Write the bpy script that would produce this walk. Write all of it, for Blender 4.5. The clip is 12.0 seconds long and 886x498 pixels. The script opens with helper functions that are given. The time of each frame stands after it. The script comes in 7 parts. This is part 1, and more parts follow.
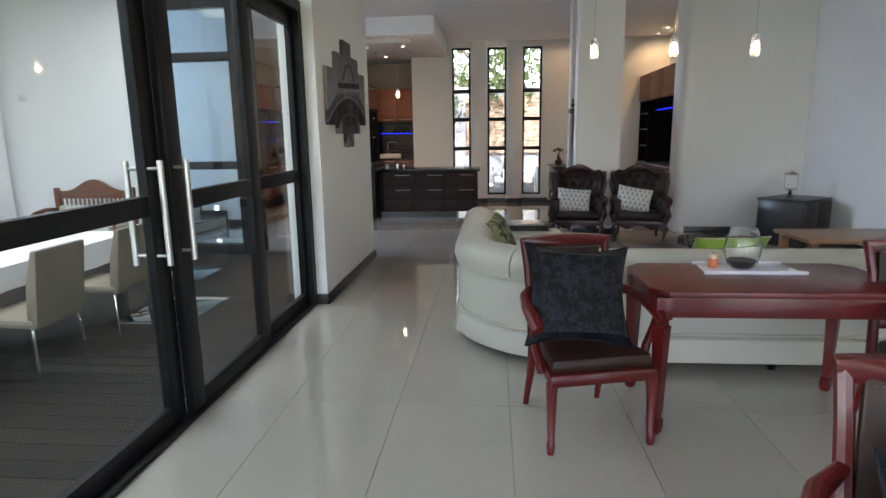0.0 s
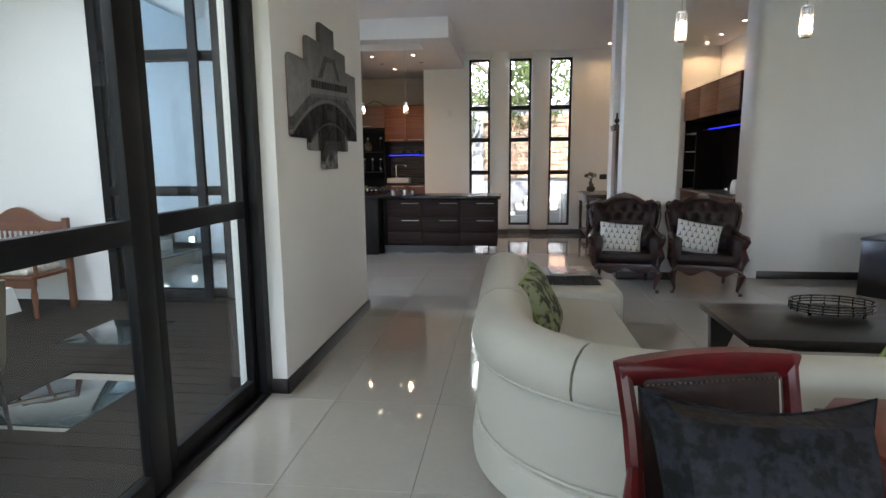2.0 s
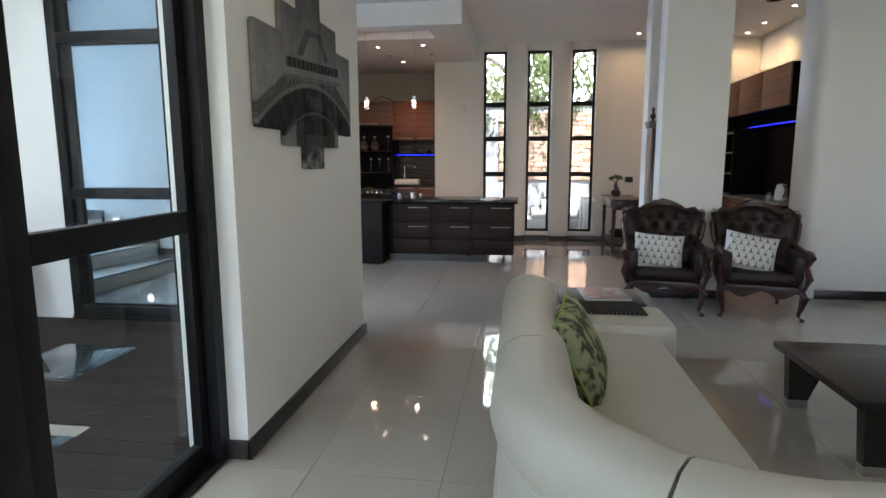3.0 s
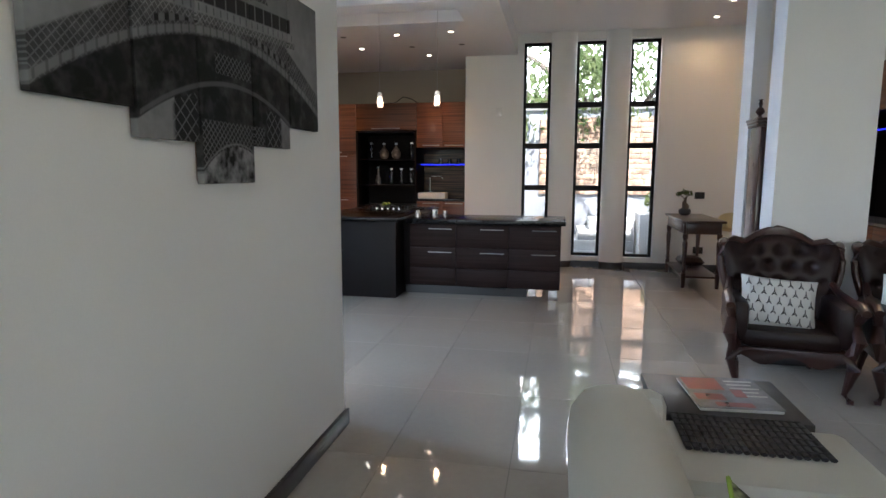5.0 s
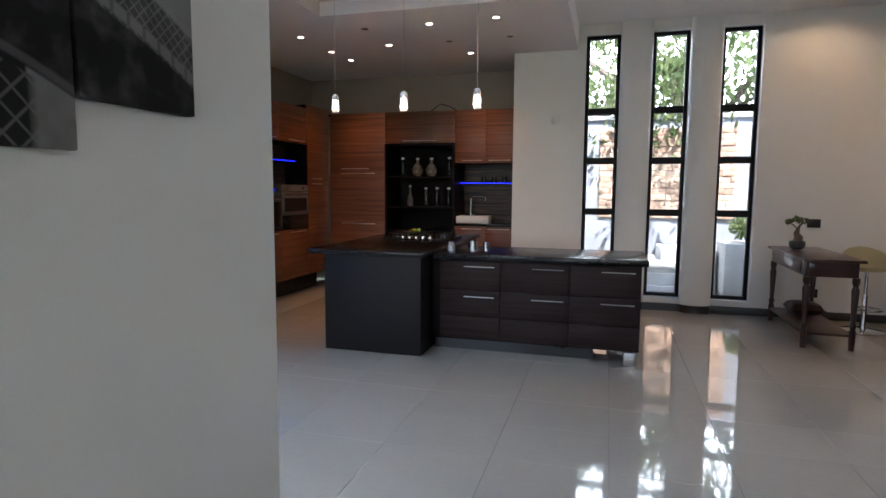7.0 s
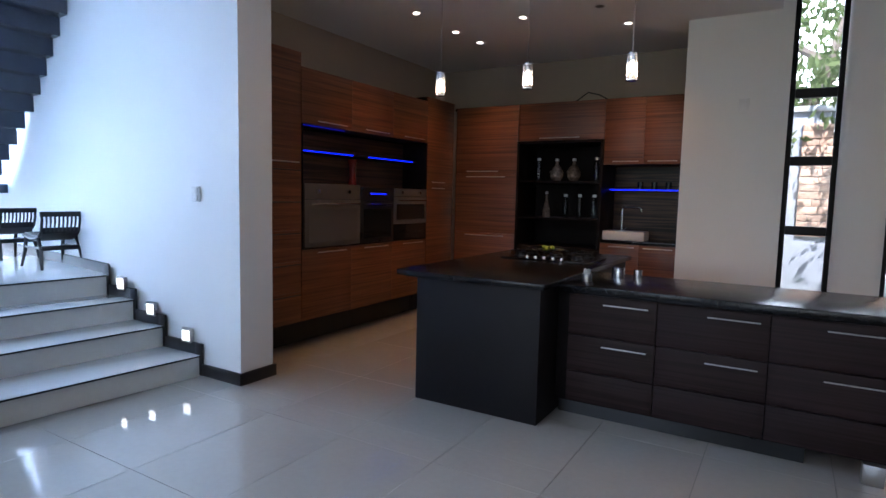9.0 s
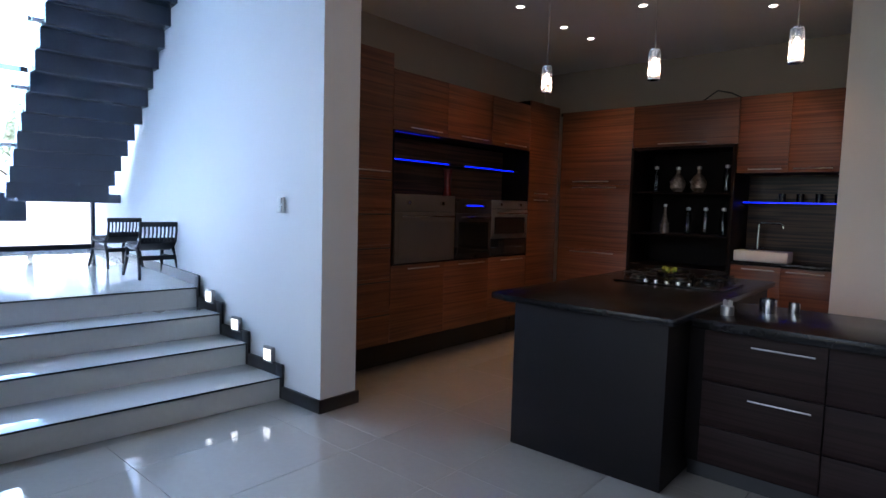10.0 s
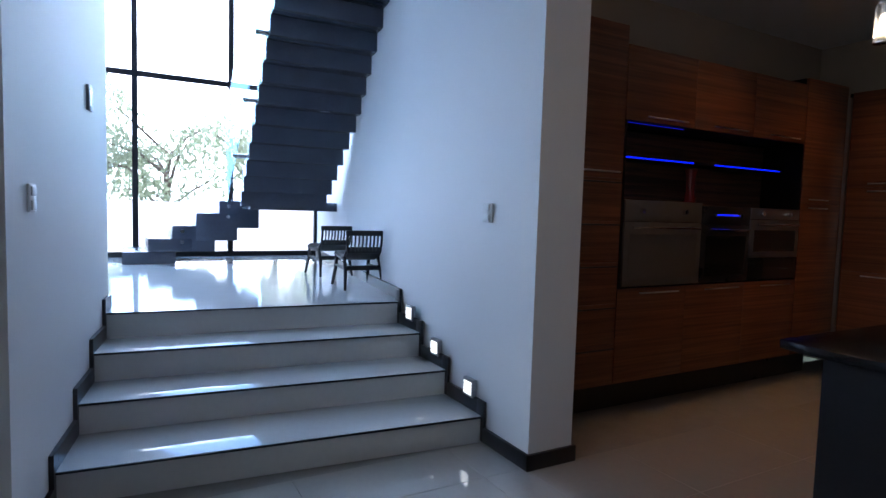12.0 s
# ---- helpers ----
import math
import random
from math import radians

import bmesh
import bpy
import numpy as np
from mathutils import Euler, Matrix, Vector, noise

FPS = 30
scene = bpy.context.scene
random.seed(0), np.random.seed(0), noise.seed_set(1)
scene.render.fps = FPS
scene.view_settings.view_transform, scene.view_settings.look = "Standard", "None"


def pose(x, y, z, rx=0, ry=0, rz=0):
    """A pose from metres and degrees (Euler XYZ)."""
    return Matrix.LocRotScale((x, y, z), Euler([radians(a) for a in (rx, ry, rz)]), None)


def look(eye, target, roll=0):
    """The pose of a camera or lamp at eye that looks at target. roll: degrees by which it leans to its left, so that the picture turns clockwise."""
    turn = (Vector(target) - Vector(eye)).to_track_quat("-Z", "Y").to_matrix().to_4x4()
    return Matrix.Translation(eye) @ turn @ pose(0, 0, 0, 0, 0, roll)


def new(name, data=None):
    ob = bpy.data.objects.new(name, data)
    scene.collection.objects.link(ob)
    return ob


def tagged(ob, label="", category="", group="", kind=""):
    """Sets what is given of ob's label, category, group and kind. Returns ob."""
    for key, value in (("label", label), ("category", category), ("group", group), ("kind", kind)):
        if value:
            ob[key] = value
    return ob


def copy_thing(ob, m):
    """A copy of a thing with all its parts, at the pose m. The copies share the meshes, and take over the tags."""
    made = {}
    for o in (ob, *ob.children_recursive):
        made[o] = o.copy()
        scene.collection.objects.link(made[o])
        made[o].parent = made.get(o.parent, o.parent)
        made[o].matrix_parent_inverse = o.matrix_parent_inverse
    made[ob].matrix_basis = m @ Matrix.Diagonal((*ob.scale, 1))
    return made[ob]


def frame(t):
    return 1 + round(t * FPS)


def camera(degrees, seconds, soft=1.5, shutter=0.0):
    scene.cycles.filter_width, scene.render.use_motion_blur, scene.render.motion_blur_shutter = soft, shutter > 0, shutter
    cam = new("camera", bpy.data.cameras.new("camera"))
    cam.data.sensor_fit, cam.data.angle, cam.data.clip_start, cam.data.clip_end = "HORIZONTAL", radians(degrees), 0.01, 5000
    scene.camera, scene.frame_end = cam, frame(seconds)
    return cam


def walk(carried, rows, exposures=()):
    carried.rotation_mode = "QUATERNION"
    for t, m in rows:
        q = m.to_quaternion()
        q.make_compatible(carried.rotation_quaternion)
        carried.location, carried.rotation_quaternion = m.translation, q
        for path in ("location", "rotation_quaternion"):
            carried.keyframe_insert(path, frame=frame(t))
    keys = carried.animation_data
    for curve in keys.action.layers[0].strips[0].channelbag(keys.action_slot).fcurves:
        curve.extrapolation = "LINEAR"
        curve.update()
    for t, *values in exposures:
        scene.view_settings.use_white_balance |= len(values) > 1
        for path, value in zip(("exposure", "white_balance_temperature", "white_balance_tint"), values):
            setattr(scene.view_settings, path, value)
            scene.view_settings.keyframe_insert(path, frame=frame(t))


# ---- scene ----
# ---------------------------------------------------------------- camera and walk
cam = camera(75.1, 12.0)
PATH = [
    (0, (0.79, 0.15, 1.525), (0.617, 2.105, 1.141), -0.9),
    (0.5, (0.766, 0.538, 1.513), (0.577, 2.5, 1.178), -0.9),
    (1, (0.734, 0.945, 1.5), (0.532, 2.909, 1.181), -0.7),
    (1.5, (0.694, 1.367, 1.49), (0.486, 3.332, 1.182), -0.6),
    (2, (0.664, 1.821, 1.484), (0.439, 3.785, 1.181), -0.5),
    (2.5, (0.621, 2.261, 1.472), (0.373, 4.222, 1.169), -0.3),
    (4.5, (0.49, 3.95, 1.482), (0.15, 5.902, 1.208), 0.1),
    (5, (0.441, 4.352, 1.469), (0.054, 6.296, 1.206), 0.2),
    (5.5, (0.377, 4.751, 1.467), (-0.049, 6.69, 1.219), 0.3),
    (6, (0.319, 5.144, 1.463), (-0.142, 7.076, 1.233), 0.6),
    (6.5, (0.255, 5.553, 1.502), (-0.247, 7.476, 1.28), 0.5),
    (6.7, (0.227, 5.699, 1.504), (-0.291, 7.62, 1.292), 0.4),
    (8.3, (0.055, 6.879, 1.497), (-0.731, 8.709, 1.318), 1.1),
    (8.5, (0.047, 7.013, 1.503), (-0.806, 8.813, 1.322), 1.1),
    (9, (-0.067, 7.307, 1.495), (-1.089, 9.016, 1.309), 1.3),
    (9.5, (-0.213, 7.551, 1.495), (-1.388, 9.16, 1.323), 1.5),
    (10, (-0.368, 7.767, 1.495), (-1.671, 9.277, 1.342), 1.6),
    (10.5, (-0.57, 7.923, 1.493), (-2.005, 9.309, 1.346), 1.7),
    (11, (-0.768, 8.045, 1.494), (-2.327, 9.289, 1.353), 1.7),
    (11.5, (-0.928, 8.135, 1.48), (-2.582, 9.251, 1.34), 1.7),
    (12, (-1.053, 8.221, 1.475), (-2.798, 9.19, 1.337), 1.7),
]
EXPOSURES = [(0.0, 2.17, 6450, 17), (2.5, 2.28, 6400, 16), (5.5, 2.29, 6080, 16), (6.5, 2.25, 6000, 16), (8.5, 2.02, 5650, 18), (10.5, 1.52, 5600, 19), (12.0, 0.98, 5580, 19)]
walk(cam, [(t, look(eye, target, roll)) for t, eye, target, roll in PATH], EXPOSURES)

# ---------------------------------------------------------------- world, sun, lights
SUN_DIR = Vector((0.30, -0.62, 1.05)).normalized()      # towards the sun
world = bpy.data.worlds.new("sky")
scene.world = world
world.use_nodes = True
wn = world.node_tree
sky = wn.nodes.new("ShaderNodeTexSky")
sky.sky_type = "NISHITA"
sky.sun_disc = False
sky.sun_elevation = math.asin(SUN_DIR.z)
sky.sun_rotation = math.atan2(SUN_DIR.x, SUN_DIR.y)
wn.nodes["Background"].inputs["Strength"].default_value = 0.15
wn.links.new(sky.outputs[0], wn.nodes["Background"].inputs["Color"])
sun_data = bpy.data.lights.new("sun", "SUN")
sun_data.energy, sun_data.angle, sun_data.color = 5.0, radians(0.6), (1.0, 0.95, 0.87)
sun = new("sun", sun_data)
sun.matrix_world = look(SUN_DIR * 40, (0, 0, 0))


def window_light(name, centre, towards, w, h, watts, colour):
    """An area lamp in an opening, for the light of the sky outside it."""
    d = bpy.data.lights.new(name, "AREA")
    d.shape, d.size, d.size_y, d.energy, d.color = "RECTANGLE", w, h, watts, colour
    ob = new(name, d)
    ob.matrix_world = look(centre, towards)
    return ob


window_light("light_rear_glazing", (2.3, -1.62, 1.5), (2.3, 5, 1.2), 5.2, 2.6, 2.5, (1.0, 0.975, 0.965))
window_light("light_stair_glazing", (-9.75, 9.1, 3.4), (-5, 9.1, 1.5), 2.1, 5.0, 95, (0.34, 0.60, 1.0))
# added fill lamp for the patio walls; the roof opening above is made up
window_light("light_patio_fill", (-2.75, 3.5, 3.54), (-2.75, 3.5, 0), 2.3, 6.0, 47, (0.86, 0.94, 1.0))


def lamp_point(name, at, watts, colour, radius=0.03):
    d = bpy.data.lights.new(name, "POINT")
    d.energy, d.color, d.shadow_soft_size = watts, colour, radius
    ob = new(name, d)
    ob.location = at
    return ob


def lamp_spot(name, at, watts, colour, angle=95):
    d = bpy.data.lights.new(name, "SPOT")
    d.energy, d.color, d.shadow_soft_size, d.spot_size, d.spot_blend = watts, colour, 0.03, radians(angle), 0.7
    ob = new(name, d)
    ob.location = at
    return ob


WARM = (1.0, 0.64, 0.32)
OCHRE = (1.0, 0.46, 0.14)

# ---------------------------------------------------------------- materials


def nodes_of(name):
    m = bpy.data.materials.new(name)
    m.use_nodes = True
    nt = m.node_tree
    return m, nt, nt.nodes["Principled BSDF"]


def material(name, colour, rough=0.5, metal=0.0, vary=0.12, scale=6.0, grain=60.0, bump=0.05, coat=0.0, coat_rough=0.05,
             rough_vary=0.08, random_vary=0.0, stretch=(1, 1, 1), spec=0.5, sharp=0.2):
    """Colour with variation at two scales, uneven gloss and fine relief."""
    m, nt, b = nodes_of(name)
    L = nt.links.new
    tc = nt.nodes.new("ShaderNodeTexCoord")
    mp = nt.nodes.new("ShaderNodeMapping")
    mp.inputs["Scale"].default_value = stretch
    L(tc.outputs["Object"], mp.inputs["Vector"])
    n1 = nt.nodes.new("ShaderNodeTexNoise")
    n1.inputs["Scale"].default_value, n1.inputs["Detail"].default_value = scale, 4
    n2 = nt.nodes.new("ShaderNodeTexNoise")
    n2.inputs["Scale"].default_value, n2.inputs["Detail"].default_value = grain, 3
    L(mp.outputs[0], n1.inputs["Vector"])
    L(mp.outputs[0], n2.inputs["Vector"])
    mix = nt.nodes.new("ShaderNodeMath")
    mix.operation = "MULTIPLY_ADD"
    mix.inputs[1].default_value = 0.6
    L(n1.outputs["Fac"], mix.inputs[0])
    half = nt.nodes.new("ShaderNodeMath")
    half.operation = "MULTIPLY"
    half.inputs[1].default_value = 0.4
    L(n2.outputs["Fac"], half.inputs[0])
    L(half.outputs[0], mix.inputs[2])
    ramp = nt.nodes.new("ShaderNodeValToRGB")
    lo = [max(0.0, c * (1 - vary)) for c in colour]
    hi = [min(1.0, c * (1 + vary)) for c in colour]
    ramp.color_ramp.elements[0].position, ramp.color_ramp.elements[1].position = 0.5 - sharp, 0.5 + sharp
    ramp.color_ramp.elements[0].color, ramp.color_ramp.elements[1].color = (*lo, 1), (*hi, 1)
    L(mix.outputs[0], ramp.inputs["Fac"])
    out = ramp.outputs["Color"]
    if random_vary:
        info = nt.nodes.new("ShaderNodeObjectInfo")
        hsv = nt.nodes.new("ShaderNodeHueSaturation")
        rng = nt.nodes.new("ShaderNodeMapRange")
        rng.inputs["To Min"].default_value, rng.inputs["To Max"].default_value = 1 - random_vary, 1 + random_vary
        L(info.outputs["Random"], rng.inputs["Value"])
        L(rng.outputs[0], hsv.inputs["Value"])
        L(out, hsv.inputs["Color"])
        out = hsv.outputs["Color"]
    L(out, b.inputs["Base Color"])
    rr = nt.nodes.new("ShaderNodeMapRange")
    rr.inputs["To Min"].default_value, rr.inputs["To Max"].default_value = max(0.02, rough - rough_vary), min(1, rough + rough_vary)
    L(n1.outputs["Fac"], rr.inputs["Value"])
    L(rr.outputs[0], b.inputs["Roughness"])
    b.inputs["Metallic"].default_value = metal
    b.inputs["Specular IOR Level"].default_value = spec
    b.inputs["Coat Weight"].default_value = coat
    b.inputs["Coat Roughness"].default_value = coat_rough
    if bump:
        bp = nt.nodes.new("ShaderNodeBump")
        bp.inputs["Strength"].default_value, bp.inputs["Distance"].default_value = bump, 0.01
        L(mix.outputs[0], bp.inputs["Height"])
        L(bp.outputs[0], b.inputs["Normal"])
    return m


def glow(name, colour, strength):
    m, nt, b = nodes_of(name)
    b.inputs["Base Color"].default_value = (*colour, 1)
    b.inputs["Emission Color"].default_value = (*colour, 1)
    b.inputs["Emission Strength"].default_value = strength
    return m


def pane_glass(name, tint=(0.9, 0.95, 0.94), gloss=0.10):
    """Thin window glass: clear, with a mirror-like film that grows at a slant."""
    m = bpy.data.materials.new(name)
    m.use_nodes = True
    nt = m.node_tree
    nt.nodes.clear()
    o = nt.nodes.new("ShaderNodeOutputMaterial")
    t = nt.nodes.new("ShaderNodeBsdfTransparent")
    t.inputs["Color"].default_value = (*tint, 1)
    g = nt.nodes.new("ShaderNodeBsdfGlossy")
    g.inputs["Roughness"].default_value = 0.01
    f = nt.nodes.new("ShaderNodeLayerWeight")
    f.inputs["Blend"].default_value = 0.5
    p5 = nt.nodes.new("ShaderNodeMath")
    p5.operation = "POWER"
    p5.inputs[1].default_value = 4.0
    sc = nt.nodes.new("ShaderNodeMath")
    sc.operation = "MULTIPLY_ADD"
    sc.inputs[1].default_value, sc.inputs[2].default_value = 0.42, gloss * 0.35
    nt.links.new(f.outputs["Facing"], p5.inputs[0])
    nt.links.new(p5.outputs[0], sc.inputs[0])
    mx = nt.nodes.new("ShaderNodeMixShader")
    nt.links.new(sc.outputs[0], mx.inputs[0])
    nt.links.new(t.outputs[0], mx.inputs[1])
    nt.links.new(g.outputs[0], mx.inputs[2])
    nt.links.new(mx.outputs[0], o.inputs["Surface"])
    return m


def solid_glass(name, colour=(1, 1, 1), rough=0.0):
    m, nt, b = nodes_of(name)
    b.inputs["Base Color"].default_value = (*colour, 1)
    b.inputs["Roughness"].default_value = rough
    b.inputs["Transmission Weight"].default_value = 1.0
    b.inputs["IOR"].default_value = 1.45
    return m


def grained(name, dark, light, along="x", bands=24.0, rough=0.35, coat=0.2, contrast=0.5, spec=0.5):
    """Straight-grained veneer: long streaks that run along one axis."""
    m, nt, b = nodes_of(name)
    L = nt.links.new
    tc = nt.nodes.new("ShaderNodeTexCoord")
    mp = nt.nodes.new("ShaderNodeMapping")
    sc = {"x": (0.55, bands, bands), "y": (bands, 0.55, bands), "z": (bands, bands, 0.55)}[along]
    mp.inputs["Scale"].default_value = sc
    L(tc.outputs["Object"], mp.inputs["Vector"])
    info = nt.nodes.new("ShaderNodeObjectInfo")
    add = nt.nodes.new("ShaderNodeVectorMath")
    add.operation = "ADD"
    mul = nt.nodes.new("ShaderNodeMath")
    mul.operation = "MULTIPLY"
    mul.inputs[1].default_value = 40.0
    L(info.outputs["Random"], mul.inputs[0])
    L(mp.outputs[0], add.inputs[0])
    L(mul.outputs[0], add.inputs[1])
    n = nt.nodes.new("ShaderNodeTexNoise")
    n.inputs["Scale"].default_value, n.inputs["Detail"].default_value, n.inputs["Distortion"].default_value = 1.6, 5, 0.6
    L(add.outputs[0], n.inputs["Vector"])
    n2 = nt.nodes.new("ShaderNodeTexNoise")
    n2.inputs["Scale"].default_value = 1.3
    L(tc.outputs["Object"], n2.inputs["Vector"])
    ramp = nt.nodes.new("ShaderNodeValToRGB")
    e = ramp.color_ramp.elements
    e[0].position, e[0].color = 0.5 - contrast * 0.25, (*dark, 1)
    e[1].position, e[1].color = 0.5 + contrast * 0.25, (*light, 1)
    L(n.outputs["Fac"], ramp.inputs["Fac"])
    hsv = nt.nodes.new("ShaderNodeHueSaturation")
    rng = nt.nodes.new("ShaderNodeMapRange")
    rng.inputs["To Min"].default_value, rng.inputs["To Max"].default_value = 0.75, 1.25
    L(n2.outputs["Fac"], rng.inputs["Value"])
    L(rng.outputs[0], hsv.inputs["Value"])
    L(ramp.outputs["Color"], hsv.inputs["Color"])
    L(hsv.outputs["Color"], b.inputs["Base Color"])
    b.inputs["Roughness"].default_value = rough
    b.inputs["Coat Weight"].default_value = coat
    b.inputs["Specular IOR Level"].default_value = spec
    b.inputs["Coat Roughness"].default_value = 0.12
    bp = nt.nodes.new("ShaderNodeBump")
    bp.inputs["Strength"].default_value, bp.inputs["Distance"].default_value = 0.12, 0.004
    L(n.outputs["Fac"], bp.inputs["Height"])
    L(bp.outputs[0], b.inputs["Normal"])
    return m


def foliage(name, dark=(0.07, 0.11, 0.03), light=(0.20, 0.26, 0.08)):
    """Leaves: half of the light goes through them."""
    m = bpy.data.materials.new(name)
    m.use_nodes = True
    nt = m.node_tree
    nt.nodes.clear()
    o = nt.nodes.new("ShaderNodeOutputMaterial")
    geo = nt.nodes.new("ShaderNodeNewGeometry")
    ramp = nt.nodes.new("ShaderNodeValToRGB")
    ramp.color_ramp.elements[0].color, ramp.color_ramp.elements[1].color = (*dark, 1), (*light, 1)
    nt.links.new(geo.outputs["Random Per Island"], ramp.inputs["Fac"])
    d, t = nt.nodes.new("ShaderNodeBsdfDiffuse"), nt.nodes.new("ShaderNodeBsdfTranslucent")
    mx = nt.nodes.new("ShaderNodeMixShader")
    nt.links.new(ramp.outputs["Color"], d.inputs["Color"])
    nt.links.new(ramp.outputs["Color"], t.inputs["Color"])
    nt.links.new(d.outputs[0], mx.inputs[1])
    nt.links.new(t.outputs[0], mx.inputs[2])
    nt.links.new(mx.outputs[0], o.inputs["Surface"])
    return m


M_WALL = material("wall_paint", (0.78, 0.775, 0.745), 0.6, vary=0.03, scale=0.9, grain=140, bump=0.03, rough_vary=0.1)
M_WALL_WHITE = material("white_wall_paint", (0.82, 0.82, 0.815), 0.55, vary=0.03, scale=0.8, grain=140, bump=0.03)
M_KITCHEN = material("taupe_wall_paint", (0.40, 0.345, 0.28), 0.65, vary=0.04, scale=0.9, grain=140, bump=0.03)
M_CEIL = material("ceiling_paint", (0.80, 0.79, 0.785), 0.7, vary=0.025, scale=0.7, grain=120, bump=0.02)
M_TILE = material("polished_porcelain", (0.435, 0.408, 0.360), 0.06, vary=0.05, scale=2.2, grain=26, bump=0.004, coat=0.5, coat_rough=0.03,
                  rough_vary=0.02, random_vary=0.025)
M_GROUT = material("grey_grout", (0.27, 0.255, 0.23), 0.9, bump=0.2)
M_STEP = material("step_porcelain", (0.68, 0.68, 0.65), 0.09, vary=0.05, scale=2.0, grain=30, bump=0.004, coat=0.4, random_vary=0.02)
M_SKIRT = material("dark_skirting", (0.025, 0.022, 0.022), 0.35, vary=0.25, scale=5, bump=0.04)
M_FRAME = material("black_aluminium", (0.008, 0.008, 0.009), 0.48, vary=0.2, grain=200, bump=0.03, rough_vary=0.08, spec=0.22)
M_GLASS = pane_glass("door_glass", (0.95, 0.98, 0.975), 0.09)
M_GLASS_W = pane_glass("window_glass", (0.95, 0.97, 0.97), 0.08)
M_CHROME = material("chrome", (0.75, 0.75, 0.76), 0.12, 1.0, vary=0.04, bump=0.0, rough_vary=0.05)
M_HANDLE = material("satin_steel", (0.62, 0.61, 0.60), 0.38, 1.0, vary=0.05, bump=0.0)
M_STEEL = material("brushed_steel", (0.46, 0.45, 0.44), 0.33, 1.0, vary=0.05, grain=160, bump=0.0, stretch=(1, 1, 12))
M_DECK = material("deck_board", (0.022, 0.017, 0.014), 0.72, spec=0.15, vary=0.28, scale=2.5, grain=38, bump=0.15, random_vary=0.22, stretch=(0.6, 8, 8))
M_LEATHER_W = material("white_leather", (0.53, 0.52, 0.455), 0.42, vary=0.045, scale=3, grain=220, bump=0.10, rough_vary=0.1)
M_LEATHER_D = material("dark_leather", (0.018, 0.008, 0.007), 0.40, spec=0.3, vary=0.3, scale=6, grain=150, bump=0.12, rough_vary=0.1)
M_LEATHER_B = material("brown_leather", (0.032, 0.015, 0.011), 0.42, spec=0.3, vary=0.3, scale=6, grain=150, bump=0.12, rough_vary=0.1)
M_NAIL = material("dulled_brass_nail", (0.16, 0.11, 0.08), 0.4, 1.0, vary=0.2, bump=0.0)
M_MAHOG = material("dark_mahogany", (0.036, 0.011, 0.008), 0.30, vary=0.35, scale=5, grain=50, bump=0.05, coat=0.35, stretch=(1, 1, 0.25))
M_RED = material("red_lacquered_wood", (0.105, 0.0045, 0.006), 0.33, vary=0.35, scale=4, grain=45, bump=0.04, coat=0.10, stretch=(0.3, 1, 1))
M_BLACKWOOD = material("black_stained_wood", (0.022, 0.018, 0.017), 0.36, vary=0.3, scale=4, grain=55, bump=0.07, coat=0.15, stretch=(0.3, 3, 3))
M_ZEBRA = grained("zebrano_veneer", (0.075, 0.024, 0.010), (0.215, 0.080, 0.033), "x", 34.0, 0.45, 0.08, 0.75)
M_ZEBRA_Y = grained("zebrano_veneer_side", (0.075, 0.024, 0.010), (0.215, 0.080, 0.033), "y", 34.0, 0.45, 0.08, 0.75)
M_WENGE = grained("wenge_veneer", (0.021, 0.012, 0.0115), (0.034, 0.020, 0.019), "x", 40.0, 0.5, 0.0, spec=0.15)
M_SPLASH = grained("dark_zebra_splashback", (0.014, 0.009, 0.007), (0.085, 0.045, 0.026), "x", 22.0, 0.42, 0.08, 0.35, spec=0.25)
M_SPLASH_Y = grained("dark_zebra_niche_back", (0.018, 0.011, 0.008), (0.10, 0.055, 0.034), "y", 22.0, 0.3, 0.3, 0.35)
M_GRANITE = material("black_granite", (0.007, 0.007, 0.008), 0.24, vary=0.6, scale=30, grain=300, bump=0.0, rough_vary=0.04, spec=0.3)
M_ISLAND = material("black_laminate", (0.009, 0.007, 0.007), 0.5, vary=0.25, scale=3, grain=90, bump=0.03, spec=0.10)
M_ISLAND_FACE = material("charcoal_laminate", (0.0115, 0.0095, 0.010), 0.5, vary=0.2, scale=3, grain=90, bump=0.03, spec=0.2)
M_GARDEN_WALL = material("grey_plaster", (0.24, 0.25, 0.27), 0.85, vary=0.2, scale=1.2, grain=30, bump=0.25)
M_RUST = material("rust_stone_cladding", (0.40, 0.26, 0.18), 0.85, vary=0.5, scale=9, grain=34, bump=0.6, random_vary=0.25)
M_CONCRETE = material("pale_concrete", (0.38, 0.375, 0.36), 0.8, vary=0.15, scale=2, grain=40, bump=0.2)
M_GROUND = material("garden_soil_and_lawn", (0.10, 0.115, 0.055), 0.95, vary=0.5, scale=0.9, grain=14, bump=0.5)
M_PAVE = material("pale_driveway_paving", (0.50, 0.49, 0.47), 0.85, vary=0.15, scale=0.8, grain=20, bump=0.2)
M_LEAF = foliage("foliage", (0.06, 0.085, 0.032), (0.16, 0.195, 0.085))
# foliage lightened in colour to imitate glare outside the stair glazing
M_LEAF_GLARE = foliage("glare_paled_foliage", (0.22, 0.27, 0.17), (0.42, 0.46, 0.33))
M_BARK = material("bark", (0.11, 0.085, 0.065), 0.9, vary=0.35, scale=6, grain=40, bump=0.5)
M_PLASTIC_W = material("white_plastic", (0.72, 0.72, 0.70), 0.35, vary=0.03, bump=0.0)
M_PLASTIC_K = material("black_plastic", (0.012, 0.012, 0.012), 0.3, vary=0.1, bump=0.0)
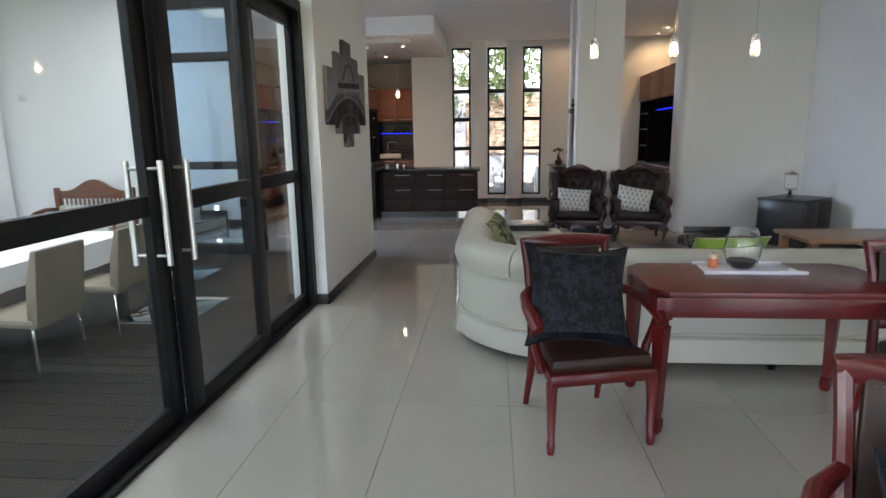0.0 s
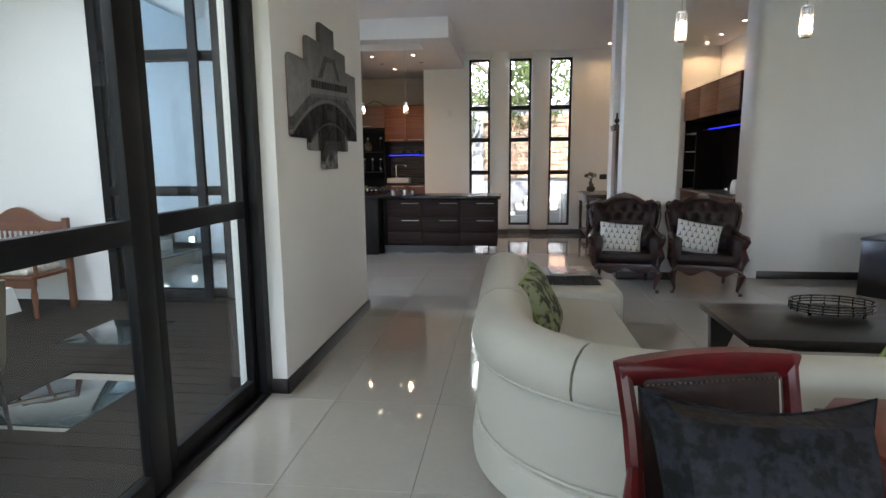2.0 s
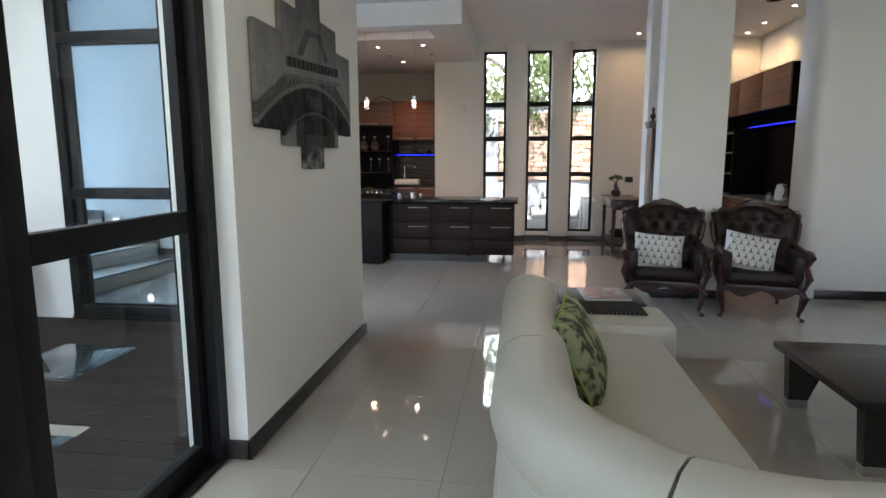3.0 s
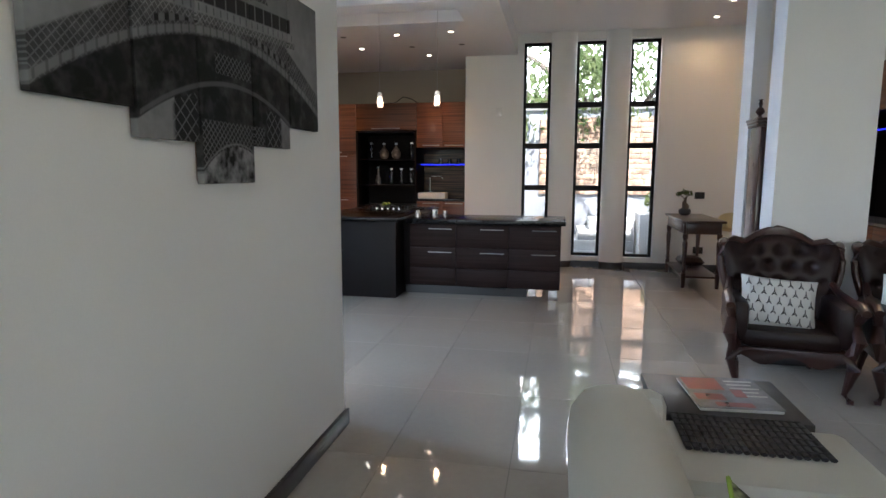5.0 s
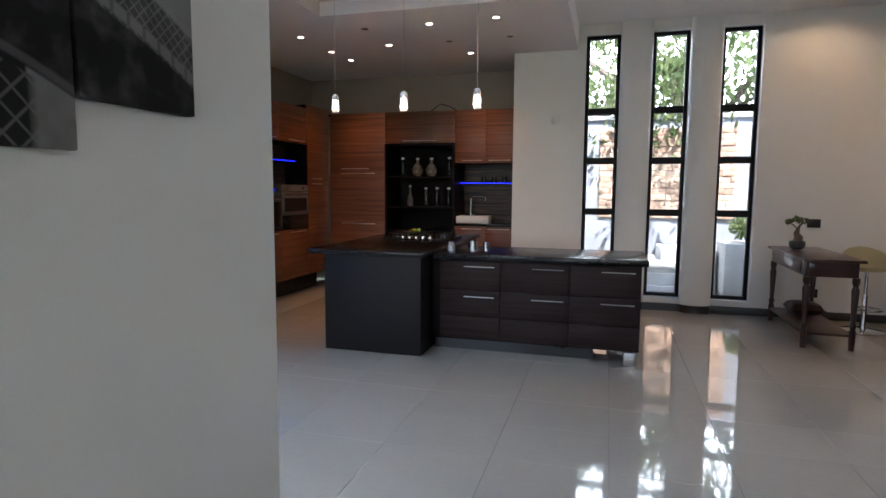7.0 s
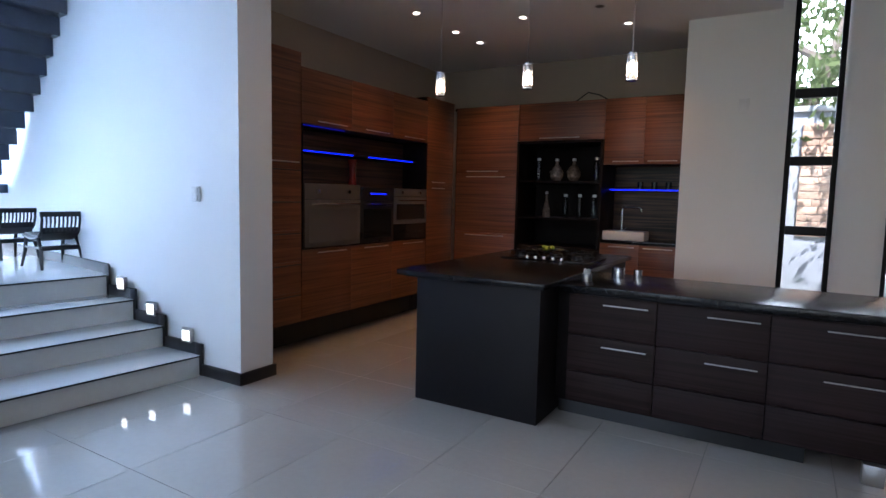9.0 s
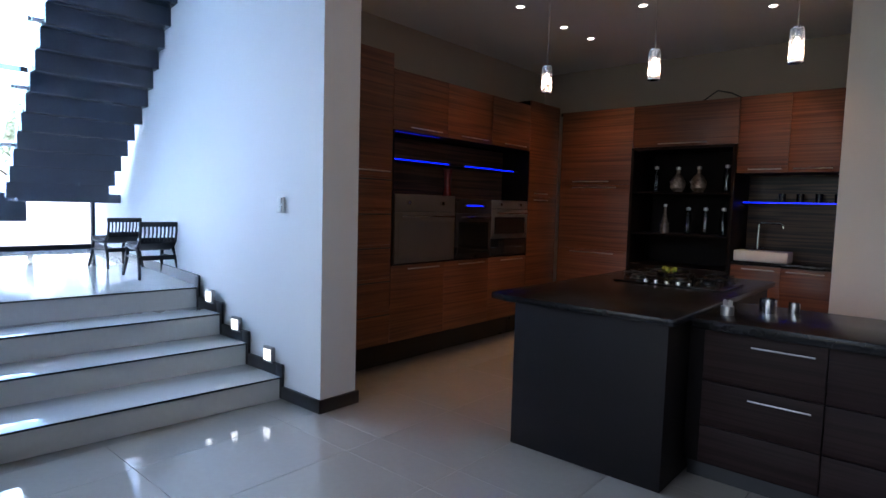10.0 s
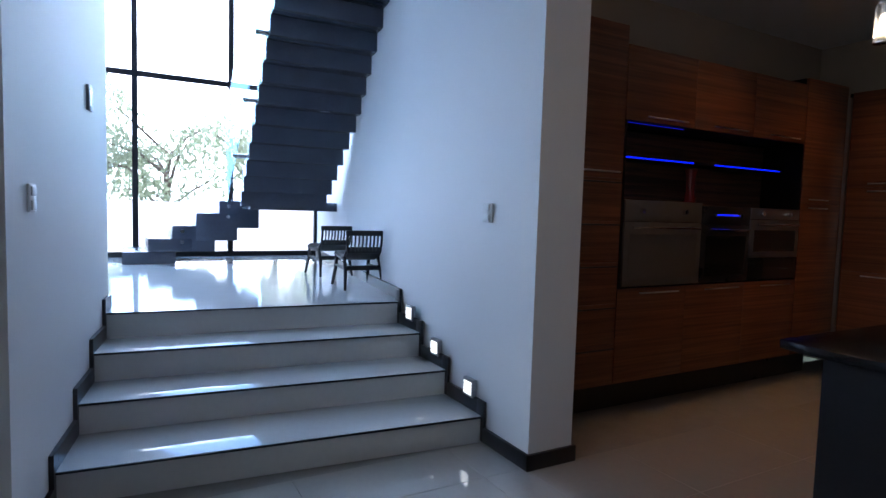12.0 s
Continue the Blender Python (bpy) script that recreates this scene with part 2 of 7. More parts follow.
M_BULB = glow("bulb_glow", (1.0, 0.80, 0.55), 4.5)
M_DOWN = glow("downlight_glow", (1.0, 0.86, 0.66), 3.0)
M_LED = glow("blue_led_glow", (0.015, 0.02, 1.0), 0.8)
# faint glow that imitates the blue strip's reflection at the niche top
M_LED_REFLECTION = glow("blue_led_reflection_glow", (0.015, 0.02, 1.0), 0.16)

# ---------------------------------------------------------------- builders


def box(bm, x0, x1, y0, y1, z0, z1, bevel=0.0, m=None):
    vs = [bm.verts.new((x, y, z)) for x in (x0, x1) for y in (y0, y1) for z in (z0, z1)]
    fs = [bm.faces.new([vs[i] for i in q]) for q in ((0, 1, 3, 2), (4, 6, 7, 5), (0, 4, 5, 1), (2, 3, 7, 6), (0, 2, 6, 4), (1, 5, 7, 3))]
    if m is not None:
        bmesh.ops.transform(bm, matrix=m, verts=vs)
    if bevel:
        es = list({e for f in fs for e in f.edges})
        bmesh.ops.bevel(bm, geom=es, offset=bevel, segments=2, affect="EDGES", profile=0.5, clamp_overlap=True)
    return bm


def lathe(bm, profile, seg=20, at=(0, 0, 0), m=None):
    """Turns (radius, height) pairs round the z axis."""
    rings = []
    for r, z in profile:
        if r < 1e-5:
            rings.append([bm.verts.new((at[0], at[1], at[2] + z))])
        else:
            rings.append([bm.verts.new((at[0] + r * math.cos(2 * math.pi * i / seg), at[1] + r * math.sin(2 * math.pi * i / seg), at[2] + z))
                          for i in range(seg)])
    for a, b in zip(rings, rings[1:]):
        for i in range(seg):
            j = (i + 1) % seg
            if len(a) == 1 and len(b) == 1:
                continue
            if len(a) == 1:
                bm.faces.new((a[0], b[j], b[i]))
            elif len(b) == 1:
                bm.faces.new((a[i], a[j], b[0]))
            else:
                bm.faces.new((a[i], a[j], b[j], b[i]))
    for ring, flip in ((rings[0], True), (rings[-1], False)):
        if len(ring) > 2:
            bm.faces.new(ring[::-1] if flip else ring)
    if m is not None:
        bmesh.ops.transform(bm, matrix=m, verts=[v for r in rings for v in r])
    return bm


def tube(bm, pts, radii, seg=10, squash=1.0):
    """A round bar along points, with a radius for each."""
    pts = [Vector(p) for p in pts]
    if not hasattr(radii, "__len__"):
        radii = [radii] * len(pts)
    rings, up = [], Vector((0, 0, 1))
    for i, p in enumerate(pts):
        d = (pts[min(i + 1, len(pts) - 1)] - pts[max(i - 1, 0)]).normalized()
        ref = up if abs(d.z) < 0.92 else Vector((0, 1, 0))
        u = d.cross(ref).normalized()
        v = u.cross(d).normalized()
        rings.append([bm.verts.new(p + radii[i] * (math.cos(a) * u + squash * math.sin(a) * v)) for a in (2 * math.pi * k / seg for k in range(seg))])
    for a, b in zip(rings, rings[1:]):
        for i in range(seg):
            bm.faces.new((a[i], a[(i + 1) % seg], b[(i + 1) % seg], b[i]))
    bm.faces.new(rings[0][::-1])
    bm.faces.new(rings[-1])
    return bm


def prism(bm, outline, axis, a, b, bevel=0.0):
    """A flat outline, pushed along an axis from a to b. The outline's pairs are the other two axes in order."""
    def put(p, k):
        return {"x": (k, p[0], p[1]), "y": (p[0], k, p[1]), "z": (p[0], p[1], k)}[axis]
    lo, hi = [bm.verts.new(put(p, a)) for p in outline], [bm.verts.new(put(p, b)) for p in outline]
    n = len(outline)
    fs = [bm.faces.new(lo[::-1]), bm.faces.new(hi)] + [bm.faces.new((lo[i], lo[(i + 1) % n], hi[(i + 1) % n], hi[i])) for i in range(n)]
    if bevel:
        bmesh.ops.bevel(bm, geom=list({e for f in fs for e in f.edges}), offset=bevel, segments=2, affect="EDGES", profile=0.5, clamp_overlap=True)
    return bm


def sweep(bm, path, profile, closed_ends=True):
    """Pushes a profile of (inward, z) pairs along a ground path of (x, y, nx, ny) rows."""
    rings = [[bm.verts.new((x + d * nx, y + d * ny, z)) for d, z in profile] for x, y, nx, ny in path]
    n = len(profile)
    for a, b in zip(rings, rings[1:]):
        for i in range(n):
            bm.faces.new((a[i], a[(i + 1) % n], b[(i + 1) % n], b[i]))
    if closed_ends:
        bm.faces.new(rings[0][::-1])
        bm.faces.new(rings[-1])
    return bm


def pillow(bm, w, h, t, m=None, n=10, pinch=0.06):
    """A stuffed cushion, w wide and h high, facing -y, with drawn-out corners."""
    made = []
    for side in (-1, 1):
        grid = []
        for j in range(n + 1):
            row = []
            for i in range(n + 1):
                u, v = 2 * i / n - 1, 2 * j / n - 1
                fat = max(0.0, (1 - u ** 4) * (1 - v ** 4)) ** 0.5
                k = 1 - pinch * (1 - abs(v) ** 2) * abs(u) ** 3
                l = 1 - pinch * (1 - abs(u) ** 2) * abs(v) ** 3
                row.append(bm.verts.new((u * w / 2 * k, side * t / 2 * fat, v * h / 2 * l)))
            grid.append(row)
        for j in range(n):
            for i in range(n):
                q = (grid[j][i], grid[j][i + 1], grid[j + 1][i + 1], grid[j + 1][i])
                bm.faces.new(q if side < 0 else q[::-1])
        made += [v for r in grid for v in r]
    bmesh.ops.remove_doubles(bm, verts=made, dist=0.0008)
    if m is not None:
        bmesh.ops.transform(bm, matrix=m, verts=[v for v in made if v.is_valid])
    return bm


def mesh_of(name, bm, mat, smooth=35):
    bmesh.ops.recalc_face_normals(bm, faces=bm.faces)
    me = bpy.data.meshes.new(name)
    bm.to_mesh(me)
    bm.free()
    me.materials.append(mat)
    if smooth:
        me.shade_smooth()
        me.set_sharp_from_angle(angle=radians(smooth))
    return me


def part(name, bm, mat, parent=None, label="", m=None):
    """One mesh, as a part under a thing or under another part."""
    ob = new(name, mesh_of(name, bm, mat))
    if parent is not None:
        ob.parent = parent
    if m is not None:
        ob.matrix_basis = m
    if label:
        ob["label"] = label
    return ob


def thing(name, m, label, category, group="", kind=""):
    ob = new(name)
    ob.empty_display_size = 0.1
    ob.matrix_basis = m
    return tagged(ob, label, category, group, kind)


def B(*a, **k):
    return box(bmesh.new(), *a, **k)


def structure(name, bm, mat, label, category):
    return tagged(part(name, bm, mat), label, category, kind="structure")


def wall(name, spans, mat=None, label="plain white painted plaster wall"):
    bm = bmesh.new()
    for s in spans:
        box(bm, *s)
    return structure(name, bm, mat or M_WALL, label, "wall")


# ---------------------------------------------------------------- the large structure
CEIL, LOW = 3.58, 3.28
HALL_TOP = 6.4

structure("floor", B(-4.4, 5.6, -1.9, 15.0, -0.22, -0.012), M_GROUT, "sub-floor with grey grout under the polished tiles", "floor")

# wall with the canvas prints, between the sliding doors and the stair hall
wall("wall_1", [(-1.07, -0.75, 5.25, 7.40, -0.01, CEIL)], label="off-white painted wall end between glass doors and hall")
wall("wall_2", [(5.41, 5.65, -1.9, 9.26, -0.01, CEIL)], M_WALL_WHITE, "plain white painted living room wall")
# rounded wall beside the bar opening
bm = bmesh.new()
corner = [(3.60 + 0.13 * (1 - math.sin(a)), 9.26 + 0.13 * (1 - math.cos(a))) for a in (radians(k * 15) for k in range(7))]
prism(bm, corner[::-1] + [(5.65, 9.26), (5.65, 9.72), (3.60, 9.72)], "z", -0.01, CEIL)
structure("wall_3", bm, M_WALL_WHITE, "white painted wall with a rounded edge", "wall")
wall("column_1", [(2.03, 2.68, 9.11, 9.37, -0.01, CEIL)], M_WALL_WHITE, "square white painted column behind the armchairs")
wall("column_2", [(2.02, 2.14, 9.79, 10.06, -0.01, CEIL)], M_WALL_WHITE, "slim white painted wall end beside the hall stand")
# window wall: panel, piers, rounded piers, right-hand panel, head and sill
WY = 13.62
WINDOWS = [(-0.14, 0.28), (0.66, 1.09), (1.45, 1.88)]
SILL, HEAD = 0.165, 3.46
bm = bmesh.new()
box(bm, -1.05, -0.14, WY, WY + 0.30, -0.01, CEIL)
box(bm, 1.88, 5.65, WY, WY + 0.30, -0.01, CEIL)
for a, b in WINDOWS:
    box(bm, a, b, WY, WY + 0.30, -0.01, SILL)
    box(bm, a, b, WY, WY + 0.30, HEAD, CEIL)
for a, b in ((0.28, 0.66), (1.09, 1.45)):
    arc = [((a + b) / 2 - (b - a) / 2 * math.cos(k * math.pi / 12), WY - 0.10 * math.sin(k * math.pi / 12)) for k in range(13)]
    prism(bm, arc + [(b, WY + 0.30), (a, WY + 0.30)], "z", -0.01, CEIL)
structure("wall_4", bm, M_WALL, "cream painted wall with rounded piers between slit windows", "wall")
wall("wall_5", [(-4.65, -1.05, 14.72, 14.95, -0.01, CEIL), (-1.07, -1.05 + 0.002, 13.93, 14.72, -0.01, CEIL)], mat=M_KITCHEN, label="taupe painted kitchen back wall")
wall("wall_6", [(-4.65, -4.60, 10.55, 14.72, -0.01, CEIL)], mat=M_KITCHEN, label="taupe painted kitchen side wall")
# pier wall between stair hall and kitchen, with its end seen from the hall
PY = 10.23
bm = bmesh.new()
prism(bm, [(-3.60, PY), (-5.38, PY + 0.03), (-10.1, 10.89), (-10.1, 11.1), (-5.38, 10.55), (-3.60, 10.55)], "z", -0.01, HALL_TOP)
structure("wall_7", bm, M_WALL_WHITE, "tall white stair hall wall", "wall")
HALL_A, HALL_B = -3.75, -5.78                              # the ends of the slanting wall beside the steps


def hall_y(x):
    """The slanting wall's face beside the steps."""
    return 7.90 + 0.142 * (-4.23 - x)


def riser_shift(y):
    """The steps run square to the slanting walls."""
    return 0.09 * (y - PY)


bm = bmesh.new()
prism(bm, [(HALL_A, hall_y(HALL_A)), (HALL_B, hall_y(HALL_B)), (HALL_B, 7.66), (HALL_A, 7.66)], "z", -0.01, HALL_TOP)
box(bm, -10.1, HALL_B - 0.001, 7.40, 7.66, -0.01, HALL_TOP)
structure("wall_8", bm, M_WALL_WHITE, "tall white stair hall wall with light switches", "wall")
wall("wall_9", [(-4.30, -3.90, 7.66, 10.55, CEIL + 0.3, HALL_TOP), (-4.10, -4.002, 7.90, PY, CEIL, CEIL + 0.3)], M_WALL_WHITE, "white wall above the stair hall opening")
# patio walls
PX = -5.66                                                 # the patio wall's face
wall("wall_10", [(PX - 0.30, PX, -1.9, 7.395, -0.01, CEIL)], M_WALL_WHITE, "white painted patio wall")
wall("wall_15", [(HALL_B + 0.002, -3.64, 7.54, 7.656, -0.01, CEIL)], M_WALL_WHITE, "white painted patio wall behind the bench")
wall("wall_11", [(PX - 0.30, -1.05, -1.92, -1.72, 3.3, CEIL), (PX + 0.002, PX + 0.30, -1.9, -1.72, -0.01, 3.3), (-1.20, -0.95, -1.9, -1.72, -0.01, 3.3)], M_WALL_WHITE,
     "white painted lintel over the open patio side")
wall("wall_12", [(-0.95, -0.3, -1.9, -1.70, -0.01, CEIL), (4.95, 5.41, -1.9, -1.70, -0.01, CEIL), (-0.3, 4.95, -1.9, -1.70, 2.85, CEIL)], M_WALL_WHITE,
     "white painted wall round a wide glazed opening")
# unseen slab, added to keep direct sun off the floor near the opening
structure("sun_block_slab", B(-1.2, 5.65, -4.2, -1.92, 3.0, 3.2), M_WALL_WHITE, "unseen white slab added to block sun at the rear opening", "roof")
wall("wall_13", [(5.41, 5.65, 9.72, 13.62, -0.01, CEIL)], label="warm white painted bar room wall")
# ceilings
bm = bmesh.new()
box(bm, -1.05, 5.65, -1.92, 10.65, CEIL, CEIL + 0.3)
box(bm, PX - 0.30, -3.95, -1.92, 7.66, CEIL, CEIL + 0.3)
box(bm, -1.55, -1.05, -1.92, 7.66, CEIL, CEIL + 0.3)
box(bm, -3.95, -1.55, -1.92, 0.40, CEIL, CEIL + 0.3)
box(bm, -3.95, -1.55, 6.60, 7.66, CEIL, CEIL + 0.3)
box(bm, -4.00, -1.05, 7.66, 10.65, CEIL, CEIL + 0.3)
box(bm, -0.24, 5.65, 10.65, 13.92, CEIL, CEIL + 0.3)
# unseen opaque sheet, added to stop sun patches in the patio and hall
structure("skylight", B(-3.95, -1.55, 0.40, 6.60, CEIL + 0.05, CEIL + 0.09), M_PLASTIC_W, "unseen opaque white sheet added to block sun over the patio", "skylight")
structure("ceiling", bm, M_CEIL, "smooth off-white painted ceiling", "ceiling")
bm = bmesh.new()
RX0, RX1, RY0, RY1 = -2.74, -0.73, 10.98, 11.50
box(bm, -4.65, -0.24, 10.65, RY0, LOW, CEIL + 0.3)
box(bm, -4.65, RX0, RY0, RY1, LOW, CEIL + 0.3)
box(bm, RX1, -0.24, RY0, RY1, LOW, CEIL + 0.3)
box(bm, -4.65, -0.24, RY1, 14.95, LOW, CEIL + 0.3)
box(bm, RX0, RX1, RY0, RY1, LOW + 0.14, CEIL + 0.3)
structure("kitchen_ceiling", bm, M_CEIL, "lowered kitchen ceiling with a long recess", "ceiling")
structure("hall_ceiling", B(-10.2, -3.7, 7.38, 11.1, HALL_TOP, HALL_TOP + 0.2), M_CEIL, "high white ceiling over the stair hall", "ceiling")

# skirtings
SK = 0.095
for a in [(-0.750, -0.728, 5.228, 7.422), (-1.00, -0.728, 5.228, 5.25), (3.73, 5.41, 9.238, 9.26), (2.03, 2.68, 9.088, 9.11), (2.008, 2.03, 9.088, 9.39),
          (1.998, 2.02, 9.768, 10.082), (-3.60, -3.578, PY - 0.022, 10.57), (-4.05, -3.578, PY - 0.022, PY), (1.45, 5.41, WY - 0.022, WY),
          (-1.05, 0.28, WY - 0.022, WY), (5.388, 5.41, 0, 9.238)]:
    structure("baseboard", B(*a, 0, SK, bevel=0.004), M_SKIRT, "dark painted timber skirting board", "skirting")
bm = bmesh.new()
for a, b in ((0.28, 0.66), (1.09, 1.45)):
    arc = [((a + b) / 2 - (b - a) / 2 * math.cos(k * math.pi / 12), WY - 0.02 - 0.10 * math.sin(k * math.pi / 12)) for k in range(13)]
    prism(bm, arc + [(b, WY), (a, WY)], "z", 0, SK)
box(bm, 0.66, 1.09, WY - 0.022, WY, 0, SK)
structure("baseboard", bm, M_SKIRT, "dark skirting following the rounded piers", "skirting")

# slit windows
def slit_window(name, a, b):
    w = thing(name, pose(0, WY + 0.10, 0), "tall narrow black aluminium slit window in four panes", "window", "slit windows", "structure")
    f = 0.045
    part("window_frame", B(a, a + f, 0, 0.06, SILL, HEAD, bevel=0.004), M_FRAME, w)
    part("window_frame", B(b - f, b, 0, 0.06, SILL, HEAD, bevel=0.004), M_FRAME, w)
    cuts = [SILL, 1.235, 1.89, 2.515, HEAD]
    part("window_sill", B(a + f, b - f, 0, 0.06, SILL, SILL + f), M_FRAME, w)
    part("window_head", B(a + f, b - f, 0, 0.06, HEAD - f, HEAD), M_FRAME, w)
    for z in cuts[1:-1]:
        part("glazing_bar", B(a + f, b - f, -0.004, 0.064, z - 0.042, z + 0.042, bevel=0.004), M_FRAME, w)
    for lo, hi in zip(cuts, cuts[1:]):
        p = part("pane", B(a + f, b - f, 0.028, 0.034, lo + 0.04, hi - 0.04), M_GLASS_W, w)
        p.visible_shadow = False
    return w


for i, (a, b) in enumerate(WINDOWS):
    slit_window(f"window_{i + 1}", a, b)

# steps up to the landing
RISER_X = [-4.07, -4.55, -4.97, -5.38]
RISER_Z = [0.165, 0.340, 0.520, 0.700]
GX = -9.90
steps = thing("steps", pose(0, 0, 0), "four wide polished tile steps with dark nosing strips", "steps", kind="structure")
for i, (x, z) in enumerate(zip(RISER_X, RISER_Z)):
    back = RISER_X[i + 1] if i < 3 else GX
    lo, hi = hall_y(x - 0.15) + 0.001, PY - 0.002
    low, high = riser_shift(lo), 0.0

    def slab(x0, x1, z0, z1, y0=lo, y1=hi, bevel=0.0):
        return prism(bmesh.new(), [(x0 + low, y0), (x1 + low, y0), (x1 + high, y1), (x0 + high, y1)], "z", z0, z1, bevel)

    if i < 3:
        part("step", slab(back, x, -0.01, z - 0.018), M_STEP, steps)
        part("tread", slab(back + 0.002, x + 0.006, z - 0.016, z, bevel=0.003), M_STEP, steps)
    else:
        ground_plan = [(x + low, lo), (x, PY + 0.02), (GX, 10.85), (GX, 7.662), (HALL_B - 0.002, 7.662), (HALL_B - 0.002, lo)]
        part("step", prism(bmesh.new(), ground_plan, "z", -0.01, z - 0.018), M_STEP, steps)
        part("landing_tread", prism(bmesh.new(), [(ground_plan[0][0] + 0.006, lo), (x + 0.006, PY + 0.02)] + ground_plan[2:], "z", z - 0.016, z), M_STEP, steps, "polished tile landing")
    part("nosing_strip", slab(x + 0.007, x + 0.017, z - 0.012, z - 0.001, lo + 0.02, hi - 0.022), M_FRAME, steps)
for i in range(4):
    z0, z1 = (0 if i == 0 else RISER_Z[i - 1]), RISER_Z[i]
    bm = bmesh.new()
    box(bm, RISER_X[i] - 0.055, RISER_X[i] + 0.030, PY - 0.022, PY, z0, z1 + SK, bevel=0.003)
    if i < 3:
        box(bm, RISER_X[i + 1] + 0.03, RISER_X[i] - 0.055, PY - 0.022, PY, z1, z1 + SK, bevel=0.003)
    else:
        prism(bm, [(-5.43, PY + 0.008), (GX, 10.845), (GX, 10.87), (-5.43, PY + 0.04)], "z", z1, z1 + SK)
    structure("baseboard", bm, M_SKIRT, "dark skirting stepping up beside the tile steps", "skirting")
    bm = bmesh.new()
    sx = RISER_X[i] - 0.20
    nx = RISER_X[i + 1] - 0.17 if i < 3 else HALL_B
    for x0, x1, zb in ((sx - 0.055, sx + 0.030, z0), (nx, sx - 0.056, z1)):
        prism(bm, [(x0, hall_y(x0)), (x1, hall_y(x1)), (x1, hall_y(x1) + 0.022), (x0, hall_y(x0) + 0.022)], "z", zb, z1 + SK)
    structure("baseboard", bm, M_SKIRT, "dark skirting stepping up beside the tile steps", "skirting")
structure("baseboard", prism(bmesh.new(), [(RISER_X[0] - 0.168, hall_y(RISER_X[0] - 0.168)), (HALL_A, hall_y(HALL_A)), (HALL_A, hall_y(HALL_A) + 0.022), (RISER_X[0] - 0.168, hall_y(RISER_X[0] - 0.168) + 0.022)], "z", 0.0, SK), M_SKIRT, "dark skirting at the foot of the stair hall wall", "skirting")
structure("landing_edge", B(GX - 0.2, GX, 7.42, 11.0, -0.1, 0.70), M_CONCRETE, "concrete edge under the tall glazing", "sill")

# tall glazing of the stair hall
tg = thing("window_4", pose(GX, 0, 0), "tall black-framed stair hall glazing onto the garden", "window", kind="structure")
ys, zs = [7.68, 8.36, 9.58, 10.85], [0.70, 3.16, HALL_TOP]
for y in ys:
    part("mullion", B(-0.03, 0.03, y - 0.036, y + 0.036, 0.70, HALL_TOP), M_FRAME, tg)
for z in (0.737, 3.16, HALL_TOP - 0.04):
    for y0, y1 in zip(ys, ys[1:]):
        part("transom", B(-0.026, 0.026, y0 + 0.036, y1 - 0.036, z - 0.036, z + 0.036), M_FRAME, tg)
for y0, y1 in zip(ys, ys[1:]):
    for z0, z1 in zip(zs, zs[1:]):
        p = part("pane", B(-0.004, 0.004, y0 + 0.02, y1 - 0.02, z0 + 0.02, z1 - 0.02), M_GLASS_W, tg)
        p.visible_shadow = False


# glazed doors to the patio
def glazed_leaf(parent, axis, a, b, at, top, rails, w=0.085, d=0.05, foot=0.10):
    """One framed leaf between a and b along an axis, at a fixed place across it."""
    def bx(u0, u1, z0, z1, t=d, bevel=0.004):
        return B(u0, u1, at - t / 2, at + t / 2, z0, z1, bevel=bevel) if axis == "x" else B(at - t / 2, at + t / 2, u0, u1, z0, z1, bevel=bevel)
    leaf = part("leaf", bx(a, a + w, 0.03, top), M_FRAME, parent)
    part("stile", bx(b - w, b, 0.03, top), M_FRAME, leaf)
    part("bottom_rail", bx(a + w, b - w, 0.03, 0.03 + foot), M_FRAME, leaf)
    part("top_rail", bx(a + w, b - w, top - w, top), M_FRAME, leaf)
    for z in rails:
        part("middle_rail", bx(a + w, b - w, z - 0.05, z + 0.05), M_FRAME, leaf)
    edges = [0.03 + foot] + [v for z in rails for v in (z - 0.05, z + 0.05)] + [top - w]
    for z0, z1 in zip(edges[::2], edges[1::2]):
        p = part("pane", bx(a + w - 0.004, b - w + 0.004, z0, z1, 0.008, 0), M_GLASS, leaf)
        p.visible_shadow = False
    return leaf


DTOP = 2.58
door = thing("door_1", pose(0, 0, 0), "black aluminium sliding glass doors with steel pull handles", "glass door", kind="structure")
part("track", B(-1.00, -0.85, -1.70, 5.25, 0.0, 0.03, bevel=0.004), M_FRAME, door)
part("door_head", B(-0.98, -0.85, -1.70, 5.25, DTOP, DTOP + 0.09, bevel=0.004), M_FRAME, door)
part("door_jamb", B(-0.905, -0.85, 5.17, 5.25, 0.03, DTOP), M_FRAME, door)
for y in (-1.70, 1.35, 2.80, 4.20, 5.19):
    part("top_post", B(-1.0, -0.9, y, y + 0.06, DTOP + 0.09, CEIL), M_FRAME, door)
for a, b in ((-1.64, 1.35), (1.41, 2.80), (2.86, 4.20), (4.26, 5.19)):
    p = part("fanlight", B(-0.955, -0.947, a, b, DTOP + 0.09, CEIL), M_GLASS, door)
    p.visible_shadow = False
LEAVES = [(-1.68, 0.28, -0.935), (0.28, 1.62, -0.89), (1.62, 2.995, -0.935), (3.005, 4.13, -0.89), (4.13, 5.24, -0.935)]
for a, b, at in LEAVES:
    glazed_leaf(door, "y", a, b, at, DTOP, [1.205], w=0.13)


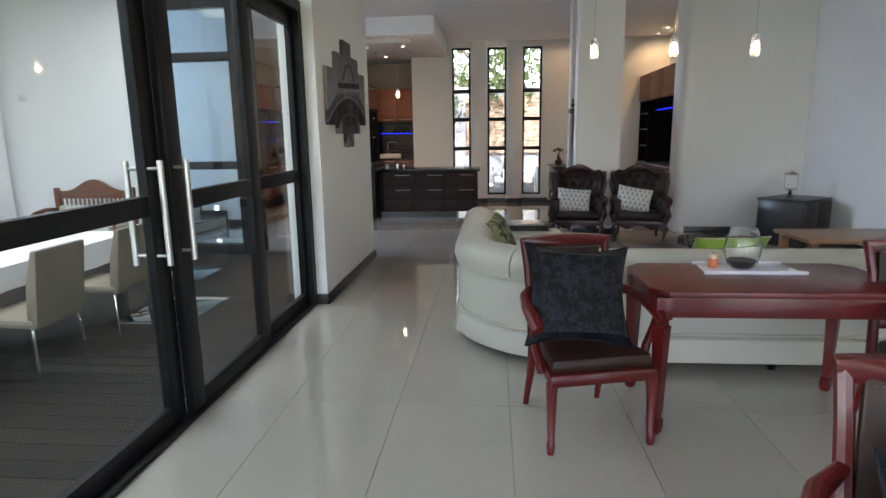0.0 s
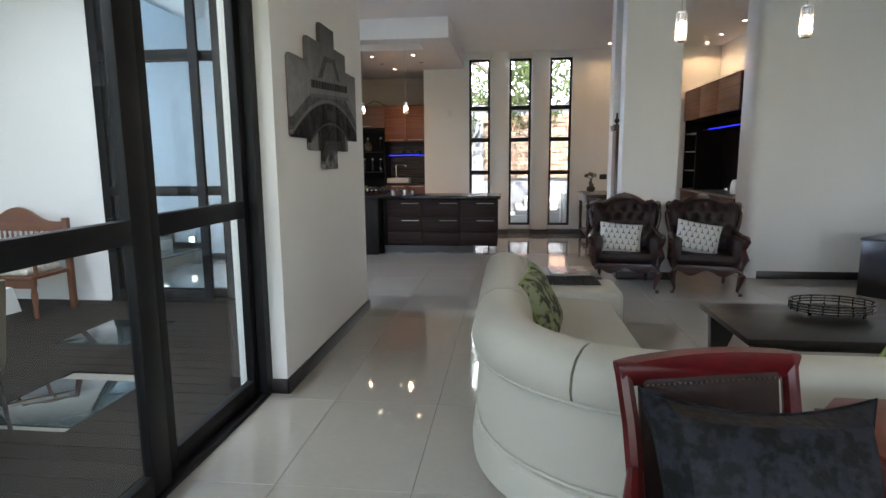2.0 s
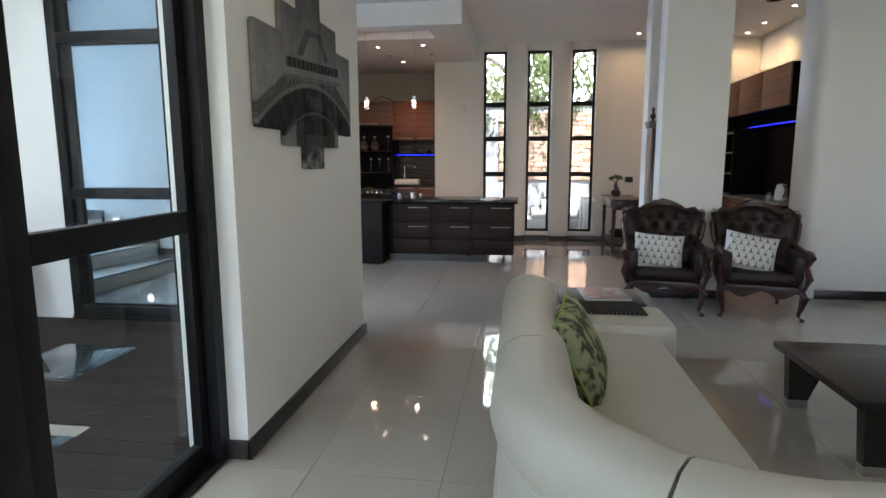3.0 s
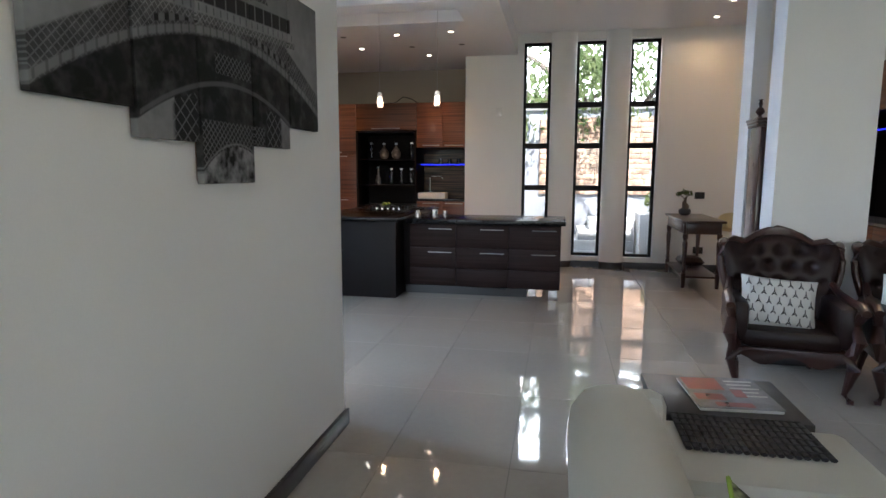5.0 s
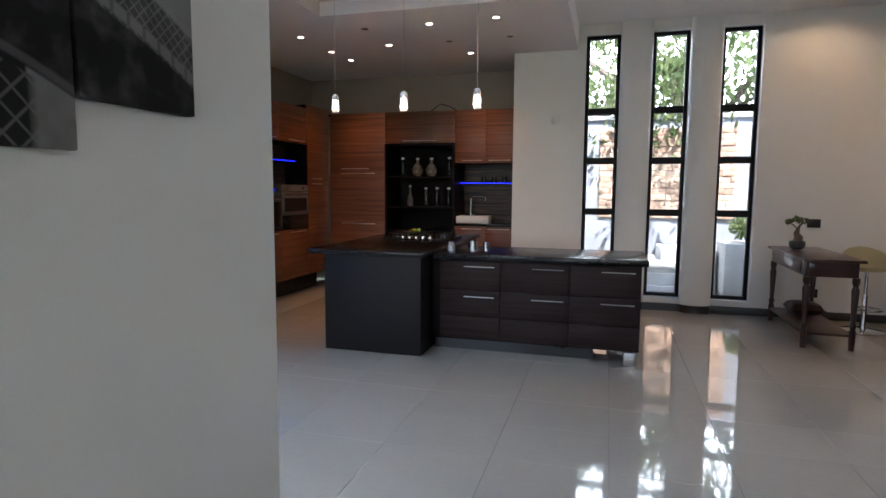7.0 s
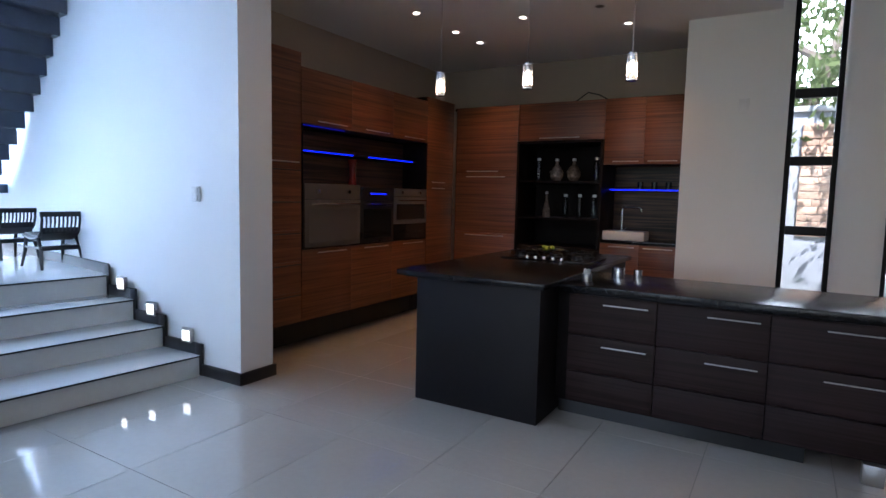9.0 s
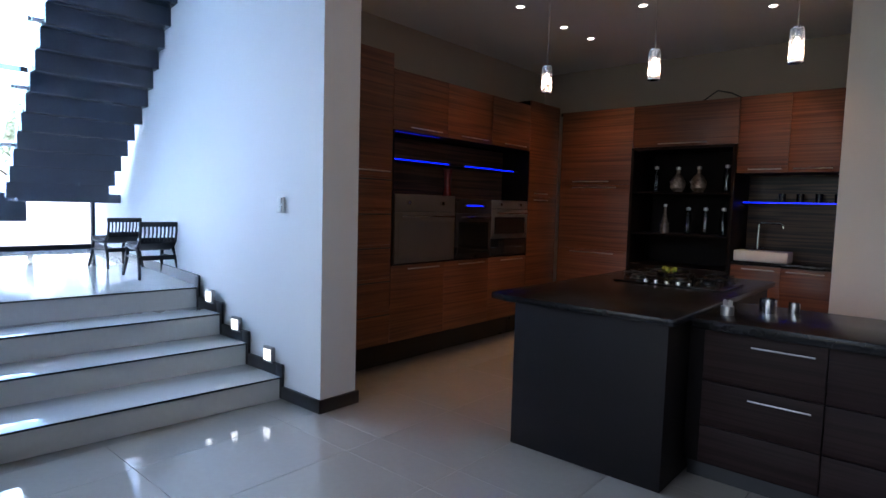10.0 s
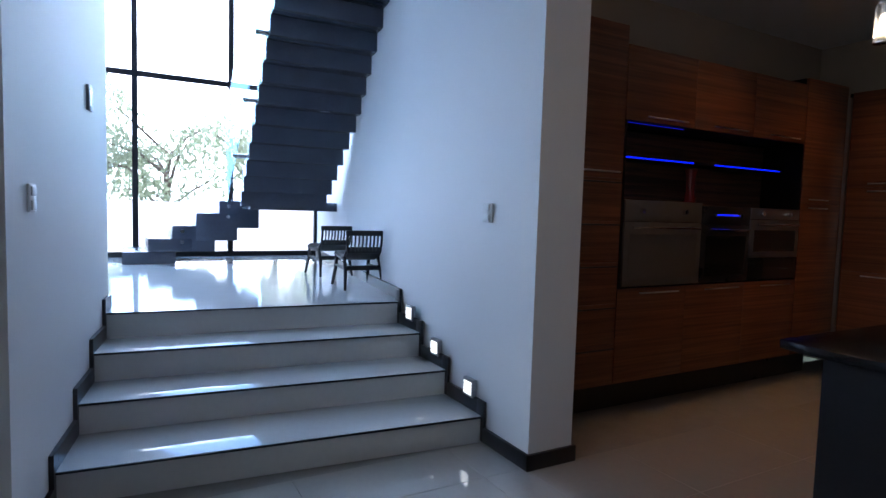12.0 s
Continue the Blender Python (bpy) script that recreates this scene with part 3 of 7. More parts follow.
def pull_handle(x, y, side):
    h = part("pull_handle", lathe(bmesh.new(), [(0.0, 0), (0.016, 0), (0.016, 0.53), (0.0, 0.53)], 14, (x + side * 0.065, y, 0.90)), M_HANDLE, door, "round satin steel pull handle")
    for z in (0.95, 1.39):
        part("standoff", tube(bmesh.new(), [(x, y, z), (x + side * 0.065, y, z)], 0.009, 10), M_HANDLE, h)


pull_handle(-0.910, 2.885, 1)
pull_handle(-0.960, 2.885, -1)
pull_handle(-0.865, 3.045, 1)

G2 = 7.60
door2 = thing("door_2", pose(0, 0, 0), "black aluminium glass doors between patio and stair hall", "glass door", kind="structure")
part("track", B(-3.638, -1.07, G2 - 0.085, G2 + 0.085, 0, 0.03), M_FRAME, door2)
part("door_head", B(-3.638, -1.07, G2 - 0.085, G2 + 0.085, 3.25, 3.33), M_FRAME, door2)
part("door_head", B(-3.638, -1.07, G2 - 0.04, G2 + 0.12, 3.33, CEIL), M_WALL_WHITE, door2, "white plaster lintel")
for a, b, dy in ((-3.63, -2.47, -0.055), (-3.61, -2.27, 0.055)):
    glazed_leaf(door2, "x", a, b, G2 + dy, 3.25, [1.19, 2.57], w=0.09)

# outside
structure("ground", B(-300, 300, -300, 300, -0.6, -0.25), M_GROUND, "garden ground with soil and lawn", "ground")
M_BACKDROP = glow("pale_sky_glow", (0.93, 0.97, 1.0), 3.0)
structure("backdrop", B(-71, -70, -60, 90, -0.25, 40), M_BACKDROP, "bright hazy sky beyond the garden", "backdrop")
structure("backdrop", B(-60, 60, 70, 71, -0.25, 45), M_BACKDROP, "bright hazy sky beyond the garden", "backdrop")
structure("driveway", B(-60, GX - 0.2, -20, 40, -0.25, -0.12), M_PAVE, "pale paved drive outside the tall glazing", "paving")

# ---------------------------------------------------------------- garden seen through the slit windows
gw = thing("garden_wall", pose(0, 17.2, 0), "grey plastered garden wall with a rust stone panel", "garden wall", kind="structure")
part("wall_body", B(-9, 9, 0, 0.3, -0.25, 2.80, bevel=0.01), M_GARDEN_WALL, gw)
part("coping", B(-9, 9, -0.05, 0.35, 2.80, 2.88, bevel=0.008), M_CONCRETE, gw)
rng = random.Random(4)
for r in range(15):
    x = 0.02
    while x < 2.3:
        e = min(2.34, x + rng.uniform(0.10, 0.30))
        part("cladding_stone", B(x, e - 0.006, -0.04 - rng.uniform(0, 0.025), 0.0, 1.02 + r * 0.108, 1.122 + r * 0.108, bevel=0.004), M_RUST, gw)
        x = e
gs = thing("garden_steps", pose(0.95, 15.6, -0.25), "pale concrete garden steps against the wall", "steps", kind="structure")
for i in range(4):
    part("step", B(-0.55 + i * 0.22, 0.95, 0.35 + i * 0.05, 1.55, i * 0.2, (i + 1) * 0.2, bevel=0.008), M_CONCRETE, gs)
planter = thing("planter_box", pose(2.3, 15.9, -0.25), "pale concrete planter box holding a leafy shrub", "planter", kind="")
part("box", B(-0.35, 0.9, -0.3, 0.5, 0, 0.95, bevel=0.012), M_CONCRETE, planter)


def leaves(bm, centre, radius, count, rng, size=0.07, flat=0.7):
    for _ in range(count):
        while True:
            p = Vector((rng.uniform(-1, 1), rng.uniform(-1, 1), rng.uniform(-1, 1)))
            if p.length < 1:
                break
        p = Vector(centre) + Vector((p.x * radius, p.y * radius, p.z * radius * flat))
        m = Matrix.Translation(p) @ Euler((rng.uniform(0, 6.3), rng.uniform(0, 6.3), rng.uniform(0, 6.3))).to_matrix().to_4x4()
        s = size * rng.uniform(0.6, 1.5)
        vs = [bm.verts.new(m @ Vector(q)) for q in ((-s, 0, 0), (0, -s * 0.42, s * 0.1), (s, 0, 0), (0, s * 0.42, s * 0.1))]
        bm.faces.new(vs)


def tree(at, height, spread, seed, clumps=26, per=150, size=0.075, lean=(0, 0), crown_from=0.45, leaf=None):
    rng = random.Random(seed)
    t = thing("tree", pose(*at), "garden tree with a bent trunk and open leafy crown", "tree", "garden trees")
    bm, crown = bmesh.new(), bmesh.new()
    top = Vector((lean[0], lean[1], height * 0.62))
    pts = [Vector((0, 0, 0)).lerp(top, k / 5) + Vector((rng.uniform(-.12, .12), rng.uniform(-.12, .12), 0)) * (k > 0) for k in range(6)]
    tube(bm, pts, [height * 0.035 * (1 - 0.11 * k) for k in range(6)], 9)
    for b in range(9):
        start = pts[rng.choice((2, 3, 4, 5))]
        a = rng.uniform(0, 6.3)
        end = start + Vector((math.cos(a) * spread * rng.uniform(.5, 1), math.sin(a) * spread * rng.uniform(.5, 1), height * rng.uniform(.12, .36)))
        mid = start.lerp(end, 0.5) + Vector((rng.uniform(-.25, .25), rng.uniform(-.25, .25), rng.uniform(0, .3)))
        tube(bm, [start, mid, end], [height * 0.014, height * 0.009, height * 0.004], 6)
        for c in range(max(1, clumps // 9)):
            q = mid.lerp(end, rng.uniform(0.3, 1.15)) + Vector((rng.uniform(-.4, .4), rng.uniform(-.4, .4), rng.uniform(-.25, .35)))
            leaves(crown, q, spread * rng.uniform(.22, .4), per, rng, size)
    part("trunk", bm, M_BARK, t)
    part("crown", crown, leaf or M_LEAF, t, "thin green leaf clusters")
    return t


tree((-0.4, 19.0, -0.25), 6.4, 2.2, 3, 36, 90, 0.07, (0.6, -0.4))
tree((1.9, 18.6, -0.25), 6.6, 2.4, 8, 36, 90, 0.08, (-0.5, 0))
tree((4.8, 18.9, -0.25), 6.0, 2.2, 11, 27, 90, 0.08)
tree((-2.6, 19.4, -0.25), 7.0, 2.6, 15, 36, 100, 0.09)
bm = bmesh.new()
leaves(bm, (2.55, 16.0, 0.95), 0.5, 500, random.Random(2), 0.06, 0.5)
tagged(part("shrub", bm, M_LEAF), "low green shrub growing in the planter box", "shrub")

# ---------------------------------------------------------------- garden beyond the stair glazing
structure("boundary_wall", B(-22.3, -22.0, -12, 32, -0.25, 1.45, bevel=0.01), M_WALL_WHITE, "white rendered boundary wall across the drive", "garden wall")
# pale leaf colour and sparse crowns stand in for overexposure haze
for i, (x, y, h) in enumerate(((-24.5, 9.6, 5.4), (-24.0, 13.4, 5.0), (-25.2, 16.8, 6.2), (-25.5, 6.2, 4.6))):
    tree((x, y, -0.25), h, 3.0, 30 + i, 54, 46, 0.11, leaf=M_LEAF_GLARE)

# ---------------------------------------------------------------- folded staircase on the landing
M_STAIR = material("dark_painted_steel_stair", (0.055, 0.060, 0.078), 0.24, vary=0.2, scale=3, grain=70, bump=0.02)
stair = thing("staircase", pose(0, 0, 0.70), "dark folded-plate staircase with glass balustrade by the glazing", "staircase", kind="structure")
part("base_block", B(-9.80, -8.88, 8.20, 8.78, 0, 0.15, bevel=0.006), M_STAIR, stair)
R1, G1 = 0.162, 0.272
for i in range(1, 5):
    y, z = 8.20 + G1 * i, R1 * (i + 1) - 0.012
    part("tread", B(-9.80, -8.88 + 0.003 * (i % 2), y, y + 2 * G1 - 0.05, max(0.152, z - 2.15 * R1), z, bevel=0.004), M_STAIR, stair, "thick dark folded step")
    if i % 2 == 0:
        for k in (0.07, 0.20):
            part("bolt", tube(bmesh.new(), [(-8.88, y + 0.11, z - k), (-8.866, y + 0.11, z - k)], 0.022, 12), M_CHROME, stair)
part("quarter_landing", B(-9.80, -8.30, 9.56, 10.68, 0.70, 0.81, bevel=0.004), M_STAIR, stair)
R2, G2X, N2 = 0.172, 0.205, 17
for i in range(N2):
    x = -8.30 + G2X * i
    z = 0.81 + R2 * (i + 1)
    y0, y1 = 9.45 - (x + 8.3) * 0.04, min(10.50, 10.66 - (x + 8.3) * 0.128)
    part("riser", B(x - 0.035, x + 0.035, y0, y1, z - R2 - 0.07, z - 0.0705), M_STAIR, stair)
    part("tread", B(x - 0.035, x + G2X - 0.0355, y0, y1, z - 0.07, z, bevel=0.004), M_STAIR, stair)
M_BALUST = pane_glass("balustrade_glass", (0.72, 0.88, 0.86), 0.1)
bm = bmesh.new()
a, b = (-8.30, 0.85), (-8.30 + G2X * (N2 - 1), 0.85 + R2 * (N2 - 1))
prism(bm, [(a[0], a[1] - 0.1), (b[0], b[1] - 0.1), (b[0], b[1] + 1.0), (a[0], a[1] + 1.0)], "y", 9.285, 9.297)
p = part("balustrade_pane", bm, M_BALUST, stair, "greenish glass balustrade")
p.visible_shadow = False
for i in range(2, N2, 3):
    x, z = -8.30 + G2X * i + 0.1, 0.81 + R2 * (i + 1) - 0.03
    part("balustrade_stud", tube(bmesh.new(), [(x, 9.27, z), (x, 9.45 - (x + 8.3) * 0.04, z)], 0.025, 12), M_CHROME, stair)

# lights set in the step wall
M_STEPLIGHT = glow("step_light_glow", (0.95, 0.93, 0.80), 1.1)
for x, z in ((-4.22, 0.31), (-4.70, 0.47), (-5.14, 0.645)):
    sl = thing("step_light", pose(x, PY, z), "small grey louvred step light glowing beside the steps", "step light", "step lights")
    part("housing", B(-0.06, 0.06, -0.035, 0.0, -0.06, 0.06, bevel=0.006), M_STEEL, sl)
    for k in range(4):
        part("lens", B(-0.045, 0.045, -0.038, -0.035, -0.042 + k * 0.022, -0.026 + k * 0.022), M_STEPLIGHT, sl)


M_GREYPLATE = material("grey_control_panel", (0.10, 0.11, 0.13), 0.35, vary=0.1, bump=0.0)


def switch_plate(name, m, label, mat, w=0.05, h=0.12, parts=2):
    s = thing(name, m, label, "wall switch")
    part("plate", B(-w, w, -0.010 if mat is not M_GREYPLATE else -0.0155, 0.0, -h / 2, h / 2, bevel=0.003), mat, s)
    for k in range(parts):
        z = -h / 2 + h * (k + 0.5) / parts
        part("rocker", B(-w * 0.6, w * 0.6, -0.016, -0.010, z - h / parts * 0.32, z + h / parts * 0.32, bevel=0.002), M_PLASTIC_W if mat is not M_PLASTIC_K else mat, s)
    return s


switch_plate("light_switch", pose(-4.10, PY, 1.46), "tall white light switch on white wall", M_PLASTIC_W)
switch_plate("light_switch", pose(-4.05, hall_y(-4.05), 1.47, 0, 0, 172), "tall white light switch on white wall", M_PLASTIC_W)
switch_plate("thermostat", pose(-5.2, hall_y(-5.2), 2.08, 0, 0, 172), "small dark grey wall control panel with white keys", M_GREYPLATE, 0.06, 0.15, 1)
switch_plate("socket_outlet", pose(2.52, WY, 1.14), "black double wall socket above the console table", M_PLASTIC_K, 0.07, 0.10, 1)
switch_plate("socket_outlet", pose(2.54, WY, 0.31), "black double wall socket near the floor", M_PLASTIC_K, 0.07, 0.10, 1)
switch_plate("light_switch", pose(-0.51, WY, 2.42), "pale sensor plate high on cream wall", M_PLASTIC_W, 0.045, 0.12, 1)
switch_plate("light_switch", pose(-5.43, 7.54, 2.11), "white switch plate on the patio wall", M_PLASTIC_W, 0.06, 0.10, 1)

# ---------------------------------------------------------------- low slatted chairs on the landing
M_CHAIRBLACK = material("black_painted_wood", (0.018, 0.017, 0.018), 0.4, vary=0.2, grain=80, bump=0.04)


def slat_chair(m):
    c = thing("landing_chair", m, "low black wooden chair with slatted curved back", "chair", "landing chairs")
    curve = [(0.05, 0.53), (0.045, 0.45), (0.02, 0.37), (-0.04, 0.315), (-0.13, 0.29), (-0.28, 0.29), (-0.40, 0.31)]
    H = 0.165
    for k in range(8):
        y = -0.135 + k * 0.27 / 7
        part("slat", tube(bmesh.new(), [(x, y * (0.9 + 0.2 * (z - 0.31)), z) for x, z in curve[:4]], 0.0085, 6), M_CHAIRBLACK, c)
    part("top_rail", B(0.03, 0.062, -H - 0.015, H + 0.015, 0.505, 0.555, bevel=0.008), M_CHAIRBLACK, c)
    bm = bmesh.new()
    prism(bm, [(x, z + 0.03) for x, z in curve[2:]] + [(x, z - 0.025) for x, z in curve[:1:-1]], "y", -H + 0.01, H - 0.01)
    part("seat", bm, M_CHAIRBLACK, c, "scooped black wooden seat")
    for sy in (-1, 1):
        y = sy * H
        part("side_frame", tube(bmesh.new(), [(x, y, z) for x, z in curve], 0.013, 8), M_CHAIRBLACK, c)
        part("back_leg", tube(bmesh.new(), [(0.06, sy * (H + 0.02), 0), (0.01, sy * (H + 0.005), 0.18), (-0.06, y, 0.30)], [0.013, 0.018, 0.018], 8), M_CHAIRBLACK, c)
        part("front_leg", tube(bmesh.new(), [(-0.42, sy * (H + 0.02), 0), (-0.37, y, 0.17), (-0.34, y, 0.30)], [0.013, 0.018, 0.018], 8), M_CHAIRBLACK, c)
        part("stretcher", tube(bmesh.new(), [(0.0, y, 0.20), (-0.37, y, 0.20)], 0.012, 8), M_CHAIRBLACK, c)
    part("crossbar", B(-0.01, 0.02, -H, H, 0.18, 0.225, bevel=0.005), M_CHAIRBLACK, c)
    return c


ch = slat_chair(pose(-6.13, 10.185, 0.70, 0, 0, -4))
copy_thing(ch, pose(-7.20, 10.265, 0.70, 0, 0, 4))

# ---------------------------------------------------------------- patio furniture
M_BENCH = material("brown_carved_wood", (0.15, 0.055, 0.026), 0.35, vary=0.3, scale=5, grain=50, bump=0.06, coat=0.2)
M_FABRIC = material("pale_floral_cushion", (0.52, 0.48, 0.42), 0.9, vary=0.4, scale=18, grain=120, bump=0.2)
bench = thing("garden_bench", pose(-4.38, 7.02, 0, 0, 0, -90), "carved brown wooden bench with spindle back and pale cushions", "bench")
top = [(-0.53, 0.86)] + [(-0.50 + 1.0 * k / 16, 0.90 + 0.15 * max(0, math.cos((k - 8) / 8 * math.pi * 0.75)) ** 1.5) for k in range(17)] + [(0.53, 0.86)]
bm = bmesh.new()
prism(bm, top + [(0.53, 0.80), (-0.53, 0.80)], "x", -0.24, -0.205, 0.004)
part("crest_rail", bm, M_BENCH, bench)
for k in range(16):
    y = -0.46 + k * 0.92 / 15
    part("spindle", lathe(bmesh.new(), [(0.009, 0.60), (0.014, 0.66), (0.008, 0.70), (0.014, 0.75), (0.009, 0.80)], 8, (-0.222, y, 0)), M_BENCH, bench)
part("back_rail", B(-0.245, -0.20, -0.50, 0.50, 0.55, 0.60, bevel=0.006), M_BENCH, bench)
part("seat", B(-0.24, 0.28, -0.52, 0.52, 0.38, 0.42, bevel=0.008), M_BENCH, bench)
part("seat_apron", B(0.24, 0.27, -0.49, 0.49, 0.30, 0.379, bevel=0.006), M_BENCH, bench)
for y in (-0.52, 0.52):
    part("back_post", B(-0.25, -0.195, y - 0.03, y + 0.03, 0, 0.94, bevel=0.008), M_BENCH, bench)
    part("leg", lathe(bmesh.new(), [(0.018, 0), (0.024, 0.05), (0.018, 0.09), (0.032, 0.22), (0.022, 0.30), (0.034, 0.33), (0.034, 0.38)], 12, (0.24, y * 0.96, 0)), M_BENCH, bench)
    part("arm", tube(bmesh.new(), [(-0.22, y, 0.66), (0.0, y, 0.68), (0.2, y, 0.65), (0.28, y, 0.60)], [0.022, 0.026, 0.03, 0.022], 8), M_BENCH, bench)
    part("arm_post", lathe(bmesh.new(), [(0.022, 0.42), (0.016, 0.48), (0.024, 0.56), (0.018, 0.64)], 10, (0.22, y, 0)), M_BENCH, bench)
cu = thing("bench_cushion", pose(-4.38, 7.02, 0.42, 0, 0, -90), "pale patterned cushion pad on the wooden bench", "cushion")
part("seat_pad", B(-0.17, 0.26, -0.47, 0.47, 0.0, 0.07, bevel=0.03), M_FABRIC, cu)
part("back_pad", B(-0.19, -0.11, -0.45, 0.45, 0.071, 0.30, bevel=0.03), M_FABRIC, cu)

table = thing("patio_table", pose(-2.85, 3.75, 0), "dark patio dining table under a white cloth", "table")
part("tabletop", B(-0.46, 0.46, -1.15, 1.15, 0.70, 0.735, bevel=0.006), M_BLACKWOOD, table)
for x in (-0.38, 0.38):
    for y in (-1.05, 1.05):
        part("leg", B(x - 0.035, x + 0.035, y - 0.035, y + 0.035, 0, 0.70, bevel=0.006), M_BLACKWOOD, table)
M_CLOTH = material("white_tablecloth", (0.74, 0.73, 0.74), 0.8, vary=0.06, scale=4, grain=180, bump=0.1)
cloth = thing("tablecloth", pose(-2.85, 3.75, 0.737), "white tablecloth hanging over the patio table", "tablecloth")
bm = bmesh.new()
N = 60
per = []
for k in range(N):
    u = k / N * 4
    s, f = int(u), u - int(u)
    per.append([(-0.5 + f, -1.2), (0.5, -1.2 + 2.4 * f), (0.5 - f, 1.2), (-0.5, 1.2 - 2.4 * f)][s])
ring0 = [bm.verts.new((x, y, 0.004)) for x, y in per]
ring1 = [bm.verts.new((x * 1.01, y * 1.005, -0.02)) for x, y in per]
ring2 = [bm.verts.new((x * (1.03 + 0.03 * math.sin(k * 1.7)), y * (1.012 + 0.012 * math.sin(k * 1.7)), -0.17 - 0.02 * math.sin(k * 0.8))) for k, (x, y) in enumerate(per)]
bm.faces.new(ring0)
for a, b in ((ring0, ring1), (ring1, ring2)):
    for k in range(N):
        bm.faces.new((a[k], b[k], b[(k + 1) % N], a[(k + 1) % N]))
part("cloth", bm, M_CLOTH, cloth)

M_TAUPE = material("taupe_upholstery", (0.22, 0.18, 0.13), 0.75, vary=0.12, scale=5, grain=140, bump=0.12)


def patio_chair(m):
    c = thing("patio_chair", m, "taupe upholstered dining chair with chrome legs", "chair", "patio chairs")
    part("seat", B(-0.22, 0.22, -0.22, 0.22, 0.42, 0.48, bevel=0.025), M_TAUPE, c)
    bm = bmesh.new()
    prism(bm, [(-0.24, 0.44), (-0.20, 0.40), (-0.17, 0.44), (-0.20, 0.70), (-0.26, 0.90), (-0.30, 0.90)], "y", -0.21, 0.21, 0.012)
    part("backrest", bm, M_TAUPE, c)
    for x in (-0.19, 0.19):
        for y in (-0.19, 0.19):
            part("leg", tube(bmesh.new(), [(x, y, 0.42), (x * 1.12, y * 1.12, 0)], 0.011, 10), M_CHROME, c)
    return c


pc = patio_chair(pose(-2.20, 4.25, 0, 0, 0, 180))
copy_thing(pc, pose(-2.18, 3.45, 0, 0, 0, 180))
copy_thing(pc, pose(-3.55, 4.2, 0, 0, 0, 0))


# ---------------------------------------------------------------- canvas prints on the left wall
def print_material():
    """A black and white photograph of an iron lattice tower seen from below, laid over five canvases."""
    m, nt, b = nodes_of("lattice_tower_print")
    L, N = nt.links.new, nt.nodes.new

    def val(op, a, c=None, d=None):
        n = N("ShaderNodeMath")
        n.operation = op
        for i, v in enumerate((a, c, d)):
            if v is None:
                continue
            if hasattr(v, "links"):
                L(v, n.inputs[i])
            else:
                n.inputs[i].default_value = v
        return n.outputs[0]

    geo = N("ShaderNodeNewGeometry")
    sep = N("ShaderNodeSeparateXYZ")
    L(geo.outputs["Position"], sep.inputs[0])
    y, z = sep.outputs["Y"], sep.outputs["Z"]
    u = val("SUBTRACT", y, 6.30)                     # from the tower's middle

    def band(x, lo, hi, soft=0.006):
        up = val("SMOOTH_MIN", 1.0, val("MAXIMUM", 0.0, val("DIVIDE", val("SUBTRACT", x, lo), soft)), 0.02)
        dn = val("SMOOTH_MIN", 1.0, val("MAXIMUM", 0.0, val("DIVIDE", val("SUBTRACT", hi, x), soft)), 0.02)
        return val("MULTIPLY", up, dn)

    noise1 = N("ShaderNodeTexNoise")
    noise1.inputs["Scale"].default_value, noise1.inputs["Detail"].default_value = 16, 6
    L(geo.outputs["Position"], noise1.inputs["Vector"])
    noise2 = N("ShaderNodeTexNoise")
    noise2.inputs["Scale"].default_value, noise2.inputs["Detail"].default_value = 2.5, 3
    L(geo.outputs["Position"], noise2.inputs["Vector"])

    def over(base, mask, v):
        return val("ADD", val("MULTIPLY", base, val("SUBTRACT", 1.0, mask)), val("MULTIPLY", mask, v))

    def line(x, rate, lo, hi):
        return band(val("FRACT", val("MULTIPLY", x, rate)), lo, hi, 0.08)

    u2 = val("MULTIPLY", u, u)
    arch = val("SUBTRACT", z, val("SUBTRACT", 1.925, val("MULTIPLY", u2, 0.37)))          # height over the great arch
    inner = val("SUBTRACT", z, val("SUBTRACT", 1.775, val("MULTIPLY", u2, 0.57)))         # over the arch behind it
    foot = val("SUBTRACT", z, val("SUBTRACT", 1.584, val("MULTIPLY", u2, 2.0)))           # over the small far arch
    deck = val("SUBTRACT", z, val("ADD", 1.975, val("MULTIPLY", u, 0.065)))               # over the first platform
    cross = val("MAXIMUM", line(val("ADD", u, z), 41.0, 0.34, 0.62), line(val("SUBTRACT", u, z), 37.0, 0.34, 0.62))
    coarse = val("MAXIMUM", line(val("ADD", u, z), 22.0, 0.38, 0.60), line(val("SUBTRACT", u, z), 19.0, 0.38, 0.60))
    mottle = val("MAXIMUM", 0.0, val("SUBTRACT", noise1.outputs["Fac"], 0.45))
    tone = val("SUBTRACT", val("ADD", 0.25, val("MULTIPLY", noise2.outputs["Fac"], 0.12)), val("MULTIPLY", val("MAXIMUM", 0.0, val("SUBTRACT", z, 2.0)), 0.42))
    # slanting legs and spandrels between the great arch and the platform
    spread = val("SUBTRACT", 0.92, val("MULTIPLY", val("MAXIMUM", 0.0, val("SUBTRACT", z, 1.74)), 2.0))
    body = val("MULTIPLY", band(val("SUBTRACT", spread, val("ABSOLUTE", u)), 0.0, 5.0, 0.02), band(deck, -3.0, 0.0))
    tone = over(tone, body, val("ADD", 0.07, val("ADD", val("MULTIPLY", cross, 0.10), val("MULTIPLY", mottle, 0.25))))
    # everything under the great arch
    tone = over(tone, band(arch, -3.0, 0.0), val("ADD", 0.016, val("MULTIPLY", mottle, 0.20)))
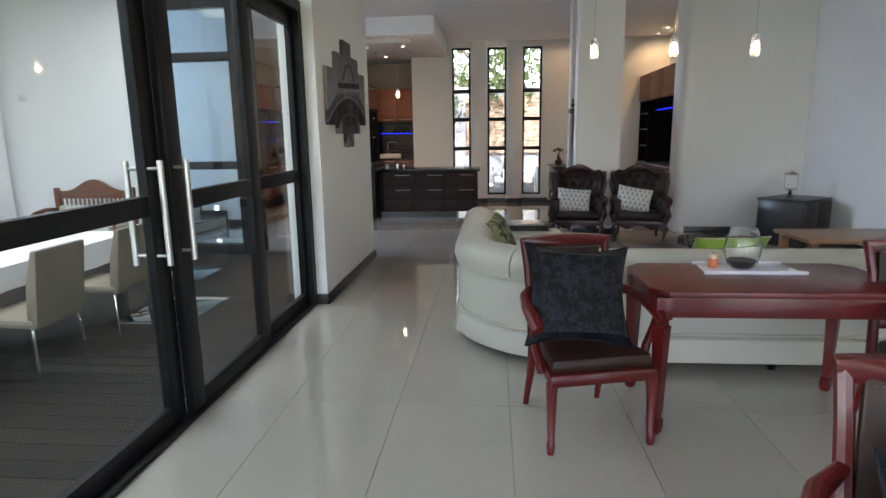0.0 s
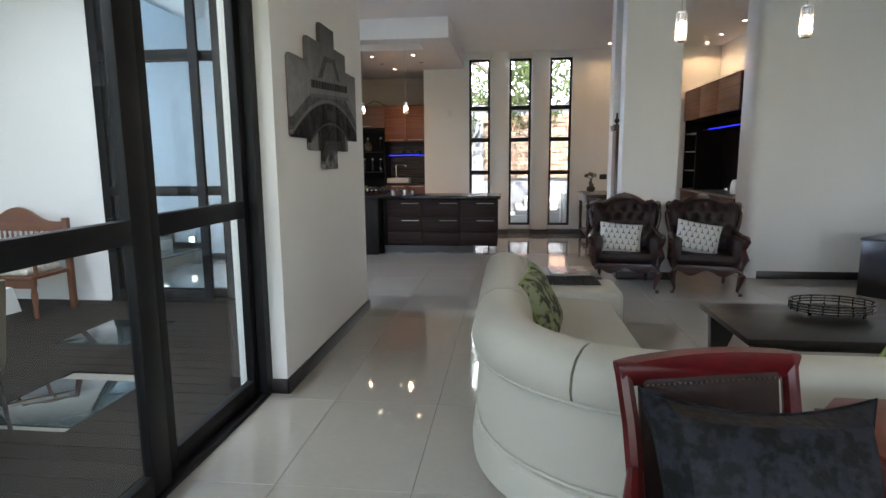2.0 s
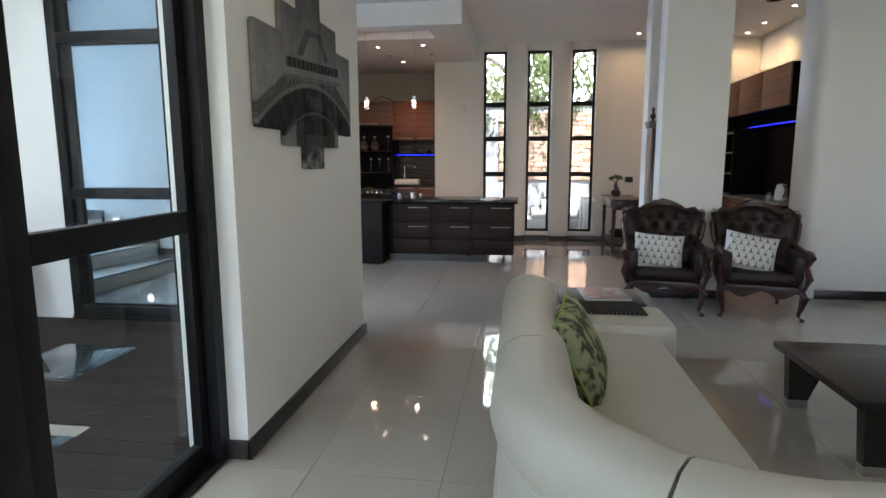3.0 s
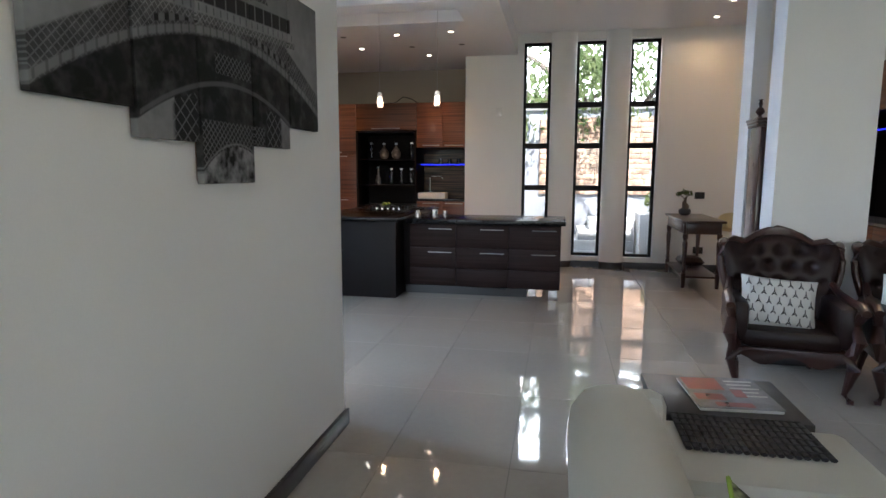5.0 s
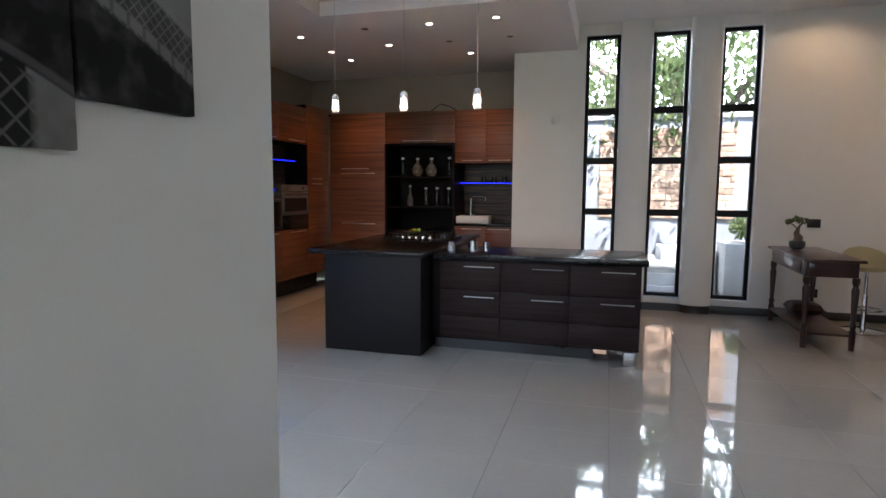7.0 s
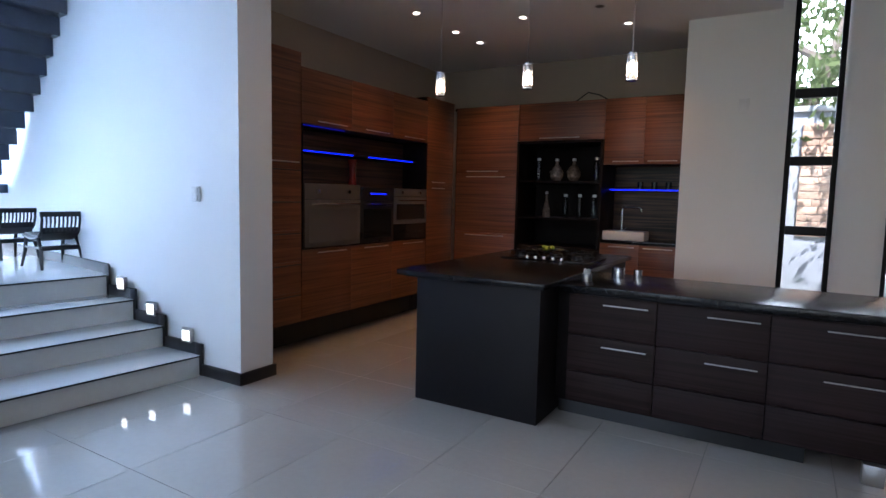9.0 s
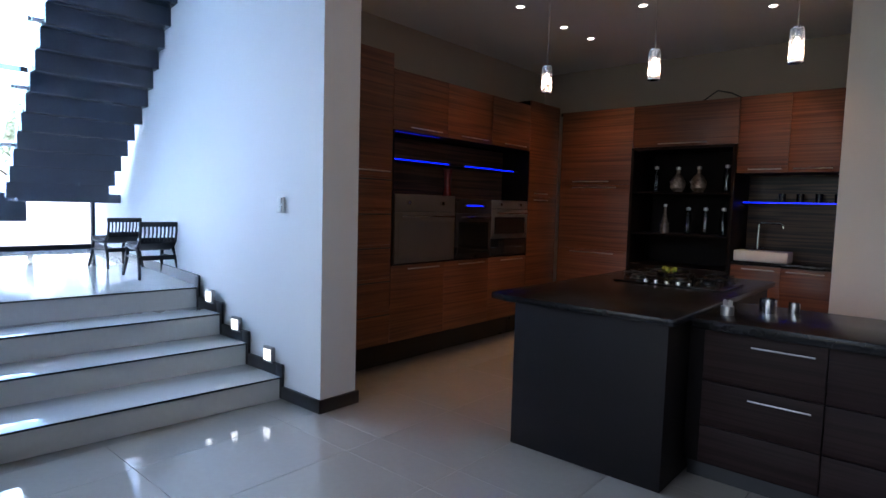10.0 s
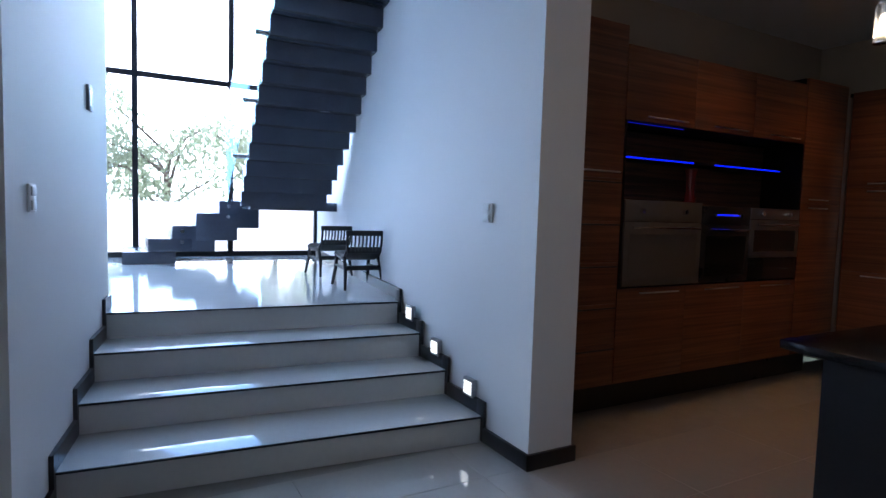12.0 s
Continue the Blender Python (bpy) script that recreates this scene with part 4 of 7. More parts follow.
    far_lattice = val("MULTIPLY", band(val("ABSOLUTE", u), -1.0, 0.12), band(z, 1.80, 1.875))
    tone = over(tone, far_lattice, val("ADD", 0.02, val("MULTIPLY", cross, 0.13)))
    tone = over(tone, val("MULTIPLY", band(inner, -0.012, 0.010), band(val("ABSOLUTE", u), -1.0, 0.50)), 0.12)
    tone = over(tone, val("MULTIPLY", band(val("ABSOLUTE", u), 0.34, 0.52), band(inner, -0.3, -0.01)), val("ADD", 0.30, val("MULTIPLY", mottle, -0.4)))
    tone = over(tone, val("MULTIPLY", band(val("ABSOLUTE", u), 0.22, 0.36, 0.02), band(inner, -0.3, -0.02)), val("ADD", 0.02, val("MULTIPLY", coarse, 0.14)))
    # the small far arch with bright ground beyond
    tone = over(tone, val("MULTIPLY", band(val("ABSOLUTE", u), -1.0, 0.21), band(z, 1.2, 1.645)), val("ADD", 0.03, val("MULTIPLY", cross, 0.14)))
    tone = over(tone, val("MULTIPLY", band(val("ABSOLUTE", u), -1.0, 0.22), band(foot, -0.6, -0.022)), val("ADD", 0.38, val("MULTIPLY", mottle, -1.6)))
    tone = over(tone, val("MULTIPLY", band(val("ABSOLUTE", u), -1.0, 0.22), band(foot, -0.022, -0.010)), 0.22)
    # rim of the great arch, with a row of little openings above it
    tone = over(tone, band(arch, 0.0, 0.030), val("ADD", 0.24, val("MULTIPLY", line(u, 26.0, 0.3, 0.6), -0.09)))
    tone = over(tone, val("MULTIPLY", band(arch, 0.034, 0.062), band(val("ABSOLUTE", u), 0.16, 0.42)), val("SUBTRACT", 0.20, val("MULTIPLY", line(u, 21.0, 0.25, 0.75), 0.18)))
    # the platform: fascia, gallery with posts, roof edge, and the tower above
    on_deck = band(val("ABSOLUTE", u), -1.0, 0.50)
    tone = over(tone, val("MULTIPLY", on_deck, band(deck, -0.012, 0.020)), val("ADD", 0.13, val("MULTIPLY", cross, 0.16)))
    tone = over(tone, val("MULTIPLY", on_deck, band(deck, 0.020, 0.050)), val("ADD", 0.30, val("MULTIPLY", line(u, 24.0, 0.2, 0.45), -0.16)))
    tone = over(tone, val("MULTIPLY", band(val("ABSOLUTE", u), -1.0, 0.46), band(deck, 0.050, 0.112)), val("ADD", 0.025, val("MULTIPLY", line(u, 15.0, 0.35, 0.55), 0.17)))
    tone = over(tone, val("MULTIPLY", band(val("ABSOLUTE", u), -1.0, 0.42), band(deck, 0.112, 0.128)), 0.24)
    rise = val("SUBTRACT", 0.30, val("MULTIPLY", val("SUBTRACT", z, 2.10), 0.95))
    shaft = val("MULTIPLY", band(val("SUBTRACT", rise, val("ABSOLUTE", u)), 0.0, 0.11, 0.015), band(deck, 0.128, 0.29))
    tone = over(tone, shaft, val("ADD", 0.05, val("MULTIPLY", cross, 0.16)))
    tone = over(tone, val("MULTIPLY", band(val("ABSOLUTE", u), -1.0, 0.15), band(deck, 0.255, 0.30)), val("ADD", 0.06, val("MULTIPLY", cross, 0.12)))
    grime = val("ADD", 0.70, val("MULTIPLY", noise1.outputs["Fac"], 0.6))
    tone = val("MAXIMUM", 0.008, val("MULTIPLY", val("MULTIPLY", tone, grime), 0.72))
    comb = N("ShaderNodeCombineColor")
    for i in range(3):
        L(tone, comb.inputs[i])
    L(comb.outputs[0], b.inputs["Base Color"])
    b.inputs["Roughness"].default_value = 0.75
    b.inputs["Specular IOR Level"].default_value = 0.2
    weave = N("ShaderNodeTexNoise")
    weave.inputs["Scale"].default_value = 400
    bp = N("ShaderNodeBump")
    bp.inputs["Strength"].default_value, bp.inputs["Distance"].default_value = 0.15, 0.002
    L(weave.outputs["Fac"], bp.inputs["Height"])
    L(bp.outputs[0], b.inputs["Normal"])
    return m


M_PRINT = print_material()
for y0, y1, z0, z1 in ((5.46, 5.785, 1.647, 2.17), (5.795, 6.08, 1.565, 2.34), (6.09, 6.42, 1.428, 2.49), (6.43, 6.73, 1.568, 2.36), (6.74, 7.035, 1.663, 2.225)):
    c = thing("canvas_print", pose(-0.75, (y0 + y1) / 2, z0), "black and white canvas print of an iron tower", "canvas print", "canvas prints")
    h = (y1 - y0) / 2
    part("canvas", B(0.008, 0.036, -h, h, 0, z1 - z0, bevel=0.003), M_PRINT, c)
    part("stretcher_frame", B(0.0, 0.0075, -h + 0.01, h - 0.01, 0.01, z1 - z0 - 0.01), M_BENCH, c)

# ---------------------------------------------------------------- white leather corner sofa
SX, SY, SR, SEND = 0.52, 3.78, 0.80, 6.24
def sofa_path(x_end, n_arc=14, y_from=SEND):
    rows = [(SX, y_from, 1, 0), (SX, (y_from + SY + SR) / 2, 1, 0)]
    for k in range(n_arc + 1):
        a = math.pi / 2 * k / n_arc
        rows.append((SX + SR - SR * math.cos(a), SY + SR - SR * math.sin(a), math.cos(a), math.sin(a)))
    rows += [((SX + SR + x_end) / 2, SY, 0, 1), (x_end, SY, 0, 1)]
    return rows


XEND = 3.62
sofa = thing("corner_sofa", pose(0, 0, 0), "white leather curved corner sofa with rolled back", "sofa")
full = sofa_path(XEND)
part("base_skirt", sweep(bmesh.new(), full, [(0.02, 0.055), (-0.02, 0.075), (-0.028, 0.15), (-0.012, 0.225), (0.015, 0.25), (0.05, 0.258), (0.70, 0.258), (0.90, 0.25), (0.915, 0.10), (0.90, 0.055)]), M_LEATHER_W, sofa)
part("back_shell", sweep(bmesh.new(), full, [(0.045, 0.25), (0.005, 0.262), (-0.004, 0.34), (0.0, 0.44), (0.008, 0.54), (0.022, 0.583), (0.06, 0.59), (0.24, 0.59), (0.26, 0.40), (0.26, 0.25)]), M_LEATHER_W, sofa)
roll = [(0.05, 0.572), (-0.012, 0.592), (-0.030, 0.64), (-0.022, 0.70), (0.012, 0.752), (0.075, 0.785), (0.15, 0.788), (0.215, 0.765), (0.258, 0.71), (0.285, 0.62), (0.292, 0.50), (0.28, 0.42), (0.20, 0.42), (0.16, 0.57)]


def run(rows, a, b):
    """The stretch of a path between two fractions of its length, resampled."""
    pts = [Vector((r[0], r[1])) for r in rows]
    acc = [0.0]
    for p, q in zip(pts, pts[1:]):
        acc.append(acc[-1] + (q - p).length)
    out, total = [], acc[-1]
    n = max(6, int((b - a) * total / 0.07))
    for k in range(n + 1):
        s = (a + (b - a) * k / n) * total
        i = max(i for i in range(len(acc) - 1) if acc[i] <= s + 1e-6)
        f = (s - acc[i]) / (acc[i + 1] - acc[i])
        r0, r1 = rows[i], rows[i + 1]
        v = [r0[j] * (1 - f) + r1[j] * f for j in range(4)]
        ln = math.hypot(v[2], v[3])
        out.append((v[0], v[1], v[2] / ln, v[3] / ln))
    return out


def stuffed(rows, profile, soft=4):
    """A sweep whose ends draw in like a stuffed section between seams."""
    bm = bmesh.new()
    cx, cz = sum(p[0] for p in profile) / len(profile), sum(p[1] for p in profile) / len(profile)
    rings, n = [], len(rows)
    for k, (x, y, nx, ny) in enumerate(rows):
        e = min(k, n - 1 - k)
        s = (0.972, 0.994, 0.999, 1.0)[min(e, 3)]
        rings.append([bm.verts.new((x + (cx + (d - cx) * s) * nx, y + (cx + (d - cx) * s) * ny, cz + (z - cz) * s)) for d, z in profile])
    m = len(profile)
    for a, b in zip(rings, rings[1:]):
        for i in range(m):
            bm.faces.new((a[i], a[(i + 1) % m], b[(i + 1) % m], b[i]))
    bm.faces.new(rings[0][::-1])
    bm.faces.new(rings[-1])
    return bm


for a, b in ((0.0, 0.245), (0.247, 0.475), (0.477, 0.735), (0.737, 1.0)):
    part("back_roll", stuffed(run(full, a, b), roll), M_LEATHER_W, sofa)
seat = [(0.26, 0.26), (0.26, 0.40), (0.34, 0.425), (0.62, 0.43), (0.86, 0.42), (0.925, 0.385), (0.935, 0.31), (0.915, 0.262)]
for a, b in ((0.0, 0.30), (0.302, 0.62), (0.622, 1.0)):
    part("seat_cushion", stuffed(run(full, a, b), seat), M_LEATHER_W, sofa)
for d0, z0 in ((-0.006, 0.588), (-0.004, 0.256)):
    part("piping", sweep(bmesh.new(), full, [(d0 + 0.009 * math.cos(k * math.pi / 4), z0 + 0.009 * math.sin(k * math.pi / 4)) for k in range(8)]), M_LEATHER_W, sofa, "white leather piping")
# end block that carries the tray mat
bm = bmesh.new()
box(bm, 0.82, 1.55, SEND, 6.74, 0.055, 0.485, bevel=0.05)
part("end_arm", bm, M_LEATHER_W, sofa)
bm = bmesh.new()
box(bm, 0.53, 0.815, SEND, 6.35, 0.055, 0.755, bevel=0.055)
box(bm, 0.60, 0.81, 6.352, 6.72, 0.055, 0.44, bevel=0.05)
part("end_bolster", bm, M_LEATHER_W, sofa)
for x, y in ((0.60, 6.3), (0.60, 4.9), (0.82, 4.15), (1.5, 3.86), (2.6, 3.86), (3.5, 3.86), (1.35, 6.3), (1.38, 5.0), (3.5, 4.6)):
    part("foot", lathe(bmesh.new(), [(0.022, 0), (0.028, 0.055)], 12, (x, y, 0)), M_PLASTIC_K, sofa)

M_LEAFPRINT = material("green_leaf_print_fabric", (0.17, 0.19, 0.105), 0.85, vary=0.75, scale=11, grain=22, bump=0.1, sharp=0.05)
M_LIME = material("lime_green_fabric", (0.25, 0.38, 0.055), 0.8, vary=0.12, scale=6, grain=160, bump=0.12)
M_CREAMFAB = material("cream_fabric", (0.50, 0.52, 0.38), 0.85, vary=0.2, scale=8, grain=160, bump=0.1)


def cushion(name, m, w, h, t, mat, label, back=None, pinch=0.06):
    c = thing(name, m, label, "cushion")
    part("cover", pillow(bmesh.new(), w, h, t, pinch=pinch), mat, c)
    bm = bmesh.new()
    run_ = [-1 + k / 4 for k in range(9)]
    inner_ = [1 - pinch * (1 - s * s) for s in run_]
    edge_ = [(s, -q) for s, q in zip(run_, inner_)] + [(q, s) for s, q in zip(run_, inner_)][1:]
    edge_ += [(-s, q) for s, q in zip(run_, inner_)][1:] + [(-q, -s) for s, q in zip(run_, inner_)][1:]
    pts = [(u * w / 2, 0, v * h / 2) for u, v in edge_]
    tube(bm, pts, 0.005, 6)
    part("piping", bm, back or mat, c)
    return c


cushion("leaf_print_cushion", pose(0.87, 5.36, 0.60, -26, -5, 80), 0.52, 0.44, 0.15, M_LEAFPRINT, "green leaf print cushion leaning on the white sofa", M_LIME)
cushion("lime_cushion", pose(2.42, 4.32, 0.62, 32, 0, 6), 0.52, 0.46, 0.14, M_LIME, "lime green cushion leaning on the white sofa back", M_CREAMFAB)

# ---------------------------------------------------------------- dark side table with slat mat and magazines
st = thing("side_table", pose(1.165, 7.00, 0), "low dark wooden side table beside the sofa end", "side table")
part("tabletop", B(-0.295, 0.295, -0.25, 0.25, 0.447, 0.487, bevel=0.004), M_BLACKWOOD, st)
part("side_panel", B(-0.285, -0.25, -0.24, 0.24, 0, 0.446, bevel=0.003), M_BLACKWOOD, st)
part("side_panel", B(0.25, 0.285, -0.24, 0.24, 0, 0.446, bevel=0.003), M_BLACKWOOD, st)
part("shelf", B(-0.249, 0.249, -0.23, 0.23, 0.15, 0.175), M_BLACKWOOD, st)
mat_ = thing("slat_mat", pose(1.155, 6.60, 0.487), "black slatted flexible arm tray lying over the sofa end", "tray")
M_RUBBER = material("black_ribbed_mat", (0.013, 0.013, 0.014), 0.55, vary=0.3, scale=30, grain=120, bump=0.3)
for k in range(18):
    x = -0.243 + k * 0.0275
    part("slat", tube(bmesh.new(), [(x + 0.013, -0.165, 0.009), (x + 0.013, 0.15, 0.009)], 0.0125, 8, 0.6), M_RUBBER, mat_)
for k in range(6):
    part("cord", tube(bmesh.new(), [(-0.24, -0.13 + k * 0.052, 0.0165), (0.24, -0.13 + k * 0.052, 0.0165)], 0.003, 5), M_RUBBER, mat_)
mag = thing("magazine", pose(1.20, 7.01, 0.488, 0, 0, 4), "glossy red and grey magazine stack on the side table", "magazine")
M_MAG = material("magazine_cover", (0.15, 0.145, 0.15), 0.3, vary=0.8, scale=12, grain=30, bump=0.0, coat=0.4)
M_MAGRED = material("magazine_red_print", (0.26, 0.025, 0.02), 0.3, vary=0.35, scale=14, grain=40, bump=0.0, coat=0.4)
M_PAPER = material("paper_edges", (0.6, 0.59, 0.56), 0.8, vary=0.15, grain=200)
part("page_block", B(-0.165, 0.165, -0.185, 0.185, 0, 0.016, bevel=0.002), M_PAPER, mag)
part("cover", B(-0.17, 0.17, -0.19, 0.19, 0.016, 0.018), M_MAG, mag)
for a in ((-0.155, 0.0, 0.02, 0.17), (-0.09, 0.06, -0.17, -0.125), (-0.15, -0.03, -0.10, -0.03), (0.02, 0.07, -0.06, 0.03)):
    part("red_picture", B(a[0], a[1], a[2], a[3], 0.0182, 0.0188), M_MAGRED, mag)
for k in range(5):
    part("text_bar", B(0.03, 0.155 - 0.02 * (k % 2), 0.13 - k * 0.045, 0.145 - k * 0.045, 0.0182, 0.0187), M_PAPER, mag)

# ---------------------------------------------------------------- coffee table and metal tray
ct = thing("coffee_table", pose(2.86, 5.88, 0), "low black wooden coffee table with slanted legs", "coffee table")
part("tabletop", B(-0.73, 0.73, -0.46, 0.46, 0.345, 0.385, bevel=0.005), M_BLACKWOOD, ct)
part("apron", B(-0.62, 0.62, -0.37, 0.37, 0.285, 0.344, bevel=0.003), M_BLACKWOOD, ct)
for sx in (-1, 1):
    for sy in (-1, 1):
        bm = bmesh.new()
        x0, y0 = sx * 0.68, sy * 0.42
        hi = [(x0, y0), (x0 - sx * 0.24, y0), (x0 - sx * 0.24, y0 - sy * 0.07), (x0, y0 - sy * 0.07)]
        lo = [(x0 - sx * 0.02, y0), (x0 - sx * 0.13, y0), (x0 - sx * 0.13, y0 - sy * 0.06), (x0 - sx * 0.02, y0 - sy * 0.06)]
        a, b = [bm.verts.new((*p, 0.344)) for p in hi], [bm.verts.new((*p, 0.05)) for p in lo]
        bm.faces.new(a)
        bm.faces.new(b[::-1])
        for k in range(4):
            bm.faces.new((a[k], a[(k + 1) % 4], b[(k + 1) % 4], b[k]))
        leg = part("leg", bm, M_BLACKWOOD, ct)
        xa, xb = sorted((x0 - sx * 0.02, x0 - sx * 0.13))
        ya, yb = sorted((y0, y0 - sy * 0.06))
        part("metal_foot", B(xa, xb, ya, yb, 0, 0.049, bevel=0.003), M_STEEL, leg)
M_BRONZE = material("dark_bronze", (0.085, 0.075, 0.065), 0.25, 1.0, vary=0.2, bump=0.0)
tr = thing("metal_tray", pose(2.92, 6.04, 0.386), "oval dark bronze gallery tray on little feet", "tray")
oval = Matrix.Diagonal((1.0, 0.68, 1.0, 1.0))
part("plate", lathe(bmesh.new(), [(0.0, 0.035), (0.24, 0.035), (0.26, 0.04), (0.262, 0.046), (0.0, 0.042)], 36, m=oval), M_BRONZE, tr)
for z in (0.062, 0.082, 0.102):
    ring = bmesh.new()
    tube(ring, [(0.27 * math.cos(k * math.pi / 24), 0.184 * math.sin(k * math.pi / 24), z) for k in range(49)], 0.006, 6)
    part("gallery_ring", ring, M_BRONZE, tr)
for k in range(18):
    a = k * math.pi / 9
    part("gallery_post", tube(bmesh.new(), [(0.268 * math.cos(a), 0.182 * math.sin(a), 0.035), (0.268 * math.cos(a), 0.182 * math.sin(a), 0.105)], 0.005, 6), M_BRONZE, tr)
for a in (0.6, 2.5, 3.75, 5.6):
    part("foot", lathe(bmesh.new(), [(0.0, 0), (0.014, 0.004), (0.009, 0.02), (0.018, 0.038)], 10, (0.22 * math.cos(a), 0.15 * math.sin(a), 0)), M_BRONZE, tr)


# ---------------------------------------------------------------- tufted armchairs
def armchair(m):
    c = thing("armchair", m, "carved mahogany armchair upholstered in tufted dark leather", "armchair", "tufted armchairs")
    W, D = 0.33, 0.60                                     # half width, depth; front legs at y = 0, back towards +y
    # seat
    bm = bmesh.new()
    box(bm, -W + 0.03, W - 0.03, -0.02, D - 0.10, 0.30, 0.435, bevel=0.045)
    part("seat", bm, M_LEATHER_D, c)
    bm = bmesh.new()
    n = 18
    front = [(-W + 2 * W * k / n, 0.235 + 0.035 * math.cos(k / n * 4 * math.pi)) for k in range(n + 1)]
    prism(bm, front + [(W, 0.315), (-W, 0.315)], "y", -0.05, -0.012, 0.004)
    part("front_rail", bm, M_MAHOG, c)
    for sx in (-1, 1):
        part("side_rail", B(*sorted((sx * W, sx * (W - 0.035))), -0.02, D - 0.05, 0.24, 0.315, bevel=0.006), M_MAHOG, c)
        part("front_leg", tube(bmesh.new(), [(sx * W * 0.97, -0.03, 0.30), (sx * (W + 0.02), -0.06, 0.22), (sx * (W - 0.0), -0.05, 0.12), (sx * (W - 0.015), -0.04, 0.05), (sx * (W + 0.015), -0.07, 0.014), (sx * (W + 0.015), -0.08, 0.0)],
                               [0.045, 0.042, 0.026, 0.017, 0.024, 0.018], 10), M_MAHOG, c)
        part("back_leg", tube(bmesh.new(), [(sx * W * 0.8, D - 0.06, 0.30), (sx * W * 0.82, D - 0.02, 0.15), (sx * W * 0.85, D + 0.05, 0.0)], [0.03, 0.024, 0.018], 8), M_MAHOG, c)
        # arm: carved front post, scrolled rail and padded side
        part("arm_post", tube(bmesh.new(), [(sx * W, -0.03, 0.30), (sx * (W + 0.045), -0.05, 0.40), (sx * (W + 0.03), 0.01, 0.50), (sx * (W + 0.05), -0.03, 0.585), (sx * (W + 0.055), -0.07, 0.60)],
                              [0.04, 0.042, 0.03, 0.036, 0.024], 10), M_MAHOG, c)
        part("arm_rail", tube(bmesh.new(), [(sx * (W + 0.055), -0.08, 0.595), (sx * (W + 0.055), 0.0, 0.62), (sx * (W + 0.045), 0.16, 0.615), (sx * (W + 0.02), 0.34, 0.64), (sx * W * 0.98, 0.50, 0.70)],
                              [0.028, 0.034, 0.03, 0.026, 0.022], 10), M_MAHOG, c)
        bm = bmesh.new()
        box(bm, *sorted((sx * (W - 0.075), sx * (W + 0.045))), -0.02, D - 0.10, 0.33, 0.615, bevel=0.04)
        part("arm_pad", bm, M_LEATHER_D, c)
    # tufted back: a curved cushion with pressed buttons
    nx, nz = 36, 26
    buttons = [(bx, bz) for r, bz in enumerate((0.56, 0.68, 0.80, 0.91)) for bx in ([-0.20, -0.07, 0.07, 0.20] if r % 2 == 0 else [-0.27, -0.135, 0.0, 0.135, 0.27])]
    bm = bmesh.new()
    rows = []

    def half(z):
        t = (z - 0.40) / 0.62
        return 0.27 + 0.11 * math.sin(min(1, t * 1.15) * math.pi / 2) ** 1.6 - 0.05 * max(0, t - 0.82) / 0.18

    def crest(u):
        return 0.965 + 0.05 * (1 - min(1, abs(u) * 1.7) ** 2) - 0.025 * math.exp(-((abs(u) - 0.62) / 0.16) ** 2)

    for j in range(nz + 1):
        row = []
        for i in range(nx + 1):
            u = 2 * i / nx - 1
            z = 0.40 + (crest(u) - 0.40) * j / nz
            x = u * half(z)
            y = D - 0.07 - 0.10 * abs(u) ** 2.2 + 0.14 * (z - 0.40) / 0.62
            puff = 0.065
            for bx, bz in buttons:
                q = math.hypot(x - bx, z - bz)
                puff -= 0.050 * math.exp(-(q / 0.034) ** 2)
            puff *= max(0.0, 1 - abs(u) ** 8) * max(0.0, 1 - abs(2 * j / nz - 1) ** 10)
            row.append(bm.verts.new((x, y - 0.03 - puff, z)))
        rows.append(row)
    for j in range(nz):
        for i in range(nx):
            bm.faces.new((rows[j][i], rows[j][i + 1], rows[j + 1][i + 1], rows[j + 1][i]))
    edge = rows[0] + [r[-1] for r in rows[1:]] + rows[-1][-2::-1] + [r[0] for r in rows[-2:0:-1]]
    back = [bm.verts.new((v.co.x * 0.99, v.co.y + 0.06, v.co.z)) for v in edge]
    for k in range(len(edge)):
        bm.faces.new((edge[k], back[k], back[(k + 1) % len(edge)], edge[(k + 1) % len(edge)]))
    bm.faces.new(back)
    part("tufted_back", bm, M_LEATHER_D, c)
    bt = part("button", lathe(bmesh.new(), [(0.0, 0.004), (0.007, 0.0), (0.0, -0.004)], 8), M_LEATHER_D, c)
    for k, (bx, bz) in enumerate(buttons):
        if abs(bx) > half(bz) - 0.03:
            continue
        o = bt if k == 0 else bt.copy()
        if k:
            scene.collection.objects.link(o)
            o.parent = c
        u = bx / half(bz)
        o.matrix_basis = pose(bx, D - 0.07 - 0.10 * abs(u) ** 2.2 + 0.14 * (bz - 0.40) / 0.62 - 0.05, bz, 90)
    # carved frame round the back, with ears and a crest
    pts = []
    for k in range(25):
        t = k / 24
        if t < 0.3:
            z = 0.42 + (0.93 - 0.42) * t / 0.3
            x = -half(z) - 0.012 - 0.02 * math.sin(t / 0.3 * math.pi)
            u = 1.0
        elif t > 0.7:
            z = 0.42 + (0.93 - 0.42) * (1 - t) / 0.3
            x = half(z) + 0.012 + 0.02 * math.sin((1 - t) / 0.3 * math.pi)
            u = 1.0
        else:
            uu = -1 + 2 * (t - 0.3) / 0.4
            x, z, u = uu * half(0.95), crest(uu) + 0.015 + 0.025 * math.exp(-(uu / 0.22) ** 2), abs(uu)
        pts.append((x, D - 0.07 - 0.10 * min(1, u) ** 2.2 + 0.14 * (z - 0.40) / 0.62, z))
    part("back_frame", tube(bmesh.new(), pts, [0.030 if 0.28 < k / 24 < 0.72 else 0.026 for k in range(25)], 10), M_MAHOG, c)
    bm = bmesh.new()
